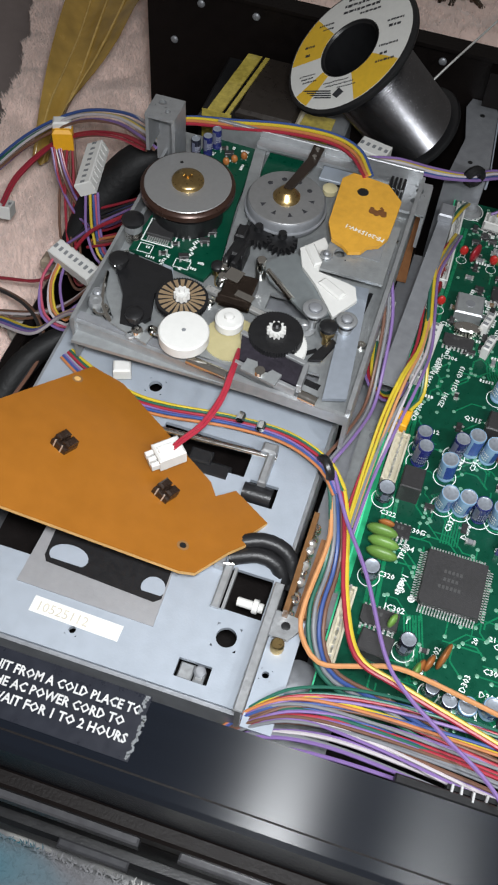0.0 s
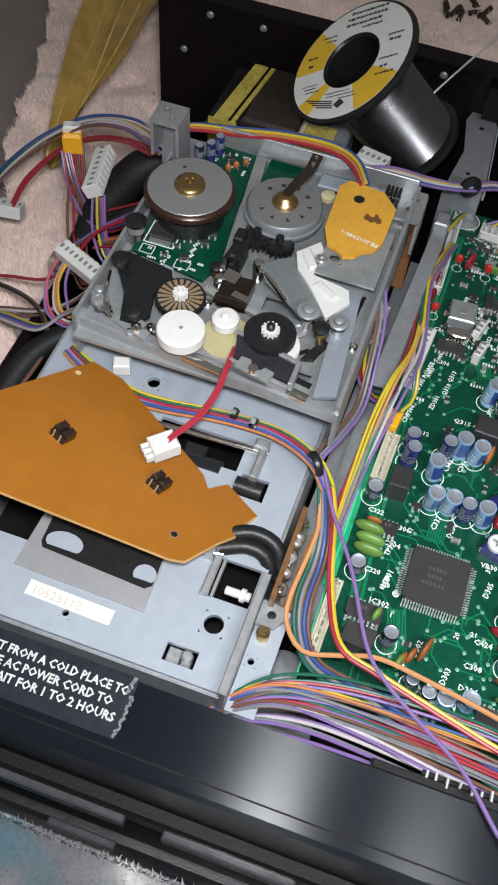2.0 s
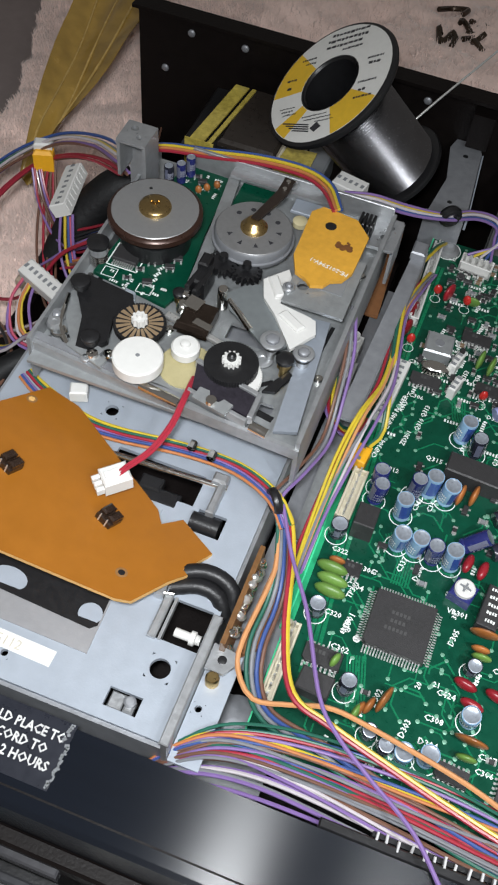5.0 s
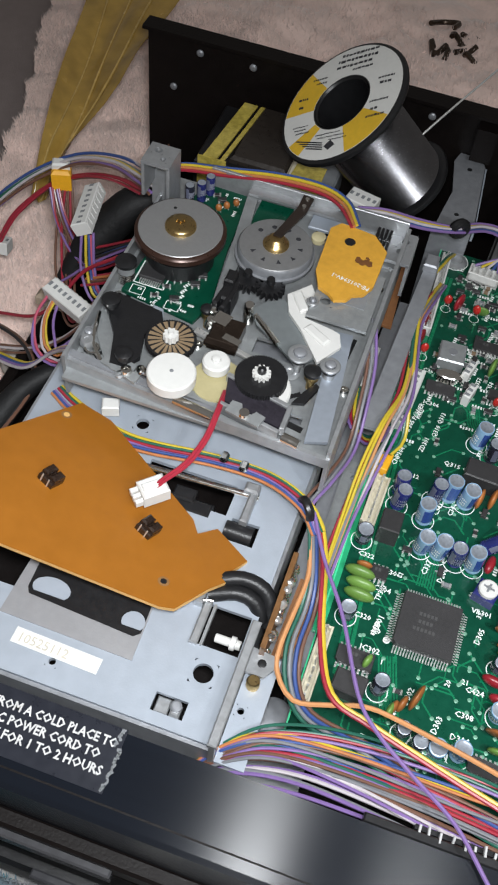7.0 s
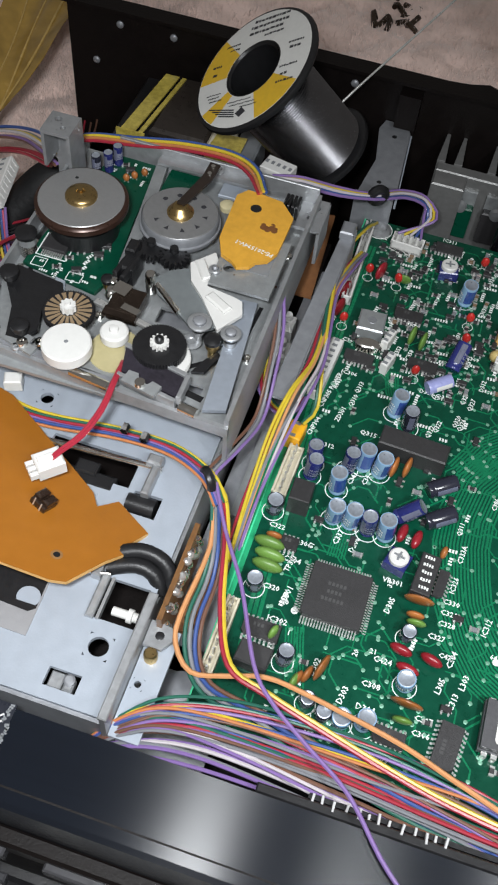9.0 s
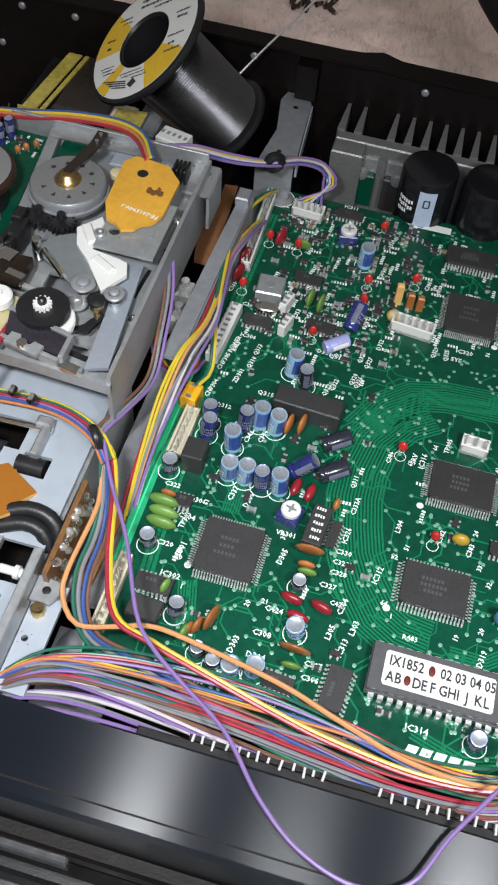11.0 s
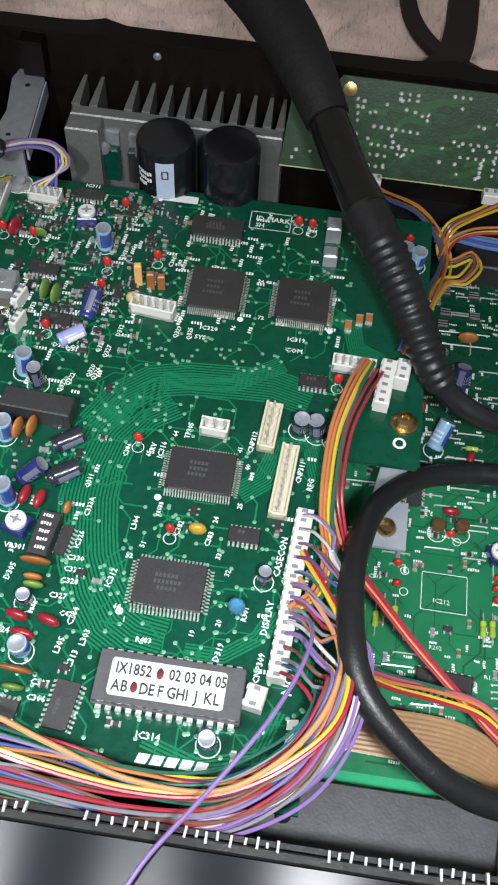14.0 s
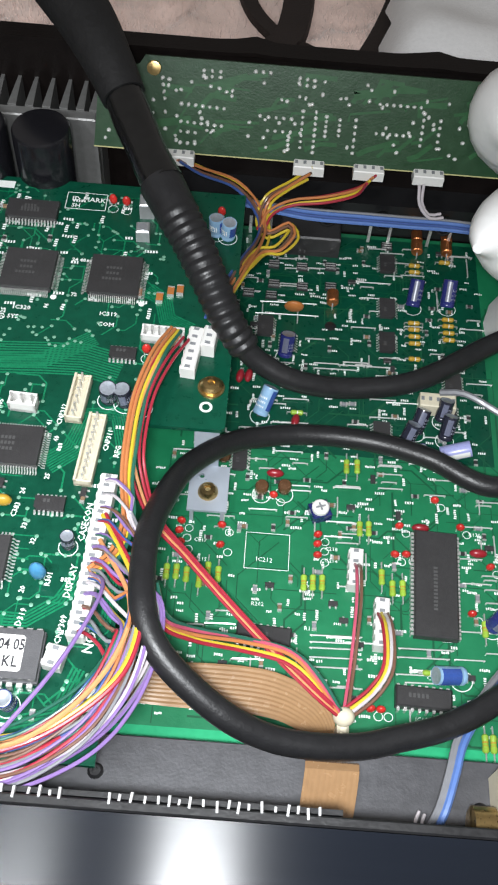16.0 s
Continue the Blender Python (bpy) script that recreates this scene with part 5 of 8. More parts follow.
# loading motor with a lettered face
drum = part("loading_motor", Geo().lathe([(11.8, 3.4), (12.2, 4.0), (12.2, 5.0), (11.6, 5.2), (11.6, 7.4), (11.2, 8), (10.8, 8.1)], 44, at(-124.6, 84, 97)), STEELDARK, mech, "round grey loading motor")
part("motor_face", Geo().lathe([(11.2, 8.12), (11.0, 8.3), (3.6, 8.35)], 44, at(-124.6, 84, 97), closed=False), mat("mid_grey_motor_face", (0.24, 0.24, 0.24), 0.42, 0.4, 0.12, 90, 0.15, 1500), drum, "light grey face with black marks")
g = Geo()
for k in range(9):
    a = -2.4 + k * 0.62
    m = at(-124.6 + 7.4 * math.cos(a), 84 + 7.4 * math.sin(a), 105.36, math.degrees(a) + 90)
    g.prism([(-0.7, -0.8), (0.7, -0.8), (0, 0.9)], 0, 0.05, m=m) if k < 5 else g.lathe([(0.8, 0), (0.7, 0.05)], 10, m)
part("dial_print", g, INK, drum)
part("boss", Geo().lathe([(4.0, 8.1), (4.0, 8.9), (3.2, 9.4), (2.4, 11), (1.6, 11.4), (0.6, 11.5)], 24, at(-124.6, 84, 97)), BRASS, drum, "brass boss")
part("arm", Geo().prism([(-125.8, 84), (-123.4, 83.6), (-119.4, 97), (-119, 104), (-122.4, 104.4), (-122.6, 98)], 108.2, 109.0), mat("brown_black_lever", (0.035, 0.025, 0.02), 0.35, 0.3, 0.2, 90), drum, "dark lever")
for y in (99, 102.4):
    part("rivet", Geo().lathe([(0.8, 0), (0.7, 0.6), (0.3, 0.7)], 10, at(-120.8, y, 109)), CHROME, drum)
part("corner_board", Geo().prism([(-137, 98), (-128, 98), (-126, 110), (-137, 110)], 96.2, 97.2), PCB, mech)
part("divider", Geo().prism([(-142, 113), (-138.6, 113), (-134, 80), (-133, 56), (-135.6, 56), (-138, 80)], 97.4, 99), LTGREY, mech)
part("rear_tab", Geo().prism([(-141, 108), (-108, 108), (-108, 113), (-141, 113)], 99.4, 100.4), STEEL, mech)
part("yellow_ring", Geo().lathe([(2.3, 0), (2.3, 1.6), (1.6, 2)], 16, at(-114.6, 98.6, 98)), CREAM, mech)
# orange sensor board
ob_ = part("sensor_board", Geo().prism([(-111, 96), (-108.4, 99.4), (-104, 99), (-97.4, 98.1), (-92.3, 92.4), (-92.4, 84.1), (-92.6, 77), (-94.4, 73), (-97.4, 71.4), (-98.6, 69), (-102, 67.6), (-104, 69.4), (-107.6, 71), (-110.2, 77.2)], 105.6, 106.8), ORANGEB, mech, "orange phenolic sensor board with a burnt spot")
part("board_hole", Geo().lathe([(1.7, 0), (1.6, 0.06)], 18, at(-103.9, 92.4, 106.8)), BLACK, ob_)
g = Geo()
rng = random.Random(8)
for i in range(14):
    a, r = rng.uniform(0, 6.28), rng.uniform(0, 2.2)
    g.lathe([(rng.uniform(0.4, 1.2), 0), (0.2, 0.04)], 9, at(-97.6 + r * math.cos(a) * 1.3, 85.6 + r * math.sin(a), 106.82 + i * 0.003, ry=0))
part("burn", g, mat("scorched_brown", (0.16, 0.06, 0.015), 0.7, 0, 0.4, 900), ob_, "scorched spot")
g = Geo()
letters(g, "PE-201594V-1", 1.5, at(-93.4, 76.0, 106.84, 170), 0.03)
part("print", g, SILK, ob_)
part("sensor_plate", slab(-108, -90.2, 61, 84, 103.8, 104.8, (), [(-104.2, 68.4, 1.7)]), LTGREY, mech, "grey sensor plate")
part("sensor_pillar", Geo().box((-98, 78, 100), (10, 18, 10)), GREYP, mech)
part("white_lever", Geo().prism([(-107.8, 55.9), (-100.2, 46.1), (-95.5, 54), (-97, 58.5), (-99.6, 59.3), (-104, 60), (-108.1, 60.7), (-108.6, 66), (-107.2, 69.6), (-110, 74), (-115.5, 67.5), (-113, 61)], 102.4, 103.6).box((-111, 66, 103.9), (3, 8, 1.2), 0.5, 35).box((-103, 55.6, 103.9), (3, 8, 1.2), 0.5, 60), NYLON, mech, "white nylon lever")
def cog(g, x, y, z, r, h, teeth, tooth=0.8):
    n = teeth * 4
    poly = []
    for k in range(n):
        rr = r if k % 4 < 2 else r - tooth
        a = 2 * math.pi * k / n
        poly.append((x + rr * math.cos(a), y + rr * math.sin(a)))
    g.prism(poly, z, z + h)
    return g
part("sector_plate", Geo().prism([(-123.6, 59.3), (-120.4, 54), (-113, 49.6), (-105.6, 44.1), (-101.6, 48), (-101.9, 52.6), (-107, 58.6), (-112, 63.4), (-115.8, 66.4), (-120, 64)], 101.4, 102.2), mat("grey_green_steel", (0.3, 0.33, 0.34), 0.4, 0.6, 0.1, 60), mech, "grey steel sector plate")
part("sector_bar", Geo().tube([(-121.6, 57, 102.6), (-112.4, 49, 102.6)], 0.9, 8, 5), CHROME, mech)
# gears and reels
wheel = part("white_gear", Geo().lathe([(6.3, 102.2), (6.7, 102.6), (6.7, 105.7), (6.3, 106.1), (1, 106.2)], 40, at(-135.4, 26.2, 0)), NYLON, mech, "white nylon gear")
part("gear_bore", Geo().lathe([(0.6, 0), (0.5, 0.05)], 10, at(-135.4, 26.2, 106.2)), GREYP, wheel)
fan = part("slotted_wheel", cog(Geo(), -140.6, 39, 101.5, 7.2, 1.6, 60, 0.3), BLACK, mech, "black wheel with tan slots")
for k in range(20):
    a = 2 * math.pi * k / 20
    part("slot_mark", once("slotmark", lambda: Geo().prism([(2.4, -0.28), (6.4, -0.62), (6.4, 0.62), (2.4, 0.28)], 0, 0.08).mesh("slot_mark", mat("tan_slot", (0.24, 0.17, 0.1), 0.5))), None, fan, "", at(-140.6, 39, 103.12, math.degrees(a)))
part("wheel_hub", cog(Geo(), -140.6, 39, 103, 2.2, 2.4, 9, 0.4).lathe([(0.9, 0), (0.7, 1.0)], 12, at(-140.6, 39, 105.4)), NYLON, fan)
part("cream_gear", cog(Geo(), -124.4, 33, 97.4, 7.6, 2.0, 60, 0.2), mat("olive_cream_nylon", (0.42, 0.37, 0.2), 0.4, 0, 0.1, 80), mech, "cream nylon gear")
part("cream_hub", Geo().lathe([(3.9, 0), (3.9, 2.4), (3.4, 2.9), (1.4, 3.0), (1.2, 3.8), (0.5, 4.0)], 24, at(-126.2, 36.4, 100.6)), NYLON, mech)
reel = part("black_reel", cog(Geo(), -113, 36, 101, 7.3, 2.4, 60, 0.3), BLACK, mech, "black toothed reel table")
part("reel_base", cog(Geo(), -111.8, 34.6, 98.6, 7.8, 1.8, 60, 0.4), NYLON, reel)
part("reel_spindle", cog(Geo(), -113, 36, 103.4, 2.6, 1.6, 12, 0.6), NYLON, reel)
part("reel_cap", Geo().lathe([(1.3, 0), (1.2, 1.2), (0.6, 1.8)], 14, at(-113, 36, 105)), BLACK, reel)
for x, y, r in ((-128.8, 71, 4.2), (-121.6, 70.6, 4.0)):
    part("dark_gear", cog(Geo(), x, y, 99.5, r + 0.5, 2.2, 16, 1.3).lathe([(1.4, 0), (1.2, 1.6)], 12, at(x, y, 102.9)), BLACK, mech, "small black gear")
part("left_lever", Geo().prism([(-165, 49), (-162, 52), (-147.6, 50), (-145.6, 46), (-149, 40), (-147, 32), (-150, 27), (-154, 27), (-157, 37)], 98.6, 100.2), BLACK, mech, "black moulded lever")
for x, y, z, r, h, m in ((-163.4, 61, 95, 2.6, 9.5, STEEL), (-161.6, 46, 98, 2.2, 6, BLACK), (-150.4, 29, 98, 2.0, 6, BLACK), (-163.4, 33, 95, 2.2, 4.6, STEEL), (-135.4, 54, 95, 1.5, 8, BRASS), (-105.2, 45.6, 98, 1.6, 6, STEEL), (-96.2, 45.8, 95, 1.8, 8.4, STEEL), (-100.4, 43, 96, 2.0, 7.6, BRASS), (-128, 76, 95, 1.4, 7, STEEL), (-150, 24.6, 98.4, 1.3, 1.6, STEEL), (-131.4, 25, 95, 1.1, 1.6, STEEL), (-121.4, 111, 99, 1.6, 3, STEEL), (-107, 44.6, 97, 3.0, 1.2, STEEL)):
    post = part("post", Geo().lathe([(r * 0.6, 0), (r * 0.6, h * 0.55), (r, h * 0.56), (r, h * 0.8), (r * 0.8, h), (r * 0.4, h), (r * 0.3, h - 0.3)], 16, at(x, y, z)), m, mech)
    if h > 5.5:
        part("cap", Geo().lathe([(r * 1.25, 0), (r * 1.25, 1), (r * 0.8, 1.5), (r * 0.4, 1.6)], 16, at(x, y, z + h - 1.2)), BLACK, post)
for k in range(6):
    part("spring_coil", once("coil", lambda: Geo().lathe([(2.2 + 0.35 * math.cos(a * math.pi / 3), 0.35 * math.sin(a * math.pi / 3)) for a in range(7)], 16, closed=False).mesh("coil", CHROME)), None, mech, "", at(-163.4, 61, 96.2 + k * 0.8))
part("head_block", Geo().box((-127.2, 47.6, 101.6), (8.6, 9.6, 4.2), 0.4).box((-127, 42.6, 103), (9.6, 3, 1)), mat("bronze_steel", (0.1, 0.075, 0.06), 0.2, 0.9, 0.3, 60), mech, "bronze coloured head block")
part("head_cover", Geo().box((-129.6, 50.6, 104.2), (4.6, 4.4, 0.8), 0.2, -12).box((-124.6, 44.4, 104.0), (5.4, 2.2, 0.8), 0.2, -12), CHROME, mech, "bright cover plate")
for x, y in ((-133.2, 60), (-130.6, 59)):
    part("head_prong", Geo().box((x, y, 103), (1.5, 9, 3.4), 0.4, -8), BLACK, mech)
part("head_column", Geo().box((-131.6, 62, 101), (4, 8, 7), 0.6).box((-132.4, 66, 104.6), (3, 5, 3), 0.5), BLACK, mech)
part("head_pillar", Geo().lathe([(1.5, 0), (1.5, 7), (1.2, 7.4)], 14, at(-124, 58, 98)), CHROME, mech)
part("clamp", Geo().prism([(-156.6, 26.6), (-145, 23), (-144.4, 26), (-147, 26.6), (-146.6, 29), (-149.4, 29.6), (-150.6, 27.8), (-155.8, 29.8)], 99.1, 100.0), LTGREY, mech, "bright folded clamp")
part("lever_rod", Geo().tube([(-164.6, 44, 99), (-161.6, 33, 99), (-158, 29, 98.4), (-156, 26, 98)], 0.6, 8, 2), CHROME, mech)
part("side_rail", Geo().prism([(-99.2, 62.5), (-93.6, 63), (-90, 24), (-96, 22)], 98.6, 99.8), mat("blue_grey_steel", (0.38, 0.42, 0.48), 0.4, 0.5, 0.1, 60), mech, "blue-grey steel rail")
part("front_shaft", Geo().tube([(-133, 22.4, 99.4), (-121.6, 20.8, 99.4)], 1.4, 12, 4), CHROME, mech)
win = part("front_window", Geo().prism([(-121.6, 33.4), (-103.4, 29), (-103.4, 22.4), (-119.8, 25.6)], 100.2, 101.6), mat("black_worn_pad", (0.02, 0.017, 0.024), 0.5, 0, 0.5, 120, 0.6, 300), mech, "dark foam pad in the front window")
part("window_frame", Geo().box((-112.5, 32.0, 100.6), (19.4, 1.4, 3.4), 0.2, -13).box((-102.6, 26, 100.6), (1.4, 8, 3.2), 0.2).box((-112, 23.2, 99.4), (18, 1.2, 4), 0.2, -11), STEEL, win)
part("window_clamp", Geo().prism([(-118.4, 21.8), (-108.6, 19.6), (-107.6, 23.4), (-110.4, 24.2), (-111.4, 22.8), (-114, 23.4), (-114.8, 25.4), (-117.6, 25.6)], 101.8, 102.8), LTGREY, mech, "bright folded clamp")
part("clamp_screw", Geo().lathe([(1.6, 0), (1.4, 1.0), (0.5, 1.2)], 14, at(-113.2, 22.2, 102.8)), CHROME, mech)
part("window_roller", Geo().lathe([(1.5, 0), (1.5, 5)], 14, at(-102, 21.6, 99, ry=90, rz=-10)), CHROME, mech)
for x, y in ((-116, 18.4), (-110, 17.4)):
    part("hex_stud", Geo().lathe([(1.2, 0), (1.2, 2.4)], 6, at(x, y, 88, rx=90)), CHROME, mech)
# washers, eyelets and small plates on the deck
for x, y, z, r in ((-105.3, 46.4, 104.2, 3.4), (-96.3, 46.4, 103.2, 2.9), (-164.4, 36.4, 97.6, 2.4), (-107.6, 66, 104.9, 1.8)):
    w = part("washer", Geo().lathe([(r, 0), (r, 0.5), (r * 0.86, 0.8), (r * 0.6, 0.8), (r * 0.55, 0.5)], 22, at(x, y, z)), STEEL, mech)
    part("screw_head", Geo().lathe([(r * 0.52, 0), (r * 0.5, 0.9), (r * 0.3, 1.3), (r * 0.12, 1.3)], 16, at(x, y, z + 0.4)), STEELDARK, w)
part("eyelet", Geo().lathe([(1.9 + 0.5 * math.cos(a * math.pi / 3), 0.5 * math.sin(a * math.pi / 3)) for a in range(7)], 18, at(-161.3, 31.3, 98.2), closed=False), CHROME, mech)
part("pull_spring", Geo().tube([(-160, 30, 98.2), (-156.6, 27.4, 98.2), (-153, 25.8, 98.6)], 0.5, 8, 1), CHROME, mech)
part("shaft_tab", slab(-131.4, -120.6, 24.4, 31.4, 98.2, 99.0, (), [(-128.2, 29, 1.1), (-123.4, 28.4, 0.8)]), LTGREY, mech, "bright holed tab")
part("clamp_screw", Geo().lathe([(1.7, 0), (1.5, 1.0), (0.6, 1.2), (0.4, 0.8)], 14, at(-148.6, 26, 100)), CHROME, mech)
for x, y in ((-134.6, 54.4), (-133.4, 50.6)):
    part("guide_roller", Geo().lathe([(1.3, 0), (1.6, 0.3), (1.6, 3.4), (1.3, 3.7), (0.6, 3.8)], 16, at(x, y, 99.4, ry=14)), CHROME, mech)
part("head_rail", Geo().box((-133, 46.6, 99.8), (7, 2, 1.2), 0.2, -14).box((-120.6, 44, 99.8), (5, 1.6, 1.2), 0.2, -14), TIN, mech)
part("lower_hook", Geo().prism([(-101, 38), (-98.6, 42), (-97.2, 41), (-99.6, 34), (-103, 33)], 98.8, 99.8), BLACK, mech, "black hooked lever")
part("grey_underplate", Geo().prism([(-163.6, 44), (-157.4, 43), (-152, 34), (-156, 28.6), (-163, 38)], 96.0, 96.6), LTGREY, mech)
for x, y in ((-166.4, 30), (-166.4, 56), (-166.4, 92)):
    part("rivet", Geo().lathe([(1.1, 0), (0.9, 0.5), (0.3, 0.6)], 12, at(x + 2.4, y, ZM)), CHROME, mech)
# dark slots, tabs and screw heads on the deck
for x, y, w, d, rz in ((-160.4, 54, 1.4, 8, 12), (-158.4, 33.6, 3.4, 1.2, 30), (-118.6, 40.4, 1.2, 6, -20), (-104, 39, 5, 1.4, 40), (-93.4, 60, 1.2, 12, -4), (-110.4, 106, 7, 2.2, 0), (-116, 104.6, 2, 4, 0), (-101, 29, 6, 2, -10), (-143, 47.4, 4, 1.2, 20)):
    part("deck_slot", Geo().box((x, y, ZM + 0.04), (w, d, 0.08), 0, rz), BLACK, mech)
for x, y in ((-164, 66), (-163.6, 84), (-143.4, 95), (-112.6, 108.6), (-91.6, 88), (-91, 46), (-92.4, 32), (-118.4, 28.6), (-146.6, 31.4), (-135, 46), (-109, 55)):
    sc = part("screw", Geo().lathe([(1.5, 0), (1.5, 0.8), (1.1, 1.2), (0.5, 1.2), (0.4, 0.8)], 14, at(x, y, ZM)), CHROME, mech)
for x, y, w, d, rz in ((-113.6, 107.6, 12, 6, 0), (-150, 53, 3, 6, 20), (-97, 52, 3.4, 10, -6), (-121.4, 64.6, 3, 5, -30)):
    part("tab", Geo().box((x, y, ZM + 1.6), (w, d, 1.0), 0.2, rz), PLATE, mech)
# brackets round the mechanism
br = part("corner_bracket", slab(-169.6, -160.4, 87.6, 97, 117.8, 119, (), [(-166.4, 94, 1.2), (-163.6, 90.6, 0.9)]), STEEL, mech, "folded steel corner bracket")
part("bracket_leg", Geo().box((-160.9, 92.3, 107), (1.0, 9.4, 22)).box((-165, 96.6, 107), (9, 0.9, 22)).box((-169, 92.3, 112), (1.0, 9.4, 12)), STEEL, br)
br = part("side_bracket", slab(-94.4, -85.4, 100, 114, 96, 97.2, (), [(-88.6, 110, 1.2), (-89.4, 105, 1.2)]), STEEL, mech, "folded steel side bracket")
part("bracket_leg", Geo().box((-85.6, 107, 90), (1.0, 14, 13)), STEEL, br)
for i in range(4):
    part("contact", Geo().box((-97.4 + i * 1.3, 103.6, 101), (0.8, 5.6, 5), 0.2), BLACK, mech)
for x, y, c in ((-152, 104, DKBLUE), (-155, 101.4, BLKS), (-150.4, 108, DKBLUE)):
    ecap(mech, x - 3, y - 2, 97.4, 1.5, 8, c)
for x, y in ((-146, 101), (-143.6, 103.4), (-148, 99)):
    dip_drop(mech, x, y, 97.4, CERAM, (1.1, 0.9, 1.4), 0.6)

# ---- brown board lying on the loader ----
bm_z = lambda x, y: -0.2414 * x - 0.313 * y + 51.76
outline = [(-161.2, 22.4), (-180, -11.7), (-191, -31), (-189, -36.4), (-166.6, -35), (-115.9, -31.5), (-112.3, -30.2), (-106.9, -20.1), (-103.6, -15.5), (-105.2, -14.6), (-100.7, -5.7), (-111.4, 0.4), (-115.6, -4.3), (-118.3, -0.3), (-151.5, 20.9)]
brown = thing("brown_board", "bare brown phenolic circuit board lying loose on the loader", "circuit board", 0, 0, 0)
g = Geo()
n = len(outline)
g.add([(x, y, bm_z(x, y)) for x, y in outline] + [(x, y, bm_z(x, y) - 1.5) for x, y in outline], [tuple(range(n)), tuple(range(2 * n - 1, n - 1, -1))])
part("sheet", g, BROWNB, brown)
g = Geo()
g.add([(x, y, bm_z(x, y) - 0.02) for x, y in outline] + [(x, y, bm_z(x, y) - 1.48) for x, y in outline], [(i, n + i, n + (i + 1) % n, (i + 1) % n) for i in range(n)])
part("cut_edge", g, BROWNE, brown, "pale raw edge")
tilt = Matrix(((1, 0, 0.2414, 0), (0, 1, 0.313, 0), (-0.2414, -0.313, 1, 0), (0, 0, 0, 1)))
for x, y in ((-117.6, -23.8), (-162.5, 15.3)):
    part("pad", Geo().lathe([(1.5, 0), (0.9, 0.06)], 16, at(x, y, bm_z(x, y) + 0.05) @ tilt), mat("dull_pad", (0.26, 0.13, 0.045), 0.5), brown)
    part("hole", Geo().lathe([(0.9, 0), (0.85, 0.05)], 16, at(x, y, bm_z(x, y) + 0.08) @ tilt), BLACK if y < 0 else BROWNE, brown)
for x, y in ((-155.2, -9.5), (-127.5, -11)):
    w = at(x, y, bm_z(x, y), -24) @ tilt
    s = part("photo_sensor", Geo().box((0, 0, 1.1), (4.8, 4.2, 2.2), 0.3, m=w).box((-1.3, 0.3, 2.9), (2.0, 3.4, 1.6), 0.5, m=w).box((1.3, 0.3, 2.9), (2.0, 3.4, 1.6), 0.5, m=w), mat("brown_black_clear", (0.022, 0.013, 0.009), 0.25, 0, 0.3, 200), brown, "brown-black slotted sensor")
    part("sensor_leg", Geo().box((-1.2, -2.15, 1.6), (0.35, 0.16, 2.8), m=w).box((1.0, -2.15, 1.6), (0.35, 0.16, 2.8), m=w), TIN, s)


# ---- rail, brackets and rear parts ----
g = Geo().prism([(-84, 48), (-78.4, 48), (-76.4, 124), (-80.6, 124)], 79, 80.2).prism([(-79, 48), (-78, 48), (-76.2, 124), (-77.2, 124)], 58, 79).box((-79, 121, 81.6), (4.6, 6, 3), 0.5)
rail = solid("side_rail", g, STEELDARK, "dull zinc plated steel rail beside the main board", "rail")
part("lower_ledge", Geo().prism([(-90.5, -24), (-78, -24), (-78, 124), (-88, 124)], 56, 57.2), STEELDARK, rail)
part("grey_disc", Geo().lathe([(5.6, 0), (5.6, 1.2), (5.0, 1.6)], 28, at(-81.7, -32.6, 46)), STEELDARK, rail)
part("floor_plate", Geo().box((-79, -42, 44.6), (20, 30, 1.2)), LTGREY, rail)
part("rail_foot", Geo().box((-79, 40, 34), (3, 120, 46)), STEELDARK, rail)
tab = solid("brown_card", Geo().prism([(-100, 147), (-88, 149), (-85.4, 107), (-92, 107)], 60, 61.2), mat("brown_fibre_card", (0.3, 0.13, 0.05), 0.7, 0, 0.2, 60, 0.3, 600), "brown fibre insulating card beside the rail", "insulating card")
part("card_edge", Geo().box((-89.6, 124, 40), (8, 24, 39)), BLACKDULL, tab)
for x, y in ((-88.6, 86), (-87.4, 75)):
    solid("white_clip", Geo().box((x, y, 66), (5, 7, 8), 1.2).lathe([(1.4, 0), (1.4, 2)], 12, at(x, y + 1, 70)).box((x, y, 59.6), (3, 4, 5)), NYLON, "white nylon cable clip on the rail", "clip")
solid("steel_tab", slab(-85, -70, 18, 50, 57.2, 58.4, (), [(-80, 22, 1.4), (-81, 44, 1.2)]), LTGREY, "small steel tab plate between rail and loader", "bracket")

rb = thing("rear_stay", "plain zinc plated steel stay reaching to the rear panel", "bracket", 0, 0, 0)
part("strap", Geo().prism([(-82.4, 151), (-68.2, 155), (-70.8, 190), (-73, 195.6), (-81.6, 195.6), (-83, 190), (-80, 172)], 70.5, 71.9), STEELDARK, rb)
part("strap_fold", Geo().prism([(-68.6, 155), (-67.8, 155), (-70.2, 190), (-71, 190)], 66, 71.9), PLATE, rb)
part("strap_foot", Geo().box((-76, 153.6, 41), (14, 1.4, 60)), STEELDARK, rb)
part("strap_hole", Geo().lathe([(1.0, 0), (0.95, 0.06)], 12, at(-76.4, 187, 71.9)).lathe([(0.9, 0), (0.85, 0.06)], 12, at(-76, 160, 71.9)), BLACK, rb)
part("rear_tab", Geo().prism([(-78, 196), (-70, 196), (-70, 189.8), (-78, 189.8)][::-1], 74, 88), BLACKDULL, rb)

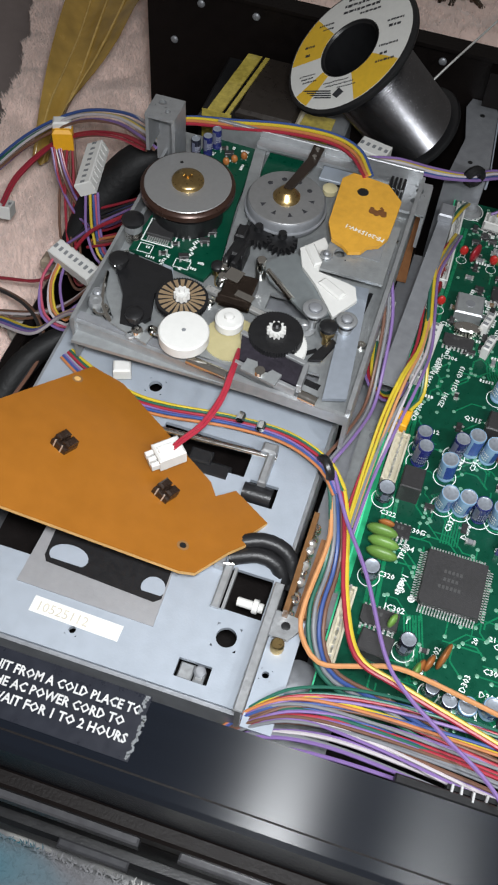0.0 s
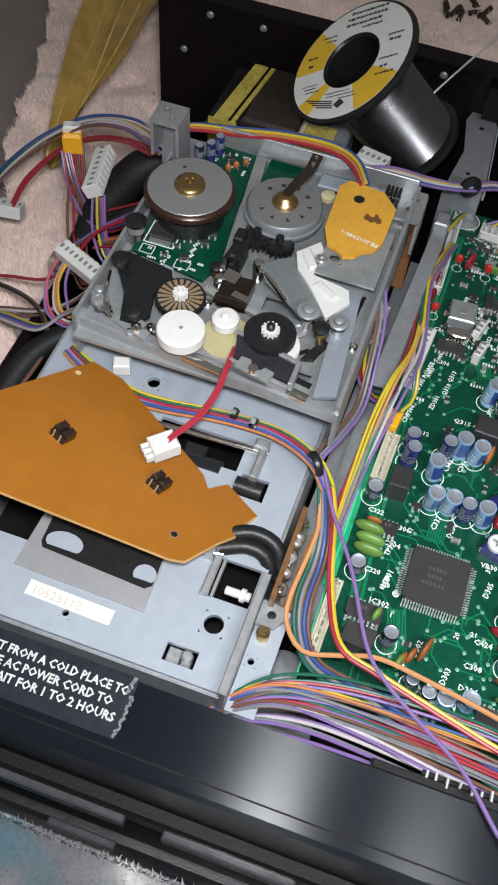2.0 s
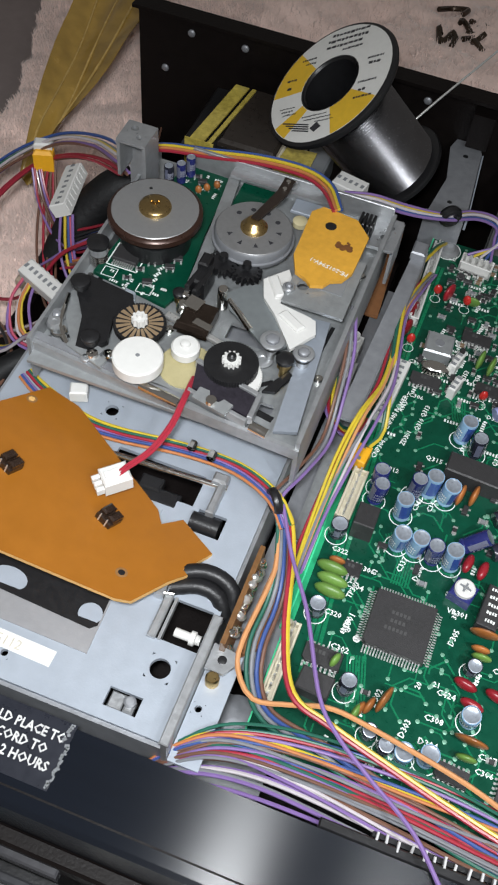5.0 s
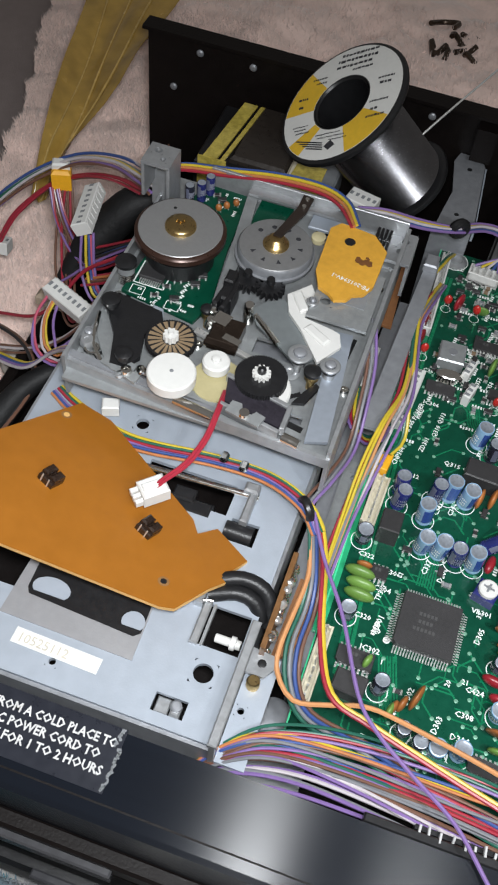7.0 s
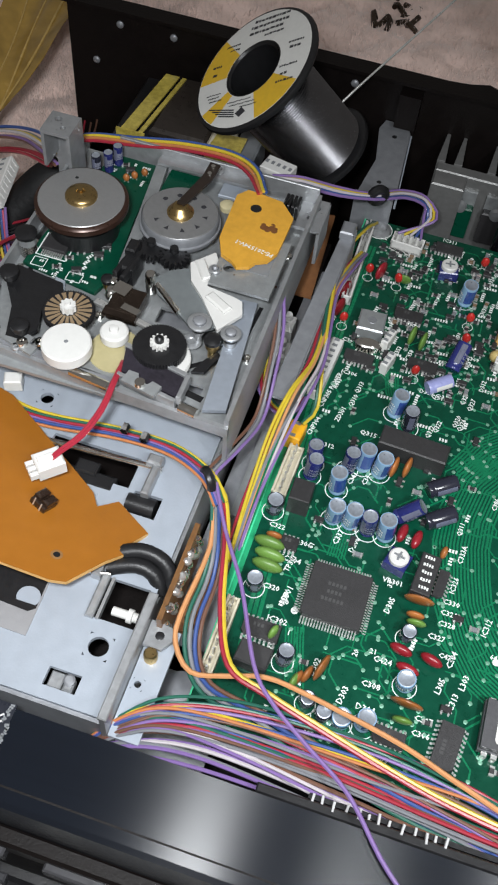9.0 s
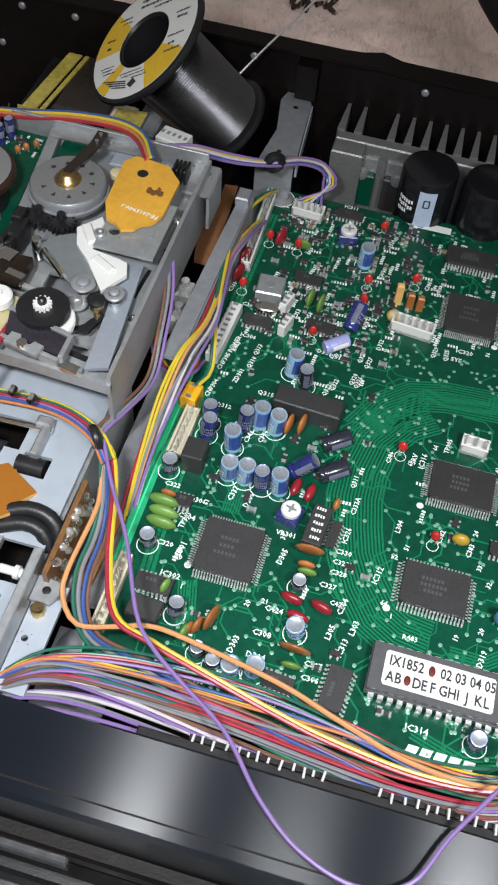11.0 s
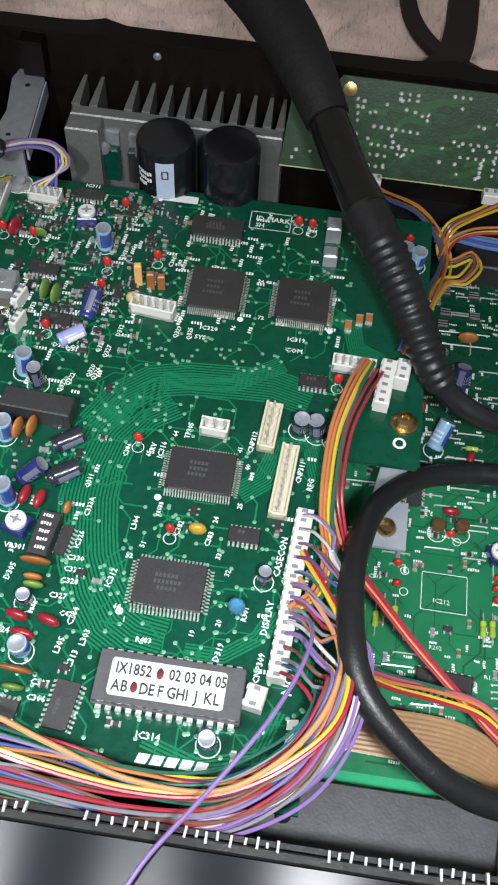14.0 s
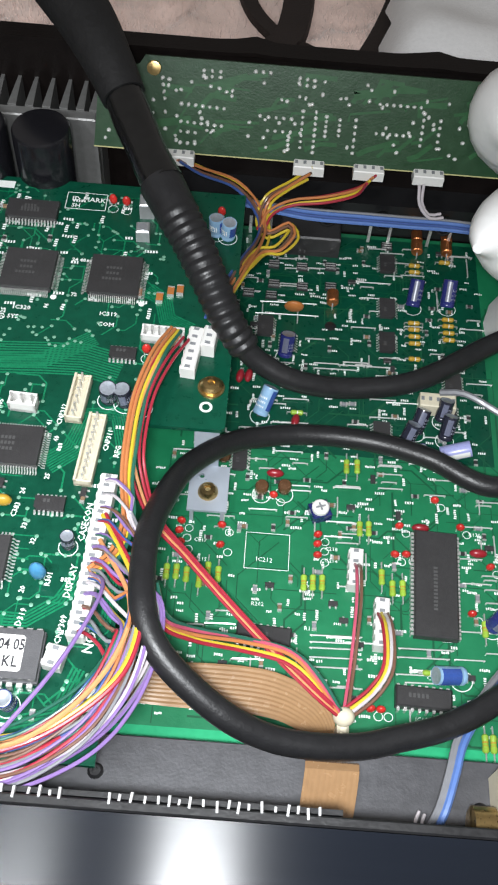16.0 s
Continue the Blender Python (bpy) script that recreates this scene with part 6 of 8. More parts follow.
# heat sink with pointed fins
hs = thing("heat_sink", "raw aluminium heat sink with tall pointed fins", "heat sink", 0, 0, 10)
part("body", Geo().box((-20, 177.5, 31), (76, 5, 62), 0.5).box((-52, 171, 31), (12, 8, 62), 0.5), ALU, hs)
fin = Geo().prism([(-1.5, 0), (1.5, 0), (0.3, 22), (-0.3, 22)], 0, 62).mesh("fin", ALU)
for x in (-57, -50.6, -38, -31.6, -25.2, -19, -12.8, -6.6, -0.4, 5.8, 11.8, 16.6):
    part("fin", fin, None, hs, "", at(x, 179.9, 0.5))
for x in (-45.6, -32):
    reg = part("power_transistor", Geo().box((x, 172.6, 44), (10, 3.4, 14), 0.5), PCB if x < -40 else CHIP, hs, "bolted power transistor")
    part("bolt", Geo().lathe([(2.6, 0), (2.2, 1.4), (0.8, 1.6)], 14, at(x, 170.8, 52, rx=90)), STEEL, reg)
    part("tab", Geo().box((x, 174.4, 52), (10, 1.2, 9)), LTGREY, reg)

for x, y, side in ((-20.6, 161, 1), (1.8, 161, 0)):
    c = thing("filter_capacitor", "large black filter capacitor" + (" with a pale stripe" if side else " with a glossy sleeve"), "capacitor", x, y, 19.6, group="large filter capacitors")
    part("can", Geo().lathe([(9.6, 0), (10.2, 1), (10.2, 58.2), (9.6, 59.2), (8.8, 59.3)], 36), mat("glossy_black_sleeve", (0.008, 0.008, 0.01), 0.18, 0, 0.2, 60, spec=0.6), c)
    part("can_top", Geo().lathe([(8.9, 58.9), (8.6, 58.5), (0.1, 58.6)], 36, closed=False), CHIP, c, "black vented top")
    if side:
        s, d = Geo(), Geo()
        for j in range(7):
            a = -1.75 + 0.62 * j / 6
            s.v += [(10.27 * math.cos(a), 10.27 * math.sin(a), 34), (10.27 * math.cos(a), 10.27 * math.sin(a), 56)]
        s.f = [(2 * j, 2 * j + 2, 2 * j + 3, 2 * j + 1) for j in range(6)]
        part("stripe", s, mat("pale_blue_stripe", (0.45, 0.53, 0.68), 0.35), c, "pale blue stripe")
        for zz in (39, 51):
            m = at(10.33 * math.cos(-1.44), 10.33 * math.sin(-1.44), zz, math.degrees(-1.44) + 90)
            for k in range(2):
                d.box((-1.0 + 2 * k, 0, 0), (0.5, 0.05, 3), m=m).box((0, 0, -1.5 + 3 * k), (2.2, 0.05, 0.5), m=m)
        part("minus_mark", d, INK, c)
        b = Geo()
        rng = random.Random(3)
        for i in range(16):
            a = -2.5 + 0.11 * (i % 6)
            m = at(10.28 * math.cos(a), 10.28 * math.sin(a), 50 - 2.4 * (i // 6) - rng.uniform(0, 0.6), math.degrees(a) + 90)
            b.box((0, 0, 0), (0.8, 0.04, 1.5), m=m)
        part("print", b, SILK, c, "small white print")

# ---- lower circuit board ----
ZR = 18.0
low = solid("lower_circuit_board", Geo().prism([(10, -29), (212, -29), (212, 184), (10, 184)], ZR - 1.6, ZR), PCB_R, "green lower circuit board with many small parts", "circuit board")
for x, y in ((30, -20), (200, -20), (30, 150), (200, 150)):
    part("standoff", Geo().cyl((x, y, 9.9), 3, 6.4, 10), STEEL, low)
tr, silk = Geo(), Geo()
rng = random.Random(21)
zs = ZR + 0.09
part("front_band", Geo().box((111, -25.6, ZR + 0.03), (200, 5.6, 0.06)), mat("bright_green_mask", (0.02, 0.34, 0.15), 0.35, 0, 0.15, 60), low, "bright green front band")
# dark gaps between the copper areas: runs with square and slanted turns
for i in range(190):
    x, y = rng.uniform(54, 166), rng.uniform(-20, 178)
    a = rng.choice((0, 0, 90, 90, 180, 270))
    pts = [(x, y)]
    for k in range(rng.randint(2, 5)):
        n = rng.uniform(3, 15)
        x, y = min(max(x + n * math.cos(radians(a)), 52), 170), min(max(y + n * math.sin(radians(a)), -22), 182)
        if (Vector((x, y)) - Vector(pts[-1])).length > 0.6:
            pts.append((x, y))
        a += rng.choice((-45, 45, 0, 45))
    if len(pts) > 1:
        strip(tr, pts, rng.choice((0.3, 0.35, 0.4, 0.7)), ZR + 0.05 + 0.0001 * i)
part("trace_layer", tr, mat("bare_dark_mask", (0.004, 0.075, 0.032), 0.42, 0, 0.15, 80), low, "dark gaps between masked copper areas")
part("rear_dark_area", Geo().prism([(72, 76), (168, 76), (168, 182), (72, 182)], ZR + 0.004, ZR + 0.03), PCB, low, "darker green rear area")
frame_lines(silk, 90.2, 36.7, zs, 14.4, 13, 0.2)
letters(silk, "IC212", 1.6, at(86.6, 33, zs, -3))
for text, x, y in (("C217", 66, 38.4), ("C215", 66.6, 31.4), ("C218", 109, 38.6), ("C216", 109, 34.4), ("R202", 86, 17.4), ("R114", 103, 10.4), ("R115", 94, 7.4), ("C101", 141, -2.6), ("IC101", 137, -15.6), ("Q101", 117, 55.6), ("Q107", 157, 41), ("R130", 157, 48)):
    letters(silk, text, 1.4, at(x, y, zs))
for i in range(620):
    x, y = rng.uniform(52, 168), rng.uniform(-20, 178)
    if 80 < x < 100 and 27 < y < 46:
        continue
    bars(silk, x, y, zs, rng.choice((0, 0, 90)), rng.randint(3, 5), rng, rng.uniform(0.62, 0.85))

def dip_chip(parent, x, y, w, n, rz=0, d=6.4, label=""):
    def make():
        p = Geo()
        for i in range(n):
            for s in (-1, 1):
                u = (i - (n - 1) / 2) * (w - 2) / (n - 1)
                p.box((u, s * (d / 2 + 0.4), 2.2), (0.9, 0.9, 0.3)).box((u, s * (d / 2 + 0.8), 1.1), (0.6, 0.3, 2.2))
        m = Geo()
        for k in range(int(w / 3)):
            m.box((-w / 4 + k * 1.3, 0.3, 4.02), (0.8, 1.3, 0.03))
        return Geo().box((0, 0, 2.4), (w, d, 3.2), 0.5).mesh("dip", CHIP), p.mesh("legs", TIN), m.mesh("mark", CHIPMARK)
    a, b, c = once(("dip", w, n, d), make)
    ob = part("dip_chip", a, None, parent, label, at(x, y, ZR, rz))
    part("leg_frame", b, None, ob)
    part("marking", c, None, ob)

dip_chip(low, 144.6, 28.4, 37, 26, 88, 14, "large black dual-row chip")
dip_chip(low, 139.2, -9.4, 17, 8, -2)
dip_chip(low, 90.4, 6.4, 17, 8, -3)
for x, y, rz, d in ((131.7, 168, 90, 6), (131.3, 144.5, 90, 6), (131, 127.6, 90, 6), (93.6, 124, 90, 5), (84.7, 131, 90, 6), (79, 71, 90, 5), (128.3, 86, 90, 6), (155, 110, 90, 6), (153, 96, 90, 5)):
    flat_pack(low, x, y, ZR, 9.6, d, 7, 0, 1.27, 1.8, 1.2, rz, marks=1)
for x, y in ((86.5, 163.4), (97.7, 163.1), (109, 164.3), (86.9, 153), (98.1, 152.6), (109.2, 153.8), (77.3, 147.5), (86.2, 147), (131.7, 178)):
    part("chip_array", once("array", lambda: multi("array", [(Geo().box((0, 0, 0.7), (4.4, 3.6, 1.4), 0.2), CHIP), (Geo().box((0, 1.2, 1.42), (3.8, 0.5, 0.04)).box((0, 0, 1.42), (3.8, 0.5, 0.04)).box((0, -1.2, 1.42), (3.8, 0.5, 0.04)), TIN)])), None, low, "", at(x, y, ZR))
part("heat_block", Geo().box((0, 0, 5), (24, 12, 10), 0.6), CHIP, low, "", at(100, 176, ZR))
for x, y in ((61.5, 45), (61.1, 41.4), (61.9, 37.3), (74.8, 44.5), (74.8, 37.2), (106.5, 43.7), (106.4, 40.2), (106.5, 36.2), (91.2, 57.4), (145.7, 60.1), (133.4, 49.2), (153.8, 50.4), (131.7, 38.6), (135.4, 38.9), (162.8, 36.6), (155.8, 19.8), (126.4, -13), (123.4, -13)):
    dip_drop(low, x, y - 0.6, ZR, REDE, (1.5, 1.1, 1.7), 1.2, rng.uniform(-20, 20))
    ring(silk, x + 2.6, y - 2.0, zs, 1.2, 0.22)
for x, y, rz in ((91.4, 65.7, 0), (140.6, 48.8, 0), (159.4, 41, 0), (76.7, 106, 80), (79.8, 106.5, 80), (97.5, 88, 80)):
    part("film_capacitor", once(("film2", 1), lambda: Geo().ball((0, 0, 1.7), (3.0, 1.5, 1.7), 12, 6).mesh("film", REDF)), None, low, "", at(x, y, ZR, rz))
disc(low, 95, 140, ZR, CERAM, 3.8, 3.2, 0)
BROWNCAN = mat("brown_metal_can", (0.16, 0.08, 0.04), 0.25, 0.4, 0.2, 150, coat=0.3)
for x, y in ((87.1, 59.2), (94.8, 60), (73.6, 71)):
    part("round_can", once("browncan", lambda: Geo().lathe([(2.1, 0.6), (2.3, 1), (2.3, 4), (1.9, 4.6), (0.6, 4.8)], 18).mesh("can", BROWNCAN)), None, low, "brown metal can", at(x, y, ZR))
    ring(silk, x, y - 1.6, zs, 2.9, 0.3)
for x, y, r, h, c, rx, ry in ((84.8, 90.6, 2.9, 12, BLUES, -40, 25), (136.2, 82, 2.7, 10, BLKS, -30, 20), (140.4, 88, 2.7, 10, BLKS, -40, 20), (150.8, 86, 2.7, 10, BLKS, -35, 10), (139.2, 79, 2.4, 8, DKBLUE, 20, 20), (148.6, 78, 2.9, 12, LILAC, -8, 72), (151.6, -1.4, 2.9, 11, BLUES, 10, -70), (92.7, 118, 2.9, 10, DKBLUE, -25, 4), (141.3, 147, 2.9, 12, DKBLUE, -45, 8), (154.7, 148, 2.9, 12, DKBLUE, -45, 4), (162.2, 16, 2.8, 10, DKBLUE, -10, 20), (150, 94, 2.7, 9, BLKS, -30, 8)):
    ecap(low, x, y, ZR + (2.4 if max(abs(rx), abs(ry)) > 60 else 0.6), r, h, c, rx=rx, ry=ry)
    ring(silk, x, y - 0.6, zs, r + 0.4)
trimmer(low, 106.9, 52, ZR, 20)
for x, y in ((58.4, 26.3), (61.5, 26.5), (64.8, 25.8), (69, 24.2), (71.5, 28), (74.9, 26.7), (102.4, 26), (105.3, 26.3), (108.3, 26.5), (115.9, 70.9), (119.6, 71.2), (120.4, 47), (123.4, 47.3), (127.5, 30.1), (130.9, 26.4), (134.2, 26.7), (159.9, 14.8), (157.3, -21), (159.7, -21), (162, -21.4)):
    axial(low, x, y, ZR, GREENR, 5.6, 1.05, 90, 10, "resistor", bands=YELLOWC)
for x, y in ((141.4, 128), (154.6, 131), (141.4, 131.4), (154.6, 134.4), (141.4, 134.8), (154.6, 137.8), (141.4, 138), (154.6, 141), (141.1, 120.5), (142.6, 168), (154.8, 171), (142.5, 164.6), (141.8, -0.8), (98, 92)):
    axial(low, x, y, ZR, GREENR if y < 120 else YELLOWC, 4.6, 0.95, 0, 7, "resistor", bands=PAPER)
for x, y in ((143.8, 183), (143.6, 177), (155.9, 183.4), (155.6, 177.6), (109.9, 146.5)):
    part("coil", once("coil2", lambda: multi("coil", [(Geo().lathe([(1.9, -3), (2.3, -2.6), (2.3, 2.6), (1.9, 3)], 16, at(0, 0, 2.6, rx=90)), COPPER), (Geo().tube([(0, -3, 2.6), (0, -4, 1.8), (0, -4, 0)], 0.3, 5, 2).tube([(0, 3, 2.6), (0, 4, 1.8), (0, 4, 0)], 0.3, 5, 2), TIN)])), None, low, "copper coil", at(x, y, ZR))
LINK = mat("dull_tinned_wire", (0.7, 0.7, 0.68), 0.3, 0.5, 0.1, 300)
links = [(137.7, 100, 14), (131, 72.5, 8), (131, 69.3, 8), (131, 63.6, 8), (116.4, 63.2, 8), (117, 49, 8), (118, 45, 7), (125.4, 157.3, 14), (128, 149.3, 13), (93, 143.6, 20), (92.6, 137.6, 22), (122, 116, 6), (150.4, 68.5, 8)]
links += [(113, y, 15) for y in (4.8, 1.8, -1.3, 6.7, 8.9, -7.5)] + [(141, 6.8, 16), (140, 3.9, 15), (138.4, -1.6, 13), (140.6, -4, 12), (163, 28.6, 4), (163, 24, 4), (163, 32, 4)]
for i in range(150):
    x, y = rng.uniform(60, 166), rng.uniform(56, 178) if i % 3 else rng.uniform(-16, 56)
    if not ((134 < x < 154 and 6 < y < 50) or (78 < x < 102 and 26 < y < 47)):
        links.append((x, y, rng.choice((5, 7, 9))))
for i, (x, y, n) in enumerate(links):
    part("link_wire", once(("link", n), lambda: Geo().tube([(-n / 2, 0, 0), (-n / 2, 0, 0.7), (-n / 2 + 0.5, 0, 0.9), (n / 2 - 0.5, 0, 0.9), (n / 2, 0, 0.7), (n / 2, 0, 0)], 0.27, 5, 2).mesh("link", LINK)), None, low, "", at(x, y, ZR, 90 if i > 40 and i % 6 == 0 else 1.5))
for i in range(150):
    x, y = rng.uniform(56, 166), rng.uniform(-18, 180)
    if (80 < x < 100 and 28 < y < 44) or (134 < x < 153 and 6 < y < 48):
        continue
    smd(low, x, y, ZR + 0.03, rng.choice("rrctw"), rng.choice((0, 90)))
plug(low, 118.6, 31, ZR, 13, 4, 88, NYLON, 6, 4.4)
plug(low, 126.8, 13, ZR, 16, 5, 88, NYLON, 6, 4.4)
plug(low, 148, 99, ZR, 13, 5, -2, IVORY, 6, 6)
part("dark_hole", Geo().lathe([(2.2, 0), (2.1, 0.05)], 18, at(109.5, 134.2, ZR + 0.03)), BLACK, low)
part("silkscreen", silk, SILK, low, "white printed legend")
foot = thing("corner_support", "pale steel foot that holds the main board's corner", "bracket", 69, 54, ZR)
part("foot_plate", slab(-6, 7, -9, 8, 8, 9.2, (), [(-2, 4, 0.9)]), PLATE, foot)
part("foot_post", Geo().box((-1, 8.6, 24), (8, 1.4, 32.6)).box((-4.5, -4, 4), (1.2, 8, 8)).box((5.5, -4, 4), (1.2, 8, 8)), PLATE, foot)
part("foot_arm", Geo().box((-4, 18, 39.4), (14, 20, 1.0)), PLATE, foot)
part("screw", Geo().lathe([(3.4, 0), (3.2, 1), (2.4, 2.2), (1.1, 2.4), (0.9, 1.8)], 18, at(0.4, -2, 9.2)), BRASS, foot)

# leaning connector board at the back
vb = thing("jack_board", "olive green circuit board leaning at the rear, solder side out", "circuit board", 0, 169, 66)
lean = at(0, 0, 0, rx=64)
part("sheet", Geo().prism([(18, 0), (212, 0), (212, 32), (36, 32), (34, 29), (20, 26)], -1.6, 0, m=lean), PCB_V, vb)
part("cut_edge", Geo().prism([(18, -0.4), (212, -0.4), (212, 0.05), (18, 0.05)], -1.62, 0.03, m=lean), mat("pale_laminate_edge", (0.38, 0.36, 0.16), 0.6), vb, "pale cut edge")
rng = random.Random(31)
joint = Geo().lathe([(0.72, 0), (0.55, 0.45), (0.28, 0.9), (0.08, 1.0)], 8).mesh("solder_joint", mat("bright_solder", (0.85, 0.85, 0.83), 0.35, 0.35, 0.1, 300))
runs = [(56.2, 28.4, 3, 2.9, 0), (56.2, 26.6, 3, 2.9, 0), (42, 25, 4, 0.3, -2.3), (48.8, 16.8, 7, 2.5, -0.1), (48.8, 10.8, 7, 2.4, -0.1), (48.8, 7.4, 3, 2.6, -0.1), (48.8, 3.4, 3, 2.6, 0), (79.6, 14.6, 4, 2.7, 0), (79.6, 10, 4, 2.7, 0), (87, 8.8, 4, 0.1, -1.6)]
runs += [(91.6, 17.6, 7, 0, -2.1), (96.2, 17.6, 8, 0, -2), (100, 16.4, 5, 0, -1.7), (104.8, 15.6, 4, 0, -1.8), (110.4, 16, 6, 0, -2.3), (89.4, 28.4, 3, 2.6, -0.2), (89.4, 26.4, 3, 2.6, -0.2), (74, 29.4, 3, 2.6, 0), (118, 22, 7, 2.4, 0), (118, 12, 6, 2.4, 0), (134, 20, 6, 0, -2.2), (140, 18, 5, 0, -2.4), (150, 24, 6, 2.4, 0)]
spots = [(u + k * du, v + k * dv) for u, v, n, du, dv in runs for k in range(n)]
spots += [(rng.uniform(21, 208), rng.uniform(3, 28)) for k in range(110)]
for u, v in spots:
    if u > 36 or v < 24:
        part("solder_joint", joint, None, vb, "", lean @ at(u, v, 0, rng.uniform(0, 90)) @ Matrix.Diagonal((rng.uniform(0.8, 1.25), rng.uniform(0.8, 1.1), 1, 1)))
g = Geo()
for i in range(70):
    x, y = rng.uniform(36, 205), rng.uniform(3, 26)
    strip(g, [(x, y), (x + rng.uniform(-3, 6), y + rng.uniform(0.5, 5)), (x + rng.uniform(7, 16), y + rng.uniform(2, 6))], rng.uniform(0.6, 2), 0.03 + 0.0003 * i)
g.v = [tuple(lean @ Vector(p)) for p in g.v]
part("trace_layer", g, mat("olive_trace", (0.01, 0.075, 0.02), 0.4), vb, "masked copper traces")
part("brass_screw", Geo().lathe([(2.6, 0), (2.4, 0.8), (0.9, 1.0)], 14, lean @ at(39, 28, 0)), BRASS, vb)
for x in (48.7, 95.4, 117, 138.6, 176):
    plug(vb, x, -1, -3.2, 11, 4, 0, NYLON, 4, 5)
for x in (80, 106, 128, 152):
    jk = part("jack", Geo().lathe([(3.2, 0), (3.4, 0.5), (3.4, 5), (3.0, 5.4), (2.2, 5.4), (2.0, 4)], 24, at(x, 13, -36, rx=70)), BLACK, vb, "black round jack")
    part("jack_pin", Geo().lathe([(0.9, 0), (0.9, 6)], 10, at(x, 13, -36, rx=70)), CHROME, jk)
    part("jack_lug", Geo().box((x - 4, 11, -43), (1.2, 0.5, 9)).box((x + 4, 11, -43), (1.2, 0.5, 9)), TIN, jk)
part("jack_mount", Geo().box((122, 21.5, -40), (150, 11, 16)), BLACK, vb)

# front corner socket
sk = thing("front_socket", "gold and ivory socket at the front edge", "socket", 160, -47, 35)
part("block", Geo().box((0, 4, 6), (14, 16, 12), 0.8), IVORY, sk)
part("collar", Geo().lathe([(5, 0), (5, 6), (4, 6.6)], 20, at(-8, -2, 6, ry=-90)), BRASS, sk, "brass collar")
part("lug", Geo().box((-10, 2, 3), (7, 2, 1), 0.2).box((-10, -4, 3), (7, 2, 1), 0.2), TIN, sk)
solid("white_header", Geo().box((84, -53.6, 40), (13, 3.4, 5), 0.6).box((84, -53.6, 37), (12, 2, 5)), NYLON, "white plastic header at the front edge", "connector")

# ---- behind the mechanism ----
tf = thing("transformer", "black wrapped transformer with yellow tape", "transformer", -157, 168, 10)
part("core", Geo().box((0, 0, 31), (36, 36, 62), 1.0), BLACK, tf)
part("winding", Geo().box((6, 2, 63.4), (22, 34, 3), 1.2), mat("dark_wrap", (0.03, 0.024, 0.02), 0.3, 0, 0.3, 60, 0.3, 300), tf)
for x, w in ((-11.4, 5.4), (-6.6, 1.6)):
    part("tape", Geo().prism([(x - w / 2, -19), (x + w / 2, -19), (x + w / 2 + 4, 17), (x - w / 2 + 4, 17)], 65, 65.6), TAPEY, tf, "yellow tape strip")
part("tape_edge", Geo().prism([(-16, -19.6), (-5, -19.6), (-5, -19), (-16, -19)], 30, 65.4), TAPEY, tf)
part("tape", Geo().prism([(19, -22), (31, -20), (31, -9), (20, -10)], 66, 66.6).prism([(19, -22.6), (31, -20.6), (31, -20), (19, -22)], 52, 66.4), TAPEY, tf, "yellow tape end")
part("cream_block", Geo().box((22, -12, 56), (9, 12, 20), 1.0), IVORY, tf, "cream insulation block")
part("grey_block", Geo().box((31, -8, 54), (9, 18, 18), 0.8), GREYP, tf)
solid("dark_housing", Geo().box((-114, 158, 36), (44, 52, 52), 1.5), BLACKDULL, "black power supply housing", "housing")

# spool of solder standing askew
sp = thing("solder_spool", "spool of solder wire with a white and yellow paper label", "spool", 0, 0, 0)
c1 = Vector((-124.0, 152.0, 110.5))
ax = Vector((-0.576, -0.287, 0.765)).normalized()
sx = Vector((0, 0, 1)).cross(ax).normalized()
sy = ax.cross(sx)
S = Matrix(((sx.x, sy.x, ax.x, c1.x), (sx.y, sy.y, ax.y, c1.y), (sx.z, sy.z, ax.z, c1.z), (0, 0, 0, 1)))
R = 24.2
part("flange", Geo().lathe([(10.2, -2.2), (R, -2.2), (R + 0.3, -1.4), (R, -0.4), (R - 1, 0), (10.6, 0), (10.2, -0.6)], 56, S, closed=False), BLACK, sp)
part("flange", Geo().lathe([(10.2, -46), (R - 7, -46), (R - 6.7, -45), (R - 7, -44), (R - 8, -43.6), (10.6, -43.6)], 56, S, closed=False), BLACK, sp)
part("core_tube", Geo().lathe([(10.2, 0), (9.8, -0.5), (9.8, -45.6), (10.2, -46)], 32, S, closed=False), BLACK, sp)
prof = []
for k in range(44):
    z = -43.4 + k * 0.95
    prof += [(R - 9.6, z), (R - 9.1, z + 0.47)]
part("solder", Geo().lathe(prof, 48, S, closed=False), SOLDERW, sp, "tightly wound solder wire", sharp=80)
def sector(r0, r1, a0, a1, z, n=16):
    vs = [(r * math.cos(a0 + (a1 - a0) * k / n), r * math.sin(a0 + (a1 - a0) * k / n), z) for k in range(n + 1) for r in (r0, r1)]
    return Geo().add(vs, [(2 * k, 2 * k + 1, 2 * k + 3, 2 * k + 2) for k in range(n)], S)
lbl = part("label", sector(11, R - 1.2, 0, 2 * math.pi, 0.1, 48), PAPER, sp, "white paper label")
for a0, a1 in ((198, 246), (-10, 36), (282, 300)):
    part("label_patch", sector(11.1, R - 1.4, math.radians(a0), math.radians(a1), 0.16), mat("yellow_label_ink", (0.72, 0.45, 0.03), 0.5), lbl, "yellow printed patch")
g = Geo()
rng = random.Random(17)
turn = S @ at(0, 0, 0.22, 62)
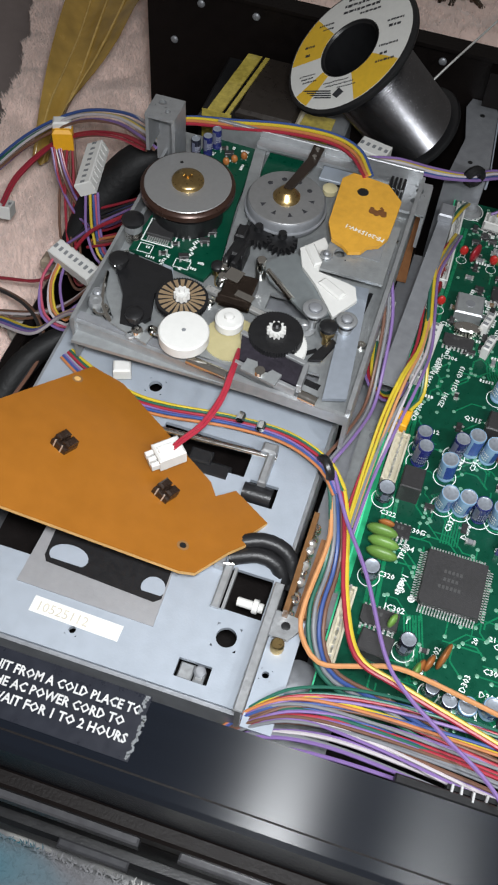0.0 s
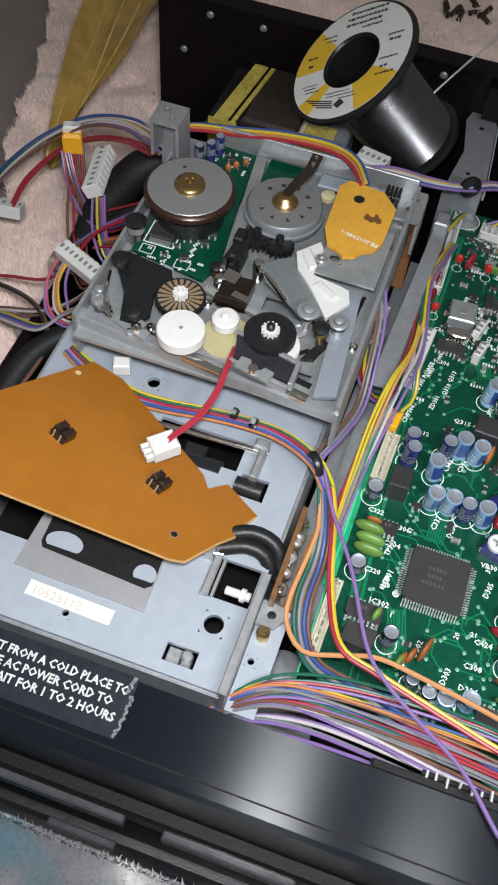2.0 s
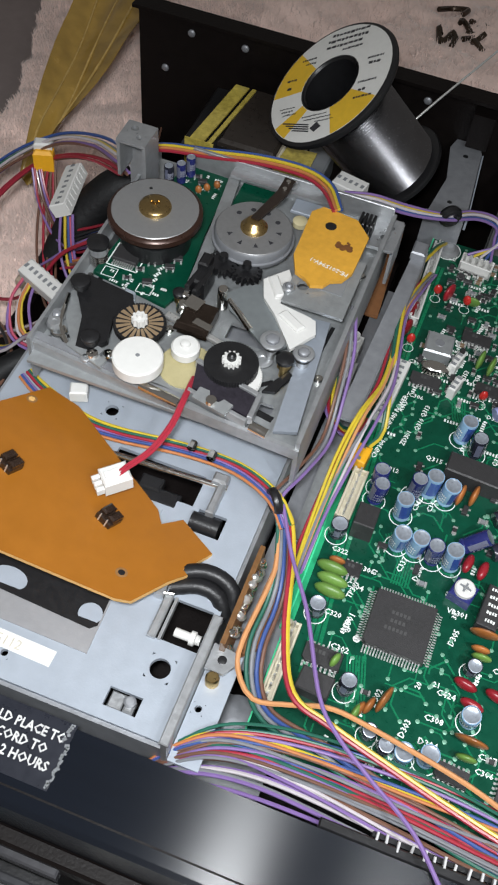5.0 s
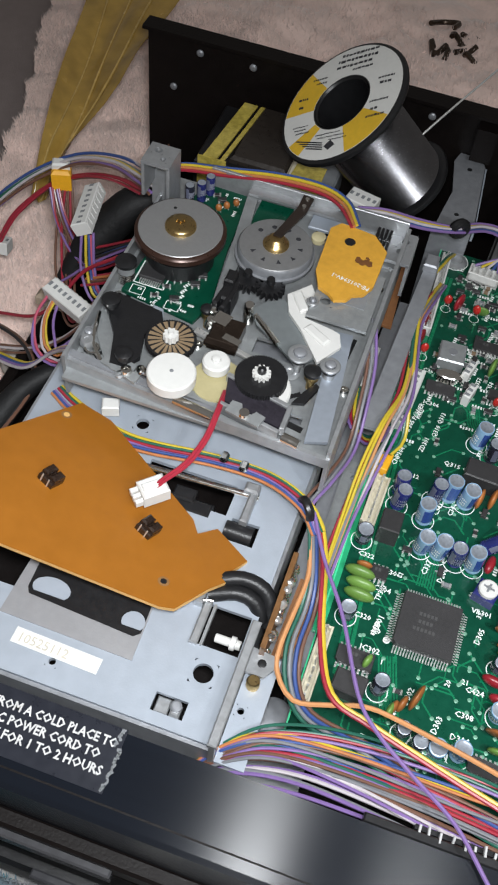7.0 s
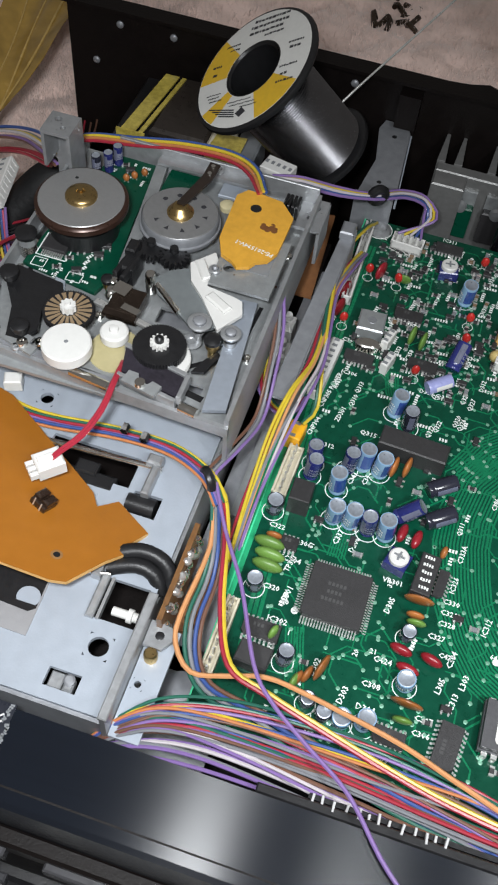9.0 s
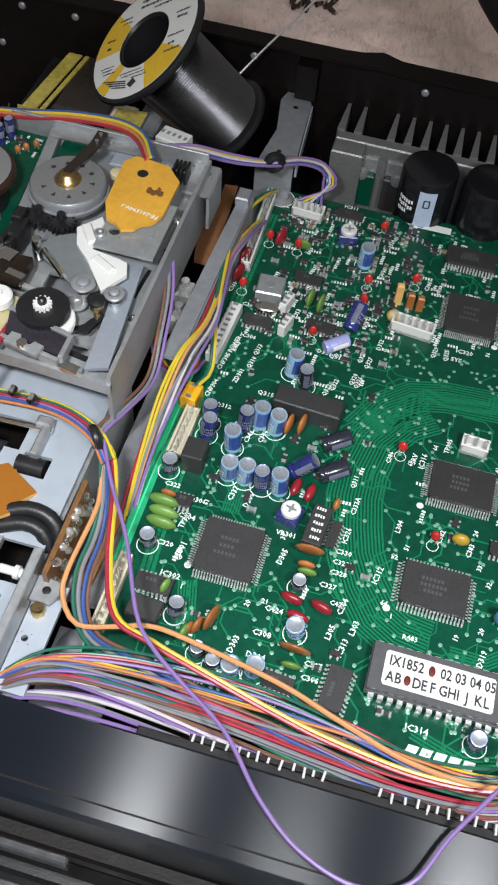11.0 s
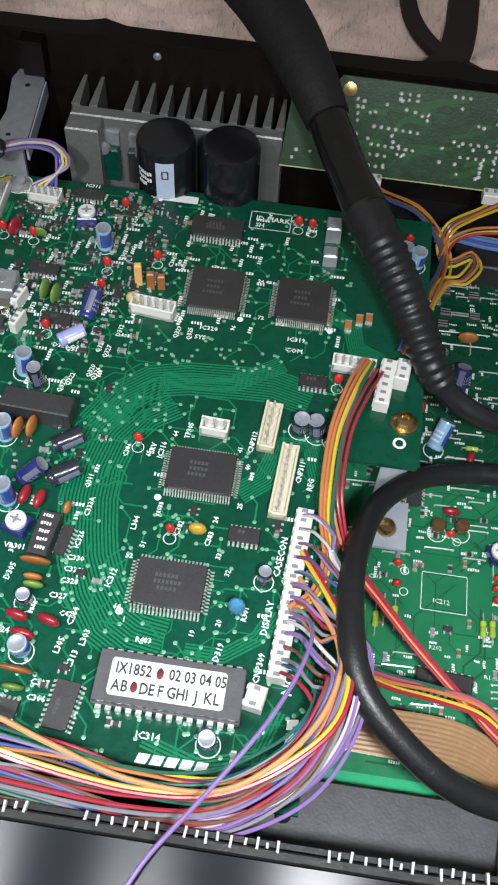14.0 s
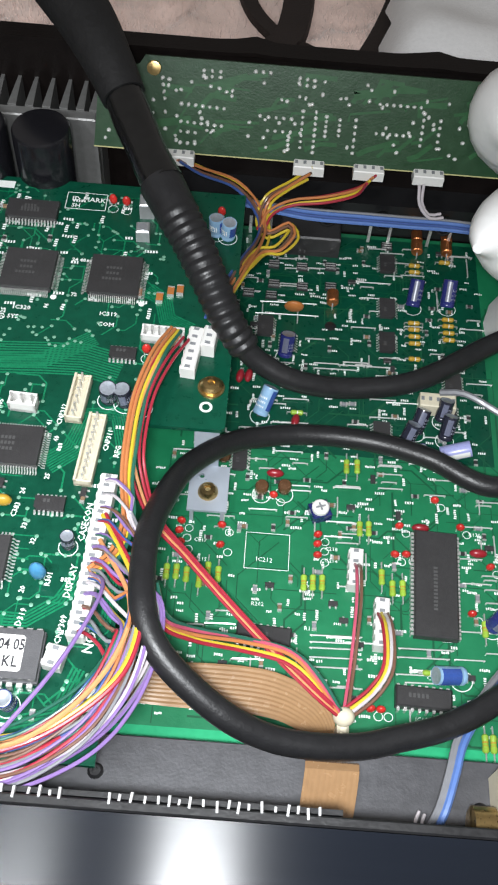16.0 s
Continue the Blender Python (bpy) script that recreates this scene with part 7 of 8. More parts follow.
for u0, u1, v, h in ((-5, 9, 20.2, 1.1), (-6, 9, 17.8, 1.2), (-6, 8, 15.4, 1.2), (1, 9, 13.2, 0.9), (-15, -9, 12.6, 0.8), (-13, -9, 10.6, 0.7), (13, 19, 6.4, 0.8), (14, 18, 4.2, 1.1), (-19, -15, 5, 0.9), (-18, -16, 1.6, 1.4), (-18, -12, -7, 0.5), (-17, -12, -8.4, 0.6), (-16, -11, -9.8, 0.6), (12, 19, -3, 0.8), (13, 16, -6.2, 1.2), (12, 18, -9, 0.9), (-7, 3, -12.4, 0.5), (-6, 5, -13.8, 0.5), (-1, 6, -15.2, 0.5)):
    u = u0
    while u < u1:
        w = rng.uniform(0.5, 1.5) * h
        g.box((u + w / 2, v + rng.uniform(-0.1, 0.1), 0), (w, h * rng.uniform(0.7, 1), 0.04), m=turn)
        u += w + 0.35 * h
for k in range(4):
    g.box((-9 + k, -14.5 - 1.1 * k, 0), (12 - 1.5 * k, 0.5, 0.04), rz=-14, m=turn)
g.prism([(-2.2, -17.6), (0, -19.4), (2.2, -17.6), (0, -15.4)], 0, 0.05, m=turn)
part("label_print", g, INK, lbl, "small black print")


# ---- wires ----
def harness(name, label, centre, colours, spread, r=0.7, seed=1, flat=None, fan_in=None, fan_out=None, peel=0, category="wiring"):
    """Wires side by side along one line; spread is the half width at each point, flat how much of it lies level."""
    th = thing(name, label, category, 0, 0, 0)
    rng = random.Random(seed)
    n = len(colours)
    if not isinstance(spread, (list, tuple)):
        spread = [spread] * len(centre)
    for k, c in enumerate(colours):
        u = (k - (n - 1) / 2) / max(1, (n - 1) / 2)
        ph = rng.uniform(0, 6.28)
        lift = rng.uniform(-1, 1)
        pts = []
        for i, p in enumerate(centre):
            a, b = Vector(centre[max(i - 1, 0)]), Vector(centre[min(i + 1, len(centre) - 1)])
            d = (b - a).normalized()
            side = d.cross(Vector((0, 0, 1)))
            side = side.normalized() if side.length > 0.1 else Vector((1, 0, 0))
            w = spread[i]
            f = 0.35 if flat is None else flat
            pts.append(Vector(p) + side * (u * w + 0.25 * w * math.sin(ph + i * 1.1) * (1 if n > 4 else 0.3)) + Vector((0, 0, 1)) * w * f * (lift * 0.6 + 0.4 * math.cos(ph + i * 0.8)))
        if fan_in:
            pts[0] = Vector(fan_in[k % len(fan_in)])
        if fan_out:
            end = Vector(fan_out[k % len(fan_out)])
            if peel:
                pts = [p for i, p in enumerate(pts) if i < peel or p.y < end.y - 7]
                pts[peel:] = pts[peel:] if len(pts) > peel else []
                pts += [end + Vector((8.6 + rng.uniform(-0.8, 0.8), -7.6, 5 + rng.uniform(-1, 1))), end + Vector((3.4, -2.0 + rng.uniform(-0.5, 0.5), 3.4))]
                pts.append(end)
            else:
                pts[-1] = end
        part("wire", Geo().tube(pts, r * 0.72, 7, 2.2), WIRE[c], th, c + " wire")
    return th


row = lambda a, b, n: [tuple(a[j] + (b[j] - a[j]) * i / max(1, n - 1) for j in range(3)) for i in range(n)]
front = [(-97, -60, 66), (-89, -53.5, 72), (-79, -48.6, 75), (-60, -46.6, 75.4), (-31, -47, 73), (-8, -48.5, 72), (12, -50, 71), (30, -48, 71), (44, -40.6, 73), (52, -31, 75), (56, -18, 76), (56.4, -6, 75), (54.4, 5, 73), (49, 17, 70)]
wide = [1.2, 2.6, 4, 5.6, 7.6, 8.2, 8, 7, 5.6, 4.4, 3.6, 3.2, 2.8, 2.4]
harness("display_harness", "thick harness of coloured wires before the main board", front, ["white", "purple", "grey", "white", "purple", "brown", "red", "blue", "purple", "green", "brown", "grey", "red", "brown", "blue", "orange", "purple", "yellow", "green", "red", "blue", "green"][::-1], wide, 0.6, 3, 0.28, fan_out=[p for p in row((41.4, -12, 65.5), (41.8, 31, 65.5), 11) for _ in (0, 1)], peel=9)
front2 = [(-97, -62, 64), (-88, -56.5, 70), (-70, -53.4, 73), (-40, -54.5, 74), (-14, -56, 74), (10, -56, 73), (30, -52.5, 71), (46, -43.6, 70), (55, -33, 70), (60, -19, 71), (58.6, -7, 72), (54, 1, 70), (43, 6, 66)]
harness("lower_harness", "looser outer wires of the front harness", front2, ["purple", "purple", "grey", "white", "purple", "brown", "grey", "red"][::-1], [2, 3, 4, 4, 4, 4, 3.4, 3.4, 3.2, 3, 3, 3, 3], 0.72, 8, 0.4, fan_out=row((41.2, -14, 65.5), (41.4, 10, 65.5), 8), peel=8)
harness("purple_lead", "single purple wire looping over the front panel", [(-88, 12, 83.6), (-81.3, 0, 82), (-72.3, -14, 82), (-63.2, -32.5, 82), (-56.6, -39.9, 82), (-46.4, -46.8, 82), (-34, -55, 83), (-23, -67, 84), (-12, -75, 84), (1, -78.5, 84), (12, -75, 85), (19, -63, 85), (30, -47, 84), (40, -31, 84), (46, -16, 82), (47, -5, 76), (42, 2, 66)], ["purple"], 0.1, 0.75, 2)
harness("orange_lead", "single orange wire running round to the front harness", [(-90, 12, 83), (-87.9, 9.4, 80), (-84.6, -1, 78), (-84.1, -8, 77), (-85.2, -23.9, 75), (-83.7, -30.9, 74), (-77.7, -36.5, 74), (-68.5, -34.4, 74), (-60.4, -32.2, 75), (-50.7, -32.7, 75), (-25.4, -37.1, 75), (-9, -42, 75), (10, -47, 75), (30, -47, 76), (44, -38, 78), (53, -24, 78), (54, -8, 74), (43, 12, 66)], ["peach"], 0.1, 0.95, 2)
harness("yellow_red_leads", "yellow and red wires dropping to the front harness", [(-88, 12, 83), (-85, 10, 81), (-81, 0.3, 79), (-76, -18, 76), (-69.2, -32, 75), (-58.2, -36, 75), (-43, -40, 75), (-26, -44, 74.5), (-10, -47, 74), (12, -49, 74), (30, -47, 75), (45, -39, 77), (56, -26, 78), (56, -6, 75), (43, 20, 66)], ["yellow", "red"], 0.9, 0.85, 4)
harness("blue_brown_leads", "blue grey and brown wires curving into the front harness", [(-88.6, 11, 82), (-86.2, 7.9, 80), (-82.4, -4, 77), (-81.4, -12, 74), (-81.6, -22, 72), (-79, -31, 70), (-72.9, -37.8, 70), (-58.2, -41.6, 72), (-40, -46, 72), (-20, -50, 72), (-4, -52, 72)], ["brown", "blue", "grey", "green"], [1.2, 1.4, 1.6, 1.8, 2.0, 1.8, 1.8, 2, 2.4, 2.6, 2.6], 0.8, 41)
ribbon = [(-172, 27, 79), (-164, 23, 79), (-150, 18.4, 79.6), (-138, 17.6, 80.6), (-119, 19, 82), (-103, 18, 83), (-91, 13, 83.4), (-85, 7, 82)]
harness("loader_ribbon", "rainbow of thin wires crossing the loader plate", ribbon, ["yellow", "green", "red", "purple", "blue", "orange"], [1.9, 1.9, 2.0, 2.1, 2.1, 2.0, 1.7, 1.5], 0.62, 5, 0.15)
solid("brown_insulator", Geo().prism([(-87.2, -23), (-81.8, -18), (-80.6, 4), (-86.4, 4)], 58, 60), mat("brown_fibre_card", (0.3, 0.13, 0.05), 0.7, 0, 0.2, 60, 0.3, 600), "brown fibre insulating card under the thin wires", "insulating card")
solid("wire_tie", Geo().lathe([(3.0 + 1.0 * math.cos(a), 1.3 * math.sin(a)) for a in [k * math.pi / 4 for k in range(9)]], 20, at(-90.4, 12.2, 83.4, rz=-50, rx=90), closed=False), BLACK, "black tie round the thin wires", "cable tie")
harness("board_side_harness", "yellow orange white and red wires along the board's edge", [(-73, 128, 67), (-75, 115, 72), (-77, 98, 76), (-75, 80, 78), (-74, 64, 80), (-76, 49, 82), (-78, 36, 78), (-79.4, 22, 70), (-80, 8, 60), (-80, -4, 50)], ["purple", "white", "grey", "peach", "yellow", "yellow", "red"], [1.0, 1.4, 1.6, 1.8, 2.2, 2.6, 2.4, 2.0, 1.8, 1.8], 0.66, 6, 0.4)
harness("yellow_lead", "bright yellow wire bowed beside the main board", [(-72.6, 146, 66), (-75, 132, 74), (-79, 112, 78), (-77, 92, 79), (-73.5, 70, 78), (-70.5, 56, 70), (-73, 50, 68)], ["yellow", "green"], 0.9, 0.75, 7)
harness("motor_leads", "red orange and yellow wires along the mechanism's rear edge", [(-176, 104, 98), (-166, 110, 101), (-150, 113, 102), (-134, 114.6, 104), (-119, 113, 106), (-110, 108, 107), (-104, 99, 107.4)], ["blue", "yellow", "orange", "red"], [1, 1.6, 1.8, 1.8, 1.8, 1.8, 1.2], 0.75, 9)
harness("crossing_leads", "purple yellow and blue wires leading to the main board's rear plug", [(-108, 126, 90), (-98, 127, 91), (-86, 133, 86), (-75, 140, 82), (-66, 150, 78), (-58, 154, 74), (-55, 151, 70), (-58, 146, 65)], ["purple", "yellow", "white", "blue", "purple"], [2, 2.2, 2.2, 1.6, 2, 2.2, 2.2, 2.4], 0.72, 10, fan_out=row((-64, 143.4, 66), (-55.6, 142.8, 66), 5))
solid("rubber_grommet", Geo().lathe([(2.6 + 1.5 * math.cos(a), 1.8 * math.sin(a)) for a in [k * math.pi / 4 for k in range(9)]], 20, at(-73.6, 141, 82, rz=35, rx=90), closed=False), RUBBER, "black rubber grommet round the rear wires", "grommet")
th = thing("loose_plug", "loose white plug behind the mechanism", "connector", -108, 134.6, 84, -12)
plug(th, 0, 0, 0, 10.6, 5, 0, NYLON, 5, 7)
harness("side_leads", "purple and grey wires hanging down the mechanism's side", [(-90.5, 76, 95), (-86.6, 64, 90), (-85, 52, 84), (-84.4, 40, 78), (-87, 26, 81), (-90, 16, 83), (-90.6, 11.6, 83)], ["purple", "grey", "brown"], 1.2, 0.7, 11)
harness("bowed_leads", "yellow green and red wires bowed below the mechanism", [(-89, 60, 82), (-87, 54, 74), (-82, 53, 67), (-78, 58, 63), (-77, 66, 60)], ["green", "yellow", "red", "purple"], 1.5, 0.7, 12)
harness("red_pair", "twisted red pair with a white plug resting on the brown board", [(-121, 30, 99.6), (-120.4, 22, 101), (-120.6, 14, 99), (-123, 6, 96.5), (-127, 1, 94), (-129.6, -1.8, 91.4)], ["red", "red"], 0.75, 0.7, 13)
th = thing("white_plug", "small white two-pin plug lying on the brown board", "connector", -129.6, -1.2, 88.0, 44)
part("housing", Geo().box((0, 0, 2.3), (7.4, 6.0, 4.6), 0.5).box((-0.6, 0, 4.8), (4.6, 2.2, 0.8), 0.2), NYLON, th)
for y in (-1.9, 0, 1.9):
    part("prong", Geo().box((-4.6, y, 1.8), (2.4, 1.3, 2.2), 0.3), NYLON, th)
th = thing("white_stub_plug", "tiny white plug at the loader's edge", "connector", -154, 26, 79, 20)
part("housing", Geo().box((0, 0, 2), (5, 4, 4), 0.4), NYLON, th)

# left side
harness("arched_harness", "arched harness of coloured wires beside the mechanism", [(-262, 108, 34), (-250, 112, 44), (-238, 116, 58), (-225, 120, 70), (-208, 121, 82), (-190, 114, 92), (-176, 104, 98), (-168, 98, 100)], ["white", "blue", "grey", "green", "yellow", "white", "purple", "brown"], [2, 2.4, 2.6, 2.6, 2.6, 2.8, 3, 3], 0.72, 14, 0.7)
harness("red_harness", "dull red wires below the arched harness", [(-238, 108, 42), (-232, 114, 54), (-220, 122, 66), (-205, 120, 77), (-190, 113, 86), (-176, 104, 92)], ["red", "red", "brown", "red"], [1.4, 1.6, 1.8, 1.8, 1.8, 1.6], 0.7, 15, 0.7)
harness("hanging_leads", "dark red and brown wires hanging from the harness", [(-212, 121, 73), (-210, 112, 62), (-206, 100, 52), (-200, 88, 46), (-192, 78, 48), (-184, 76, 60), (-172, 80, 78)], ["brown", "red", "brown", "red", "brown"], [1, 2.4, 2.8, 2.6, 2.6, 2.4, 2], 0.7, 16, 0.8)
th = thing("yellow_clip", "yellow and white clip round the arched harness", "clip", -214, 119, 73, 20)
part("band", Geo().box((0, 0, 0), (7, 4.4, 8), 1.0), YELLOWP, th)
part("cap", Geo().box((0, 1.8, 5), (6.4, 4, 2.4), 0.6), NYLON, th)
for x, y, z, rz, L, tip in ((-246, 107, 38, 8, 24, -15), (-195, 103, 76, -79, 21, 25), (-187.6, 68, 68, -24, 18, 10)):
    th = thing("hanging_plug", "long white plug with wire slots beside the mechanism", "connector", x, y, z, rz, group="loose white plugs")
    th.rotation_euler.x = radians(tip)
    plug(th, 0, 0, 0, L, 8, 0, NYLON, 5, 6)
harness("plug_leads", "coloured wires curling out of a white plug", [(-194, 69, 69), (-195, 62, 64), (-192, 56, 58), (-187, 55, 56), (-183, 60, 58), (-180, 66, 62)], ["purple", "yellow", "orange", "white", "pink", "purple"], [2.4, 3.0, 3.2, 3.0, 2.6, 2], 0.7, 17, 0.6)
harness("upper_plug_leads", "purple and pink wires below the upright plug", [(-192, 94, 76), (-190, 88, 66), (-186, 84, 58), (-180, 86, 60), (-172, 92, 78)], ["purple", "pink", "blue", "yellow", "purple"], [2, 2.4, 2.4, 2.4, 2], 0.7, 18, 0.6)
harness("red_lead", "red wire lying over the fleece", [(-262, 84, 12), (-244, 82, 28), (-227, 81, 35), (-208, 77, 45), (-198, 78, 56), (-189, 82, 70), (-176, 82, 82)], ["red"], 0.2, 0.9, 19)
harness("brown_lead", "dark brown wire lying over the fleece", [(-262, 86, 8), (-243, 82, 26), (-227, 77, 34), (-210, 68, 42), (-199, 58, 46), (-194, 47, 46), (-199, 31, 38), (-214, 14, 20)], ["brown", "black"], 0.8, 0.9, 20)
harness("yellow_blue_leads", "yellow and blue wires below the mechanism's corner", [(-250, 68, 10), (-233, 65, 30), (-217, 60, 39), (-198, 52, 50), (-187, 52, 62), (-176, 45, 76), (-168, 38, 80)], ["yellow", "blue", "purple", "white"], [1.6, 1.6, 1.6, 1.4, 1.2, 1.2, 1], 0.75, 21)
harness("pale_leads", "pale and brown wires along the fleece", [(-262, 72, 6), (-240, 70, 22), (-222, 66, 34), (-204, 63, 44), (-190, 62, 56), (-176, 58, 76)], ["brown", "white", "brown"], [2, 2, 1.8, 1.6, 1.2, 1], 0.7, 22)
harness("thin_rear_leads", "thin brown wires hanging behind the fleece", [(-214, 215, 40), (-206, 196, 34), (-204, 178, 30), (-212, 160, 22), (-206, 150, 30)], ["brown", "brown", "red"], [3, 3, 2.6, 2, 2], 0.6, 23, 0.8)
pouch = thing("black_sleeve", "black plastic sleeve bunched beside the loader", "sleeve", 0, 0, 0)
part("fold", Geo().tube([(-214, 12, 12), (-204, 30, 34), (-197, 46, 44), (-186, 58, 48), (-178, 66, 46)], 9, 14, 3, radii=[4, 5, 5, 4, 3]), SHRINK, pouch)
part("fold", Geo().tube([(-206, 96, 44), (-196, 110, 60), (-184, 120, 72), (-172, 124, 74)], 9, 14, 3, radii=[3, 7, 7, 5]), SHRINK, pouch)
part("side_rim", Geo().box((-209, 90, 22), (4, 150, 24), 0.8), BLACKDULL, deck)
solid("grey_nub", Geo().ball((-214, 71, 22), (7, 6, 7), 14, 8), mat("dull_white_tape", (0.45, 0.42, 0.38), 0.7, 0, 0.2, 80), "wad of dull white tape on the fleece", "tape")
solid("pale_joint", Geo().box((-205, 88, 44), (13, 5, 5), 1.4), mat("tan_putty", (0.4, 0.32, 0.24), 0.8, 0, 0.2, 80), "tan plastic joint between the wires", "wire joint")

harness("tangled_leads", "tangle of dark red purple and brown wires beside the mechanism", [(-216, 116.7, 70), (-211, 110.3, 62), (-201.7, 102.8, 56), (-190.8, 97.8, 58), (-174, 91, 76)], ["red", "brown", "purple", "brown", "red", "purple"], [1.4, 2.2, 3.0, 3.0, 2.0], 0.66, 43, 0.8)
harness("dark_tangle", "dark purple and black wires gathered below the upright plug", [(-175, 96.6, 76), (-187.8, 99.9, 64), (-196, 99.3, 58), (-201.9, 96.7, 52), (-209, 94.5, 44)], ["purple", "black", "brown", "blue", "black", "red"], [1.6, 2.4, 3.0, 3.0, 2.2], 0.66, 44, 0.8)
harness("orange_tangle", "red and orange wires leading under the mechanism's corner", [(-191.5, 87.3, 60), (-183.8, 85.7, 66), (-175.7, 84.9, 72), (-169, 85.7, 79)], ["red", "orange", "brown", "red"], [2.0, 2.2, 2.0, 1.4], 0.7, 45, 0.6)

# amber film strip leaning out over the fleece
g = Geo()
left = smooth([(-246.6, 149, 28), (-248, 158, 35), (-252, 180, 45), (-264, 240, 55), (-274, 280, 60), (-288, 330, 66)], 6)
right = smooth([(-240, 154, 34), (-236, 166, 45), (-228, 195, 54), (-227, 226, 60), (-224, 270, 66), (-221, 320, 72)], 6)
n, m = 26, 9
for k in range(n):
    p, q = (Vector(e[round(k * (len(e) - 1) / (n - 1))]) for e in (left, right))
    for j in range(m):
        t = j / (m - 1)
        fold = 2.4 * math.sin(t * 7 + k * 0.25) + 1.4 * math.sin(t * 13 - k * 0.5) - 5 * math.sin(math.pi * t)
        g.v.append(tuple(p.lerp(q, t) + Vector((0, 0, fold))))
g.f += [(k * m + j, k * m + j + 1, k * m + m + j + 1, k * m + m + j) for k in range(n - 1) for j in range(m - 1)]
k0 = len(g.v)
g.v += [(x, y, z - 0.3) for x, y, z in g.v]
g.f += [tuple(i + k0 for i in reversed(f)) for f in g.f]
film = solid("amber_film", g, AMBER, "crumpled strip of amber plastic film lying on the fleece", "plastic film", sharp=180)

for j in (2, 4, 6):
    ridge = [(g.v[k * m + j][0], g.v[k * m + j][1], g.v[k * m + j][2] + 0.3) for k in range(0, n, 3)]
    part("crease", Geo().tube(ridge, 0.5, 6, 6), mat("pale_amber_crease", (0.5, 0.34, 0.11), 0.25, 0, 0.3, 40, coat=0.4), film)

# heavy black cable with its sleeve
cb = thing("black_cable", "heavy black cable with a ribbed strain relief, looped loosely", "cable", 0, 0, 0)
part("sleeve", Geo().tube([(-30, 262, 132), (-12, 216, 121), (8, 190, 114), (18, 177, 110), (26, 164, 106), (33, 152, 101)], 9, 20, 3, radii=[13, 12.4, 11.6, 10.6, 9.4, 7.2]), SHRINK, cb, "matt black tapering sleeve")
part("shrink", Geo().tube([(32, 154, 102), (38, 142, 98), (45, 128, 95), (49, 121, 93.6)], 6.4, 18, 3, radii=[6.2, 6.6, 6.2, 6.8]), mat("glossy_black_tube", (0.006, 0.006, 0.006), 0.22, 0, 0.3, 40, 0.2, 600, spec=0.6), cb, "glossy black shrink tube")
g = Geo()
relief = smooth([(48, 122, 93.6), (54, 112, 91), (60, 103, 87), (66, 93, 82), (72, 84.5, 75), (78, 80, 68)], 0.8)
g.tube(relief, 5, 18, 0.8, radii=[7 - 2.2 * k / 40 + 0.3 * (1 if k % 2 else -1) * (1 if k > 8 else 0) for k in range(41)])
part("ribbed_relief", g, RUBBER, cb, "ribbed strain relief")
part("cord", Geo().tube([(76, 81, 70), (82, 79, 64), (94, 77, 58), (112, 80, 52), (135, 87, 50), (163, 106, 50), (190, 124, 44), (206, 120, 36), (206, 96, 34), (190, 72, 36), (163, 57, 36), (141, 66, 36), (123, 72, 34), (104, 73, 34), (87, 69, 37), (74, 60, 44), (63, 44, 54), (58, 26, 64), (56, 10, 72), (57, -7, 76), (60, -17, 75), (67, -25, 72), (80, -33, 66), (92, -36, 60), (104, -36, 56), (116, -34, 52), (125, -31, 50), (139, -26, 48), (154, -17, 46), (180, 4, 40), (205, 20, 34)], 3.5, 14, 2.5), RUBBER, cb, "round black cord")

# wires over the lower board
harness("case_leads", "red orange and green wires running down to the lower board", [(58, 84, 66), (54, 72, 70), (50, 58, 70), (49, 42, 68), (51, 33, 64), (56, 25, 56), (66, 18, 48), (78, 8, 42), (92, -5, 40), (105, -16, 38), (112, -20, 34)], ["red", "red", "peach", "red"], [2.2, 2.4, 2.6, 2.6, 2.0, 1.3, 1.0, 1.0, 1.0, 1.0, 0.8], 0.68, 24)
harness("inner_leads", "yellow orange and green wires beside the red ones", [(56, 87, 66), (52, 74, 70), (48.4, 58, 70), (47.6, 42, 69), (48, 30, 68), (50, 18, 68), (48, 8, 67), (42, 2, 66)], ["green", "yellow", "orange", "orange"], [1.6, 1.8, 1.8, 1.8, 1.6, 1.6, 1.6, 1.4], 0.8, 25)
harness("lower_leads", "orange yellow and dark green wires sweeping to the cable tie", [(58, -2, 70), (62, -8, 62), (70, -7, 52), (84, -5, 43), (97, -7, 41), (105, -13, 39), (112, -20, 34)], ["green", "pink", "orange", "yellow", "red"], [1.8, 1.8, 2, 2, 2, 1.6, 0.9], 0.8, 26)
solid("wire_knot", Geo().ball((114, -20, 31), (3.2, 2.8, 3.2), 14, 8).box((114, -24, 25), (3.4, 5, 10), 0.8), IVORY, "ivory cable clip gathering the thin wires", "clip")
harness("pink_leads", "pink and brown wires from a white plug", [(118.6, 31, 25), (118.4, 26, 31), (118, 15, 34), (117, 3, 34), (116, -8, 31), (114.6, -18, 31)], ["brown", "pink"], 1.2, 0.75, 27)
harness("plug_trio", "brown yellow white and red wires from a white plug", [(126.8, 15, 25), (127, 9, 31), (127, 0, 34), (126, -7, 34), (122, -13, 32), (115, -19, 31)], ["brown", "white", "yellow", "red"], 1.5, 0.75, 28)
harness("blue_lead", "thick blue and grey wires bent over the front flange", [(175, 10, 26), (160, -5, 34), (151, -17, 40), (144, -28, 44), (141, -37, 45), (138, -46, 44), (135, -52, 41)], ["lblue", "grey"], 1.9, 1.5, 29)
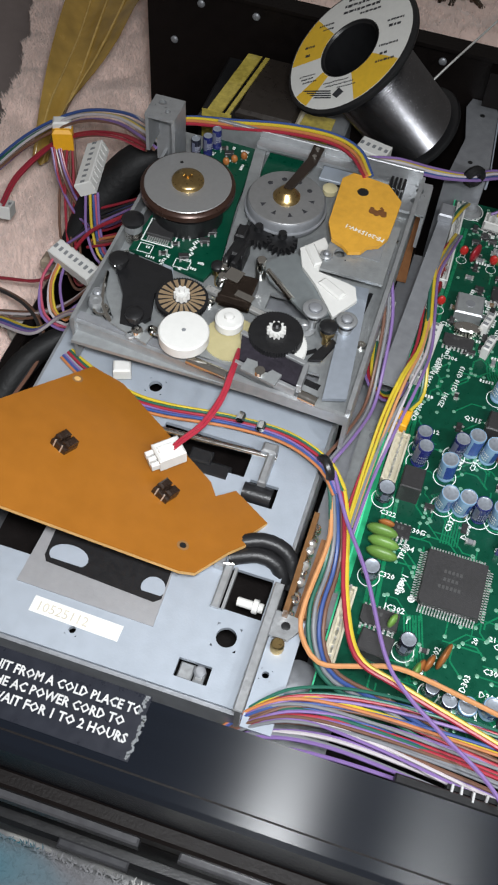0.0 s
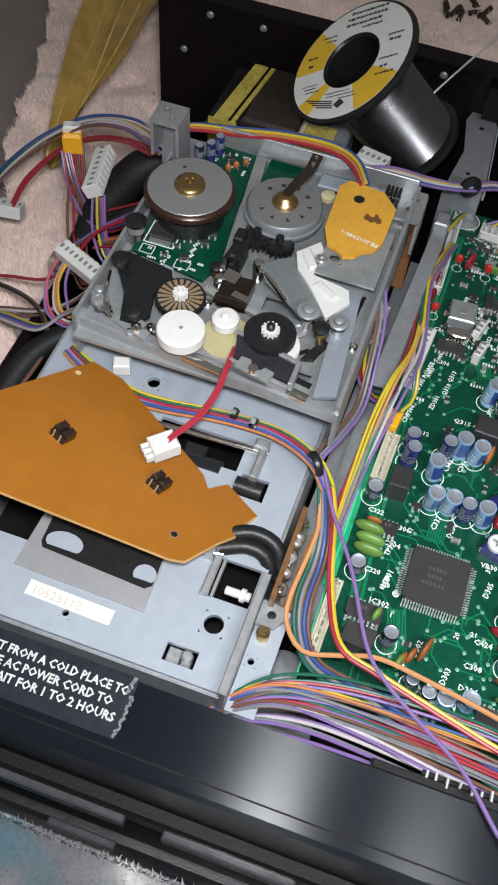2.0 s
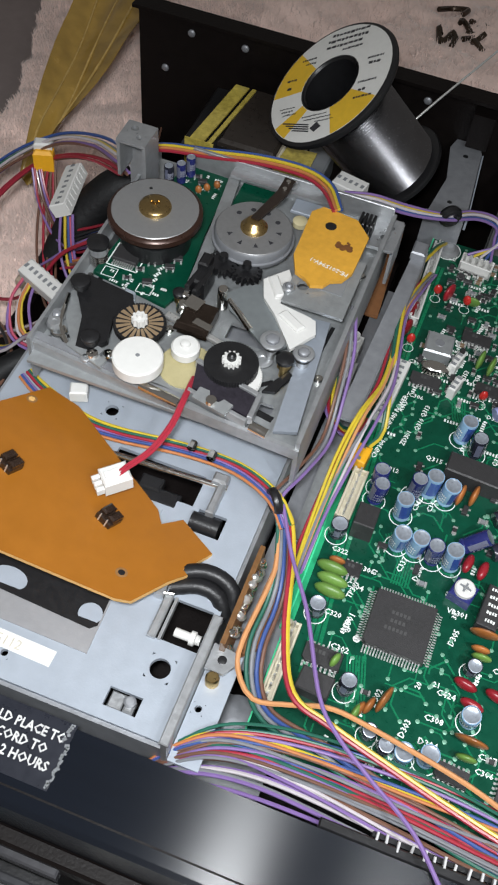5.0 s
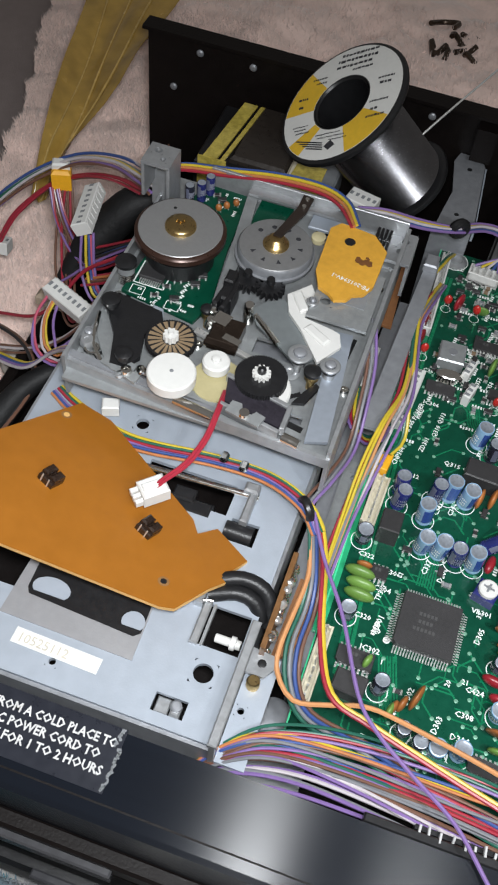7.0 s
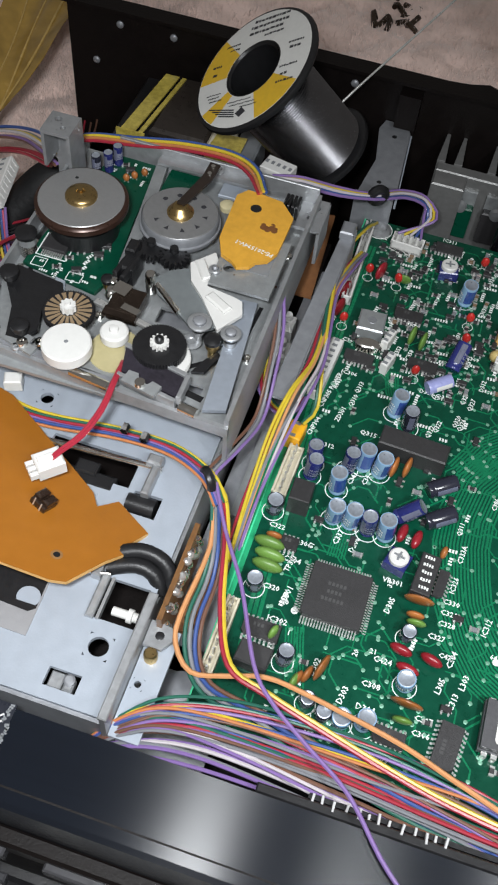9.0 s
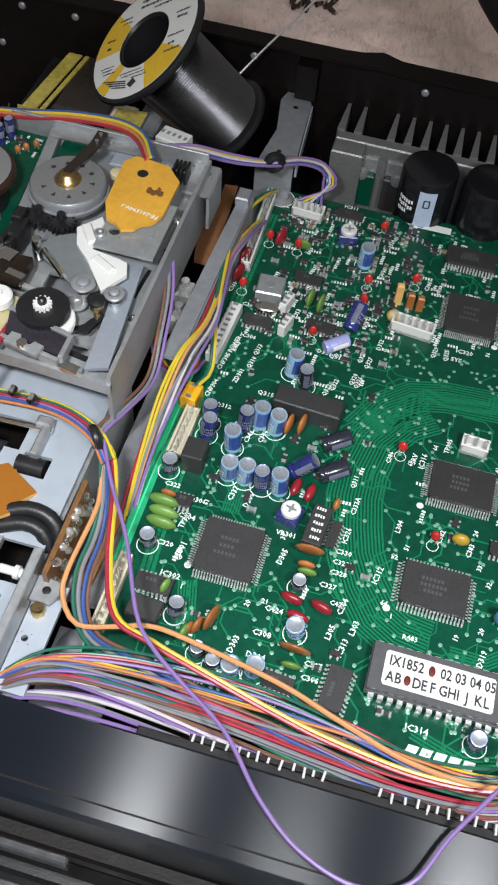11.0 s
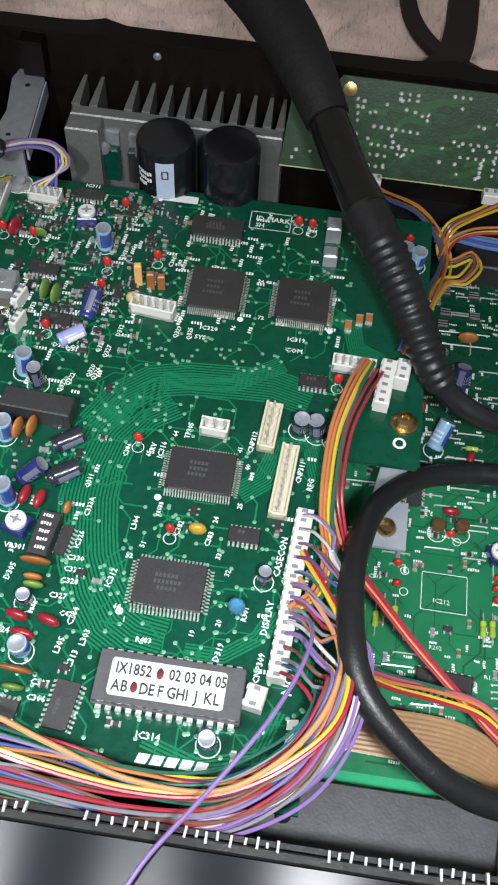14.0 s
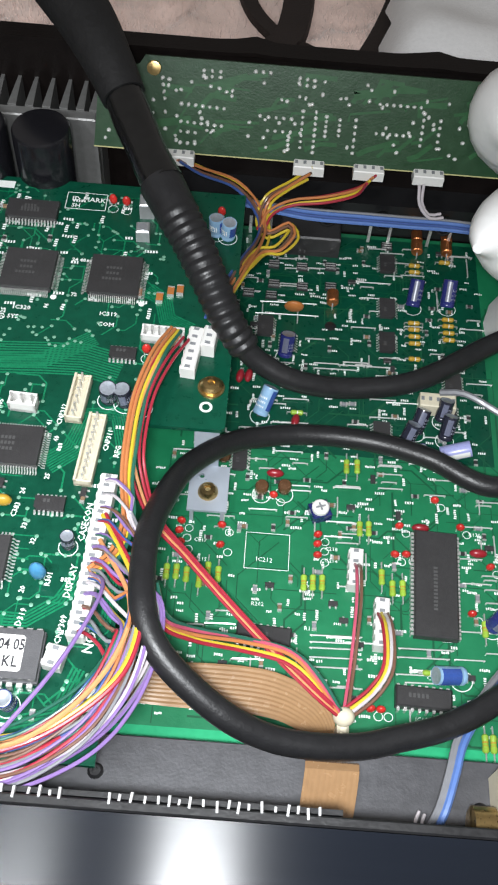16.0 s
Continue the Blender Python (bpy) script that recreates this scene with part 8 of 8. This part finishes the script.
harness("white_loops", "white wire loops at the front edge", [(133, -47, 42), (131.6, -51, 43), (134, -54, 42), (137, -53, 41), (138, -49, 42)], ["white", "white"], 1.6, 0.6, 30)
harness("rear_fan_left", "orange and yellow wires from the rear board", [(48, 166, 66), (56, 170, 58), (69, 171, 52), (77, 165, 48), (81, 156, 46), (80, 143, 49), (76, 127, 56), (70, 105, 63), (66, 92, 66)], ["yellow", "orange", "orange", "brown", "blue"], [3, 2.6, 2.2, 2, 1.8, 2, 2, 2, 1.6], 0.75, 31, 0.6)
harness("rear_fan_middle", "orange yellow and brown wires looped together", [(96, 163, 66), (89, 165, 58), (82, 166, 50), (80, 159, 46), (83, 152, 46), (90, 156, 47), (92, 151, 47), (87, 142, 48), (81, 139, 50), (76, 126, 56)], ["yellow", "orange", "brown", "yellow"], [3, 2.4, 2, 2, 2, 2.2, 2.2, 2, 1.8, 1.6], 0.75, 32, 0.6)
harness("rear_fan_right", "dark red and yellow wires to the rear board", [(118, 163, 66), (114, 166, 57), (103, 167, 51), (91, 166, 49), (83, 162, 47), (80, 154, 46)], ["red", "yellow", "orange", "red"], [2.6, 2.2, 2, 1.8, 1.6, 1.4], 0.75, 33, 0.5)
harness("blue_bundle", "blue and grey wires along the rear board", [(70, 168, 46), (89, 167, 44), (100, 166, 44), (118, 166, 44), (135, 166, 44), (152, 166, 44), (175, 164, 44)], ["grey", "lblue", "blue", "lblue"], [1.4, 2, 2.2, 2.2, 2.2, 2.2, 2.2], 1.1, 34)
harness("white_rear_leads", "white wires below a rear plug", [(136, 163, 65), (137, 161, 58), (141, 160, 53), (146, 162, 52)], ["white", "white"], 2.0, 0.8, 35)
harness("grey_screened_lead", "grey screened lead across the lower board", [(148, 100, 27), (156, 98, 30), (166, 92, 30), (180, 84, 28)], ["grey"], 0.2, 1.6, 36)

# flat flex cables
def flexfilm(name, left, right, label):
    g = Geo()
    a, b = smooth(left, 2), smooth(right, 2)
    n = min(len(a), len(b))
    a = [a[int(i * (len(a) - 1) / (n - 1))] for i in range(n)]
    b = [b[int(i * (len(b) - 1) / (n - 1))] for i in range(n)]
    cols = 21
    for i in range(n):
        for k in range(cols):
            t = k / (cols - 1)
            g.v.append(tuple(a[i].lerp(b[i], t) + Vector((0, 0, 0.14 if k % 2 else 0))))
    for i in range(n - 1):
        g.f += [(i * cols + k, i * cols + k + 1, (i + 1) * cols + k + 1, (i + 1) * cols + k) for k in range(cols - 1)]
    k0 = len(g.v)
    g.v += [(x, y, z - 0.3) for x, y, z in g.v[:k0]]
    g.f += [tuple(q + k0 for q in reversed(f)) for f in g.f[:]]
    return solid(name, g, FLEX, label, "flex cable", sharp=20)

flexfilm("flat_flex", [(40, -10, 40), (56, -9, 33), (75, -8, 33), (93, -8.6, 32), (106, -13, 29), (112, -19, 25), (113, -24, 19)], [(40, -21, 40), (56, -21, 33), (75, -21.6, 33), (92, -22, 32), (101, -24, 29), (105, -26, 25), (106, -28, 19)], "broad brown flat flex cable lying over the lower board")
flexfilm("short_flex", [(103, -27, 20), (103, -31, 27), (103, -34.5, 36.4), (102.4, -40, 38.6), (101, -50, 41), (100.6, -54, 38)], [(117.6, -27, 20), (117.6, -31, 27), (117.6, -34.5, 36.4), (117, -40, 38.6), (115, -51, 41), (114.6, -55, 38)], "short brown flex cable folded over the front flange")

# behind the deck
def band(name, pts, w, t, label):
    g = Geo()
    line = smooth(pts, 4)
    for i, p in enumerate(line):
        d = (line[min(i + 1, len(line) - 1)] - line[max(i - 1, 0)]).normalized()
        s = d.cross(Vector((0, 0, 1))).normalized() * w / 2
        g.v += [tuple(p - s), tuple(p + s), tuple(p + s * 0.9 + Vector((0, 0, t))), tuple(p - s * 0.9 + Vector((0, 0, t)))]
    for i in range(len(line) - 1):
        k = 4 * i
        g.f += [(k + a, k + (a + 1) % 4, k + 4 + (a + 1) % 4, k + 4 + a) for a in range(4)]
    return solid(name, g, STRAP, label, "strap", sharp=60)

band("bag_strap", [(96, 420, 8), (92, 380, 10), (90, 340, 12), (84, 316, 10), (60, 296, 6), (20, 286, 4), (-40, 284, 3)], 16, 5, "dark brown webbing strap lying behind the deck")
band("bag_strap", [(66, 420, 8), (62, 380, 12), (66, 344, 13), (80, 322, 11), (100, 312, 8)], 8, 4, "thin dark brown strap loop behind the deck")
band("bag_strap", [(150, 400, 6), (140, 350, 10), (128, 310, 12), (112, 280, 8), (90, 262, 4)], 14, 5, "dark brown webbing strap leading under the white cloth")
cloth_h = lambda x, y: 30 + 18 * min(1, max(0, (y - 225) / 60)) + 4 * lumps(x, y, 30, 9.1) + 1.2 * math.sin((x * 0.8 + y) / 9) - 30 * math.exp(-max(0, min(x - (122 + 0.12 * (y - 240)), y - 222)) / 6)
sheet("white_cloth", 118, 330, 222, 420, 4, cloth_h, WHITEC, "folded white cotton cloth behind the deck", "cloth", inside=lambda x, y: x > 121 + 0.12 * (y - 240) + 2 * lumps(y, 1, 20, 4))
gl = thing("white_bottle", "soft white plastic bottle leaning over the lower board", "bottle", 0, 0, 0)
part("body", Geo().tube([(176, 180, 80), (163, 162, 98), (157, 144, 108), (155, 130, 110)], 14, 20, 3, radii=[20, 20, 19, 16, 10, 1.5]), WHITEP, gl)
part("lower_lobe", Geo().tube([(180, 122, 80), (160, 110, 96), (147, 100, 104), (141, 92, 106)], 14, 20, 3, radii=[20, 19.5, 18, 15, 9.5, 1.5]), WHITEP, gl)
part("front_lobe", Geo().tube([(190, 90, 84), (170, 78, 106), (158, 66, 116), (152, 58, 118)], 14, 20, 3, radii=[18, 16.5, 14, 11, 7, 1.5]), WHITEP, gl)
part("stand", Geo().tube([(184, 140, 20), (184, 120, 50), (186, 110, 76)], 10, 14, 4, radii=[16, 14, 14]), WHITEP, gl)
sg = thing("metal_clips", "tangle of dark metal clips lying on the fleece", "clips", -104, 372, 2)
rng = random.Random(6)
for i in range(9):
    x, y = rng.uniform(-14, 14), rng.uniform(-16, 16)
    p = [(x + rng.uniform(-8, 8), y + rng.uniform(-8, 8), rng.uniform(2, 8)) for k in range(4)]
    part("clip", Geo().tube(p, 1.5, 8, 2), mat("dark_bronze_metal", (0.08, 0.06, 0.045), 0.3, 0.8, 0.3, 120), sg)
# loose solder end
part("solder_end", Geo().tube([(-102, 172, 82), (-92, 185, 92), (-78, 204, 104), (-52, 240, 126), (-30, 270, 144)], 0.42, 8, 4), TIN, sp, "loose end of solder wire")
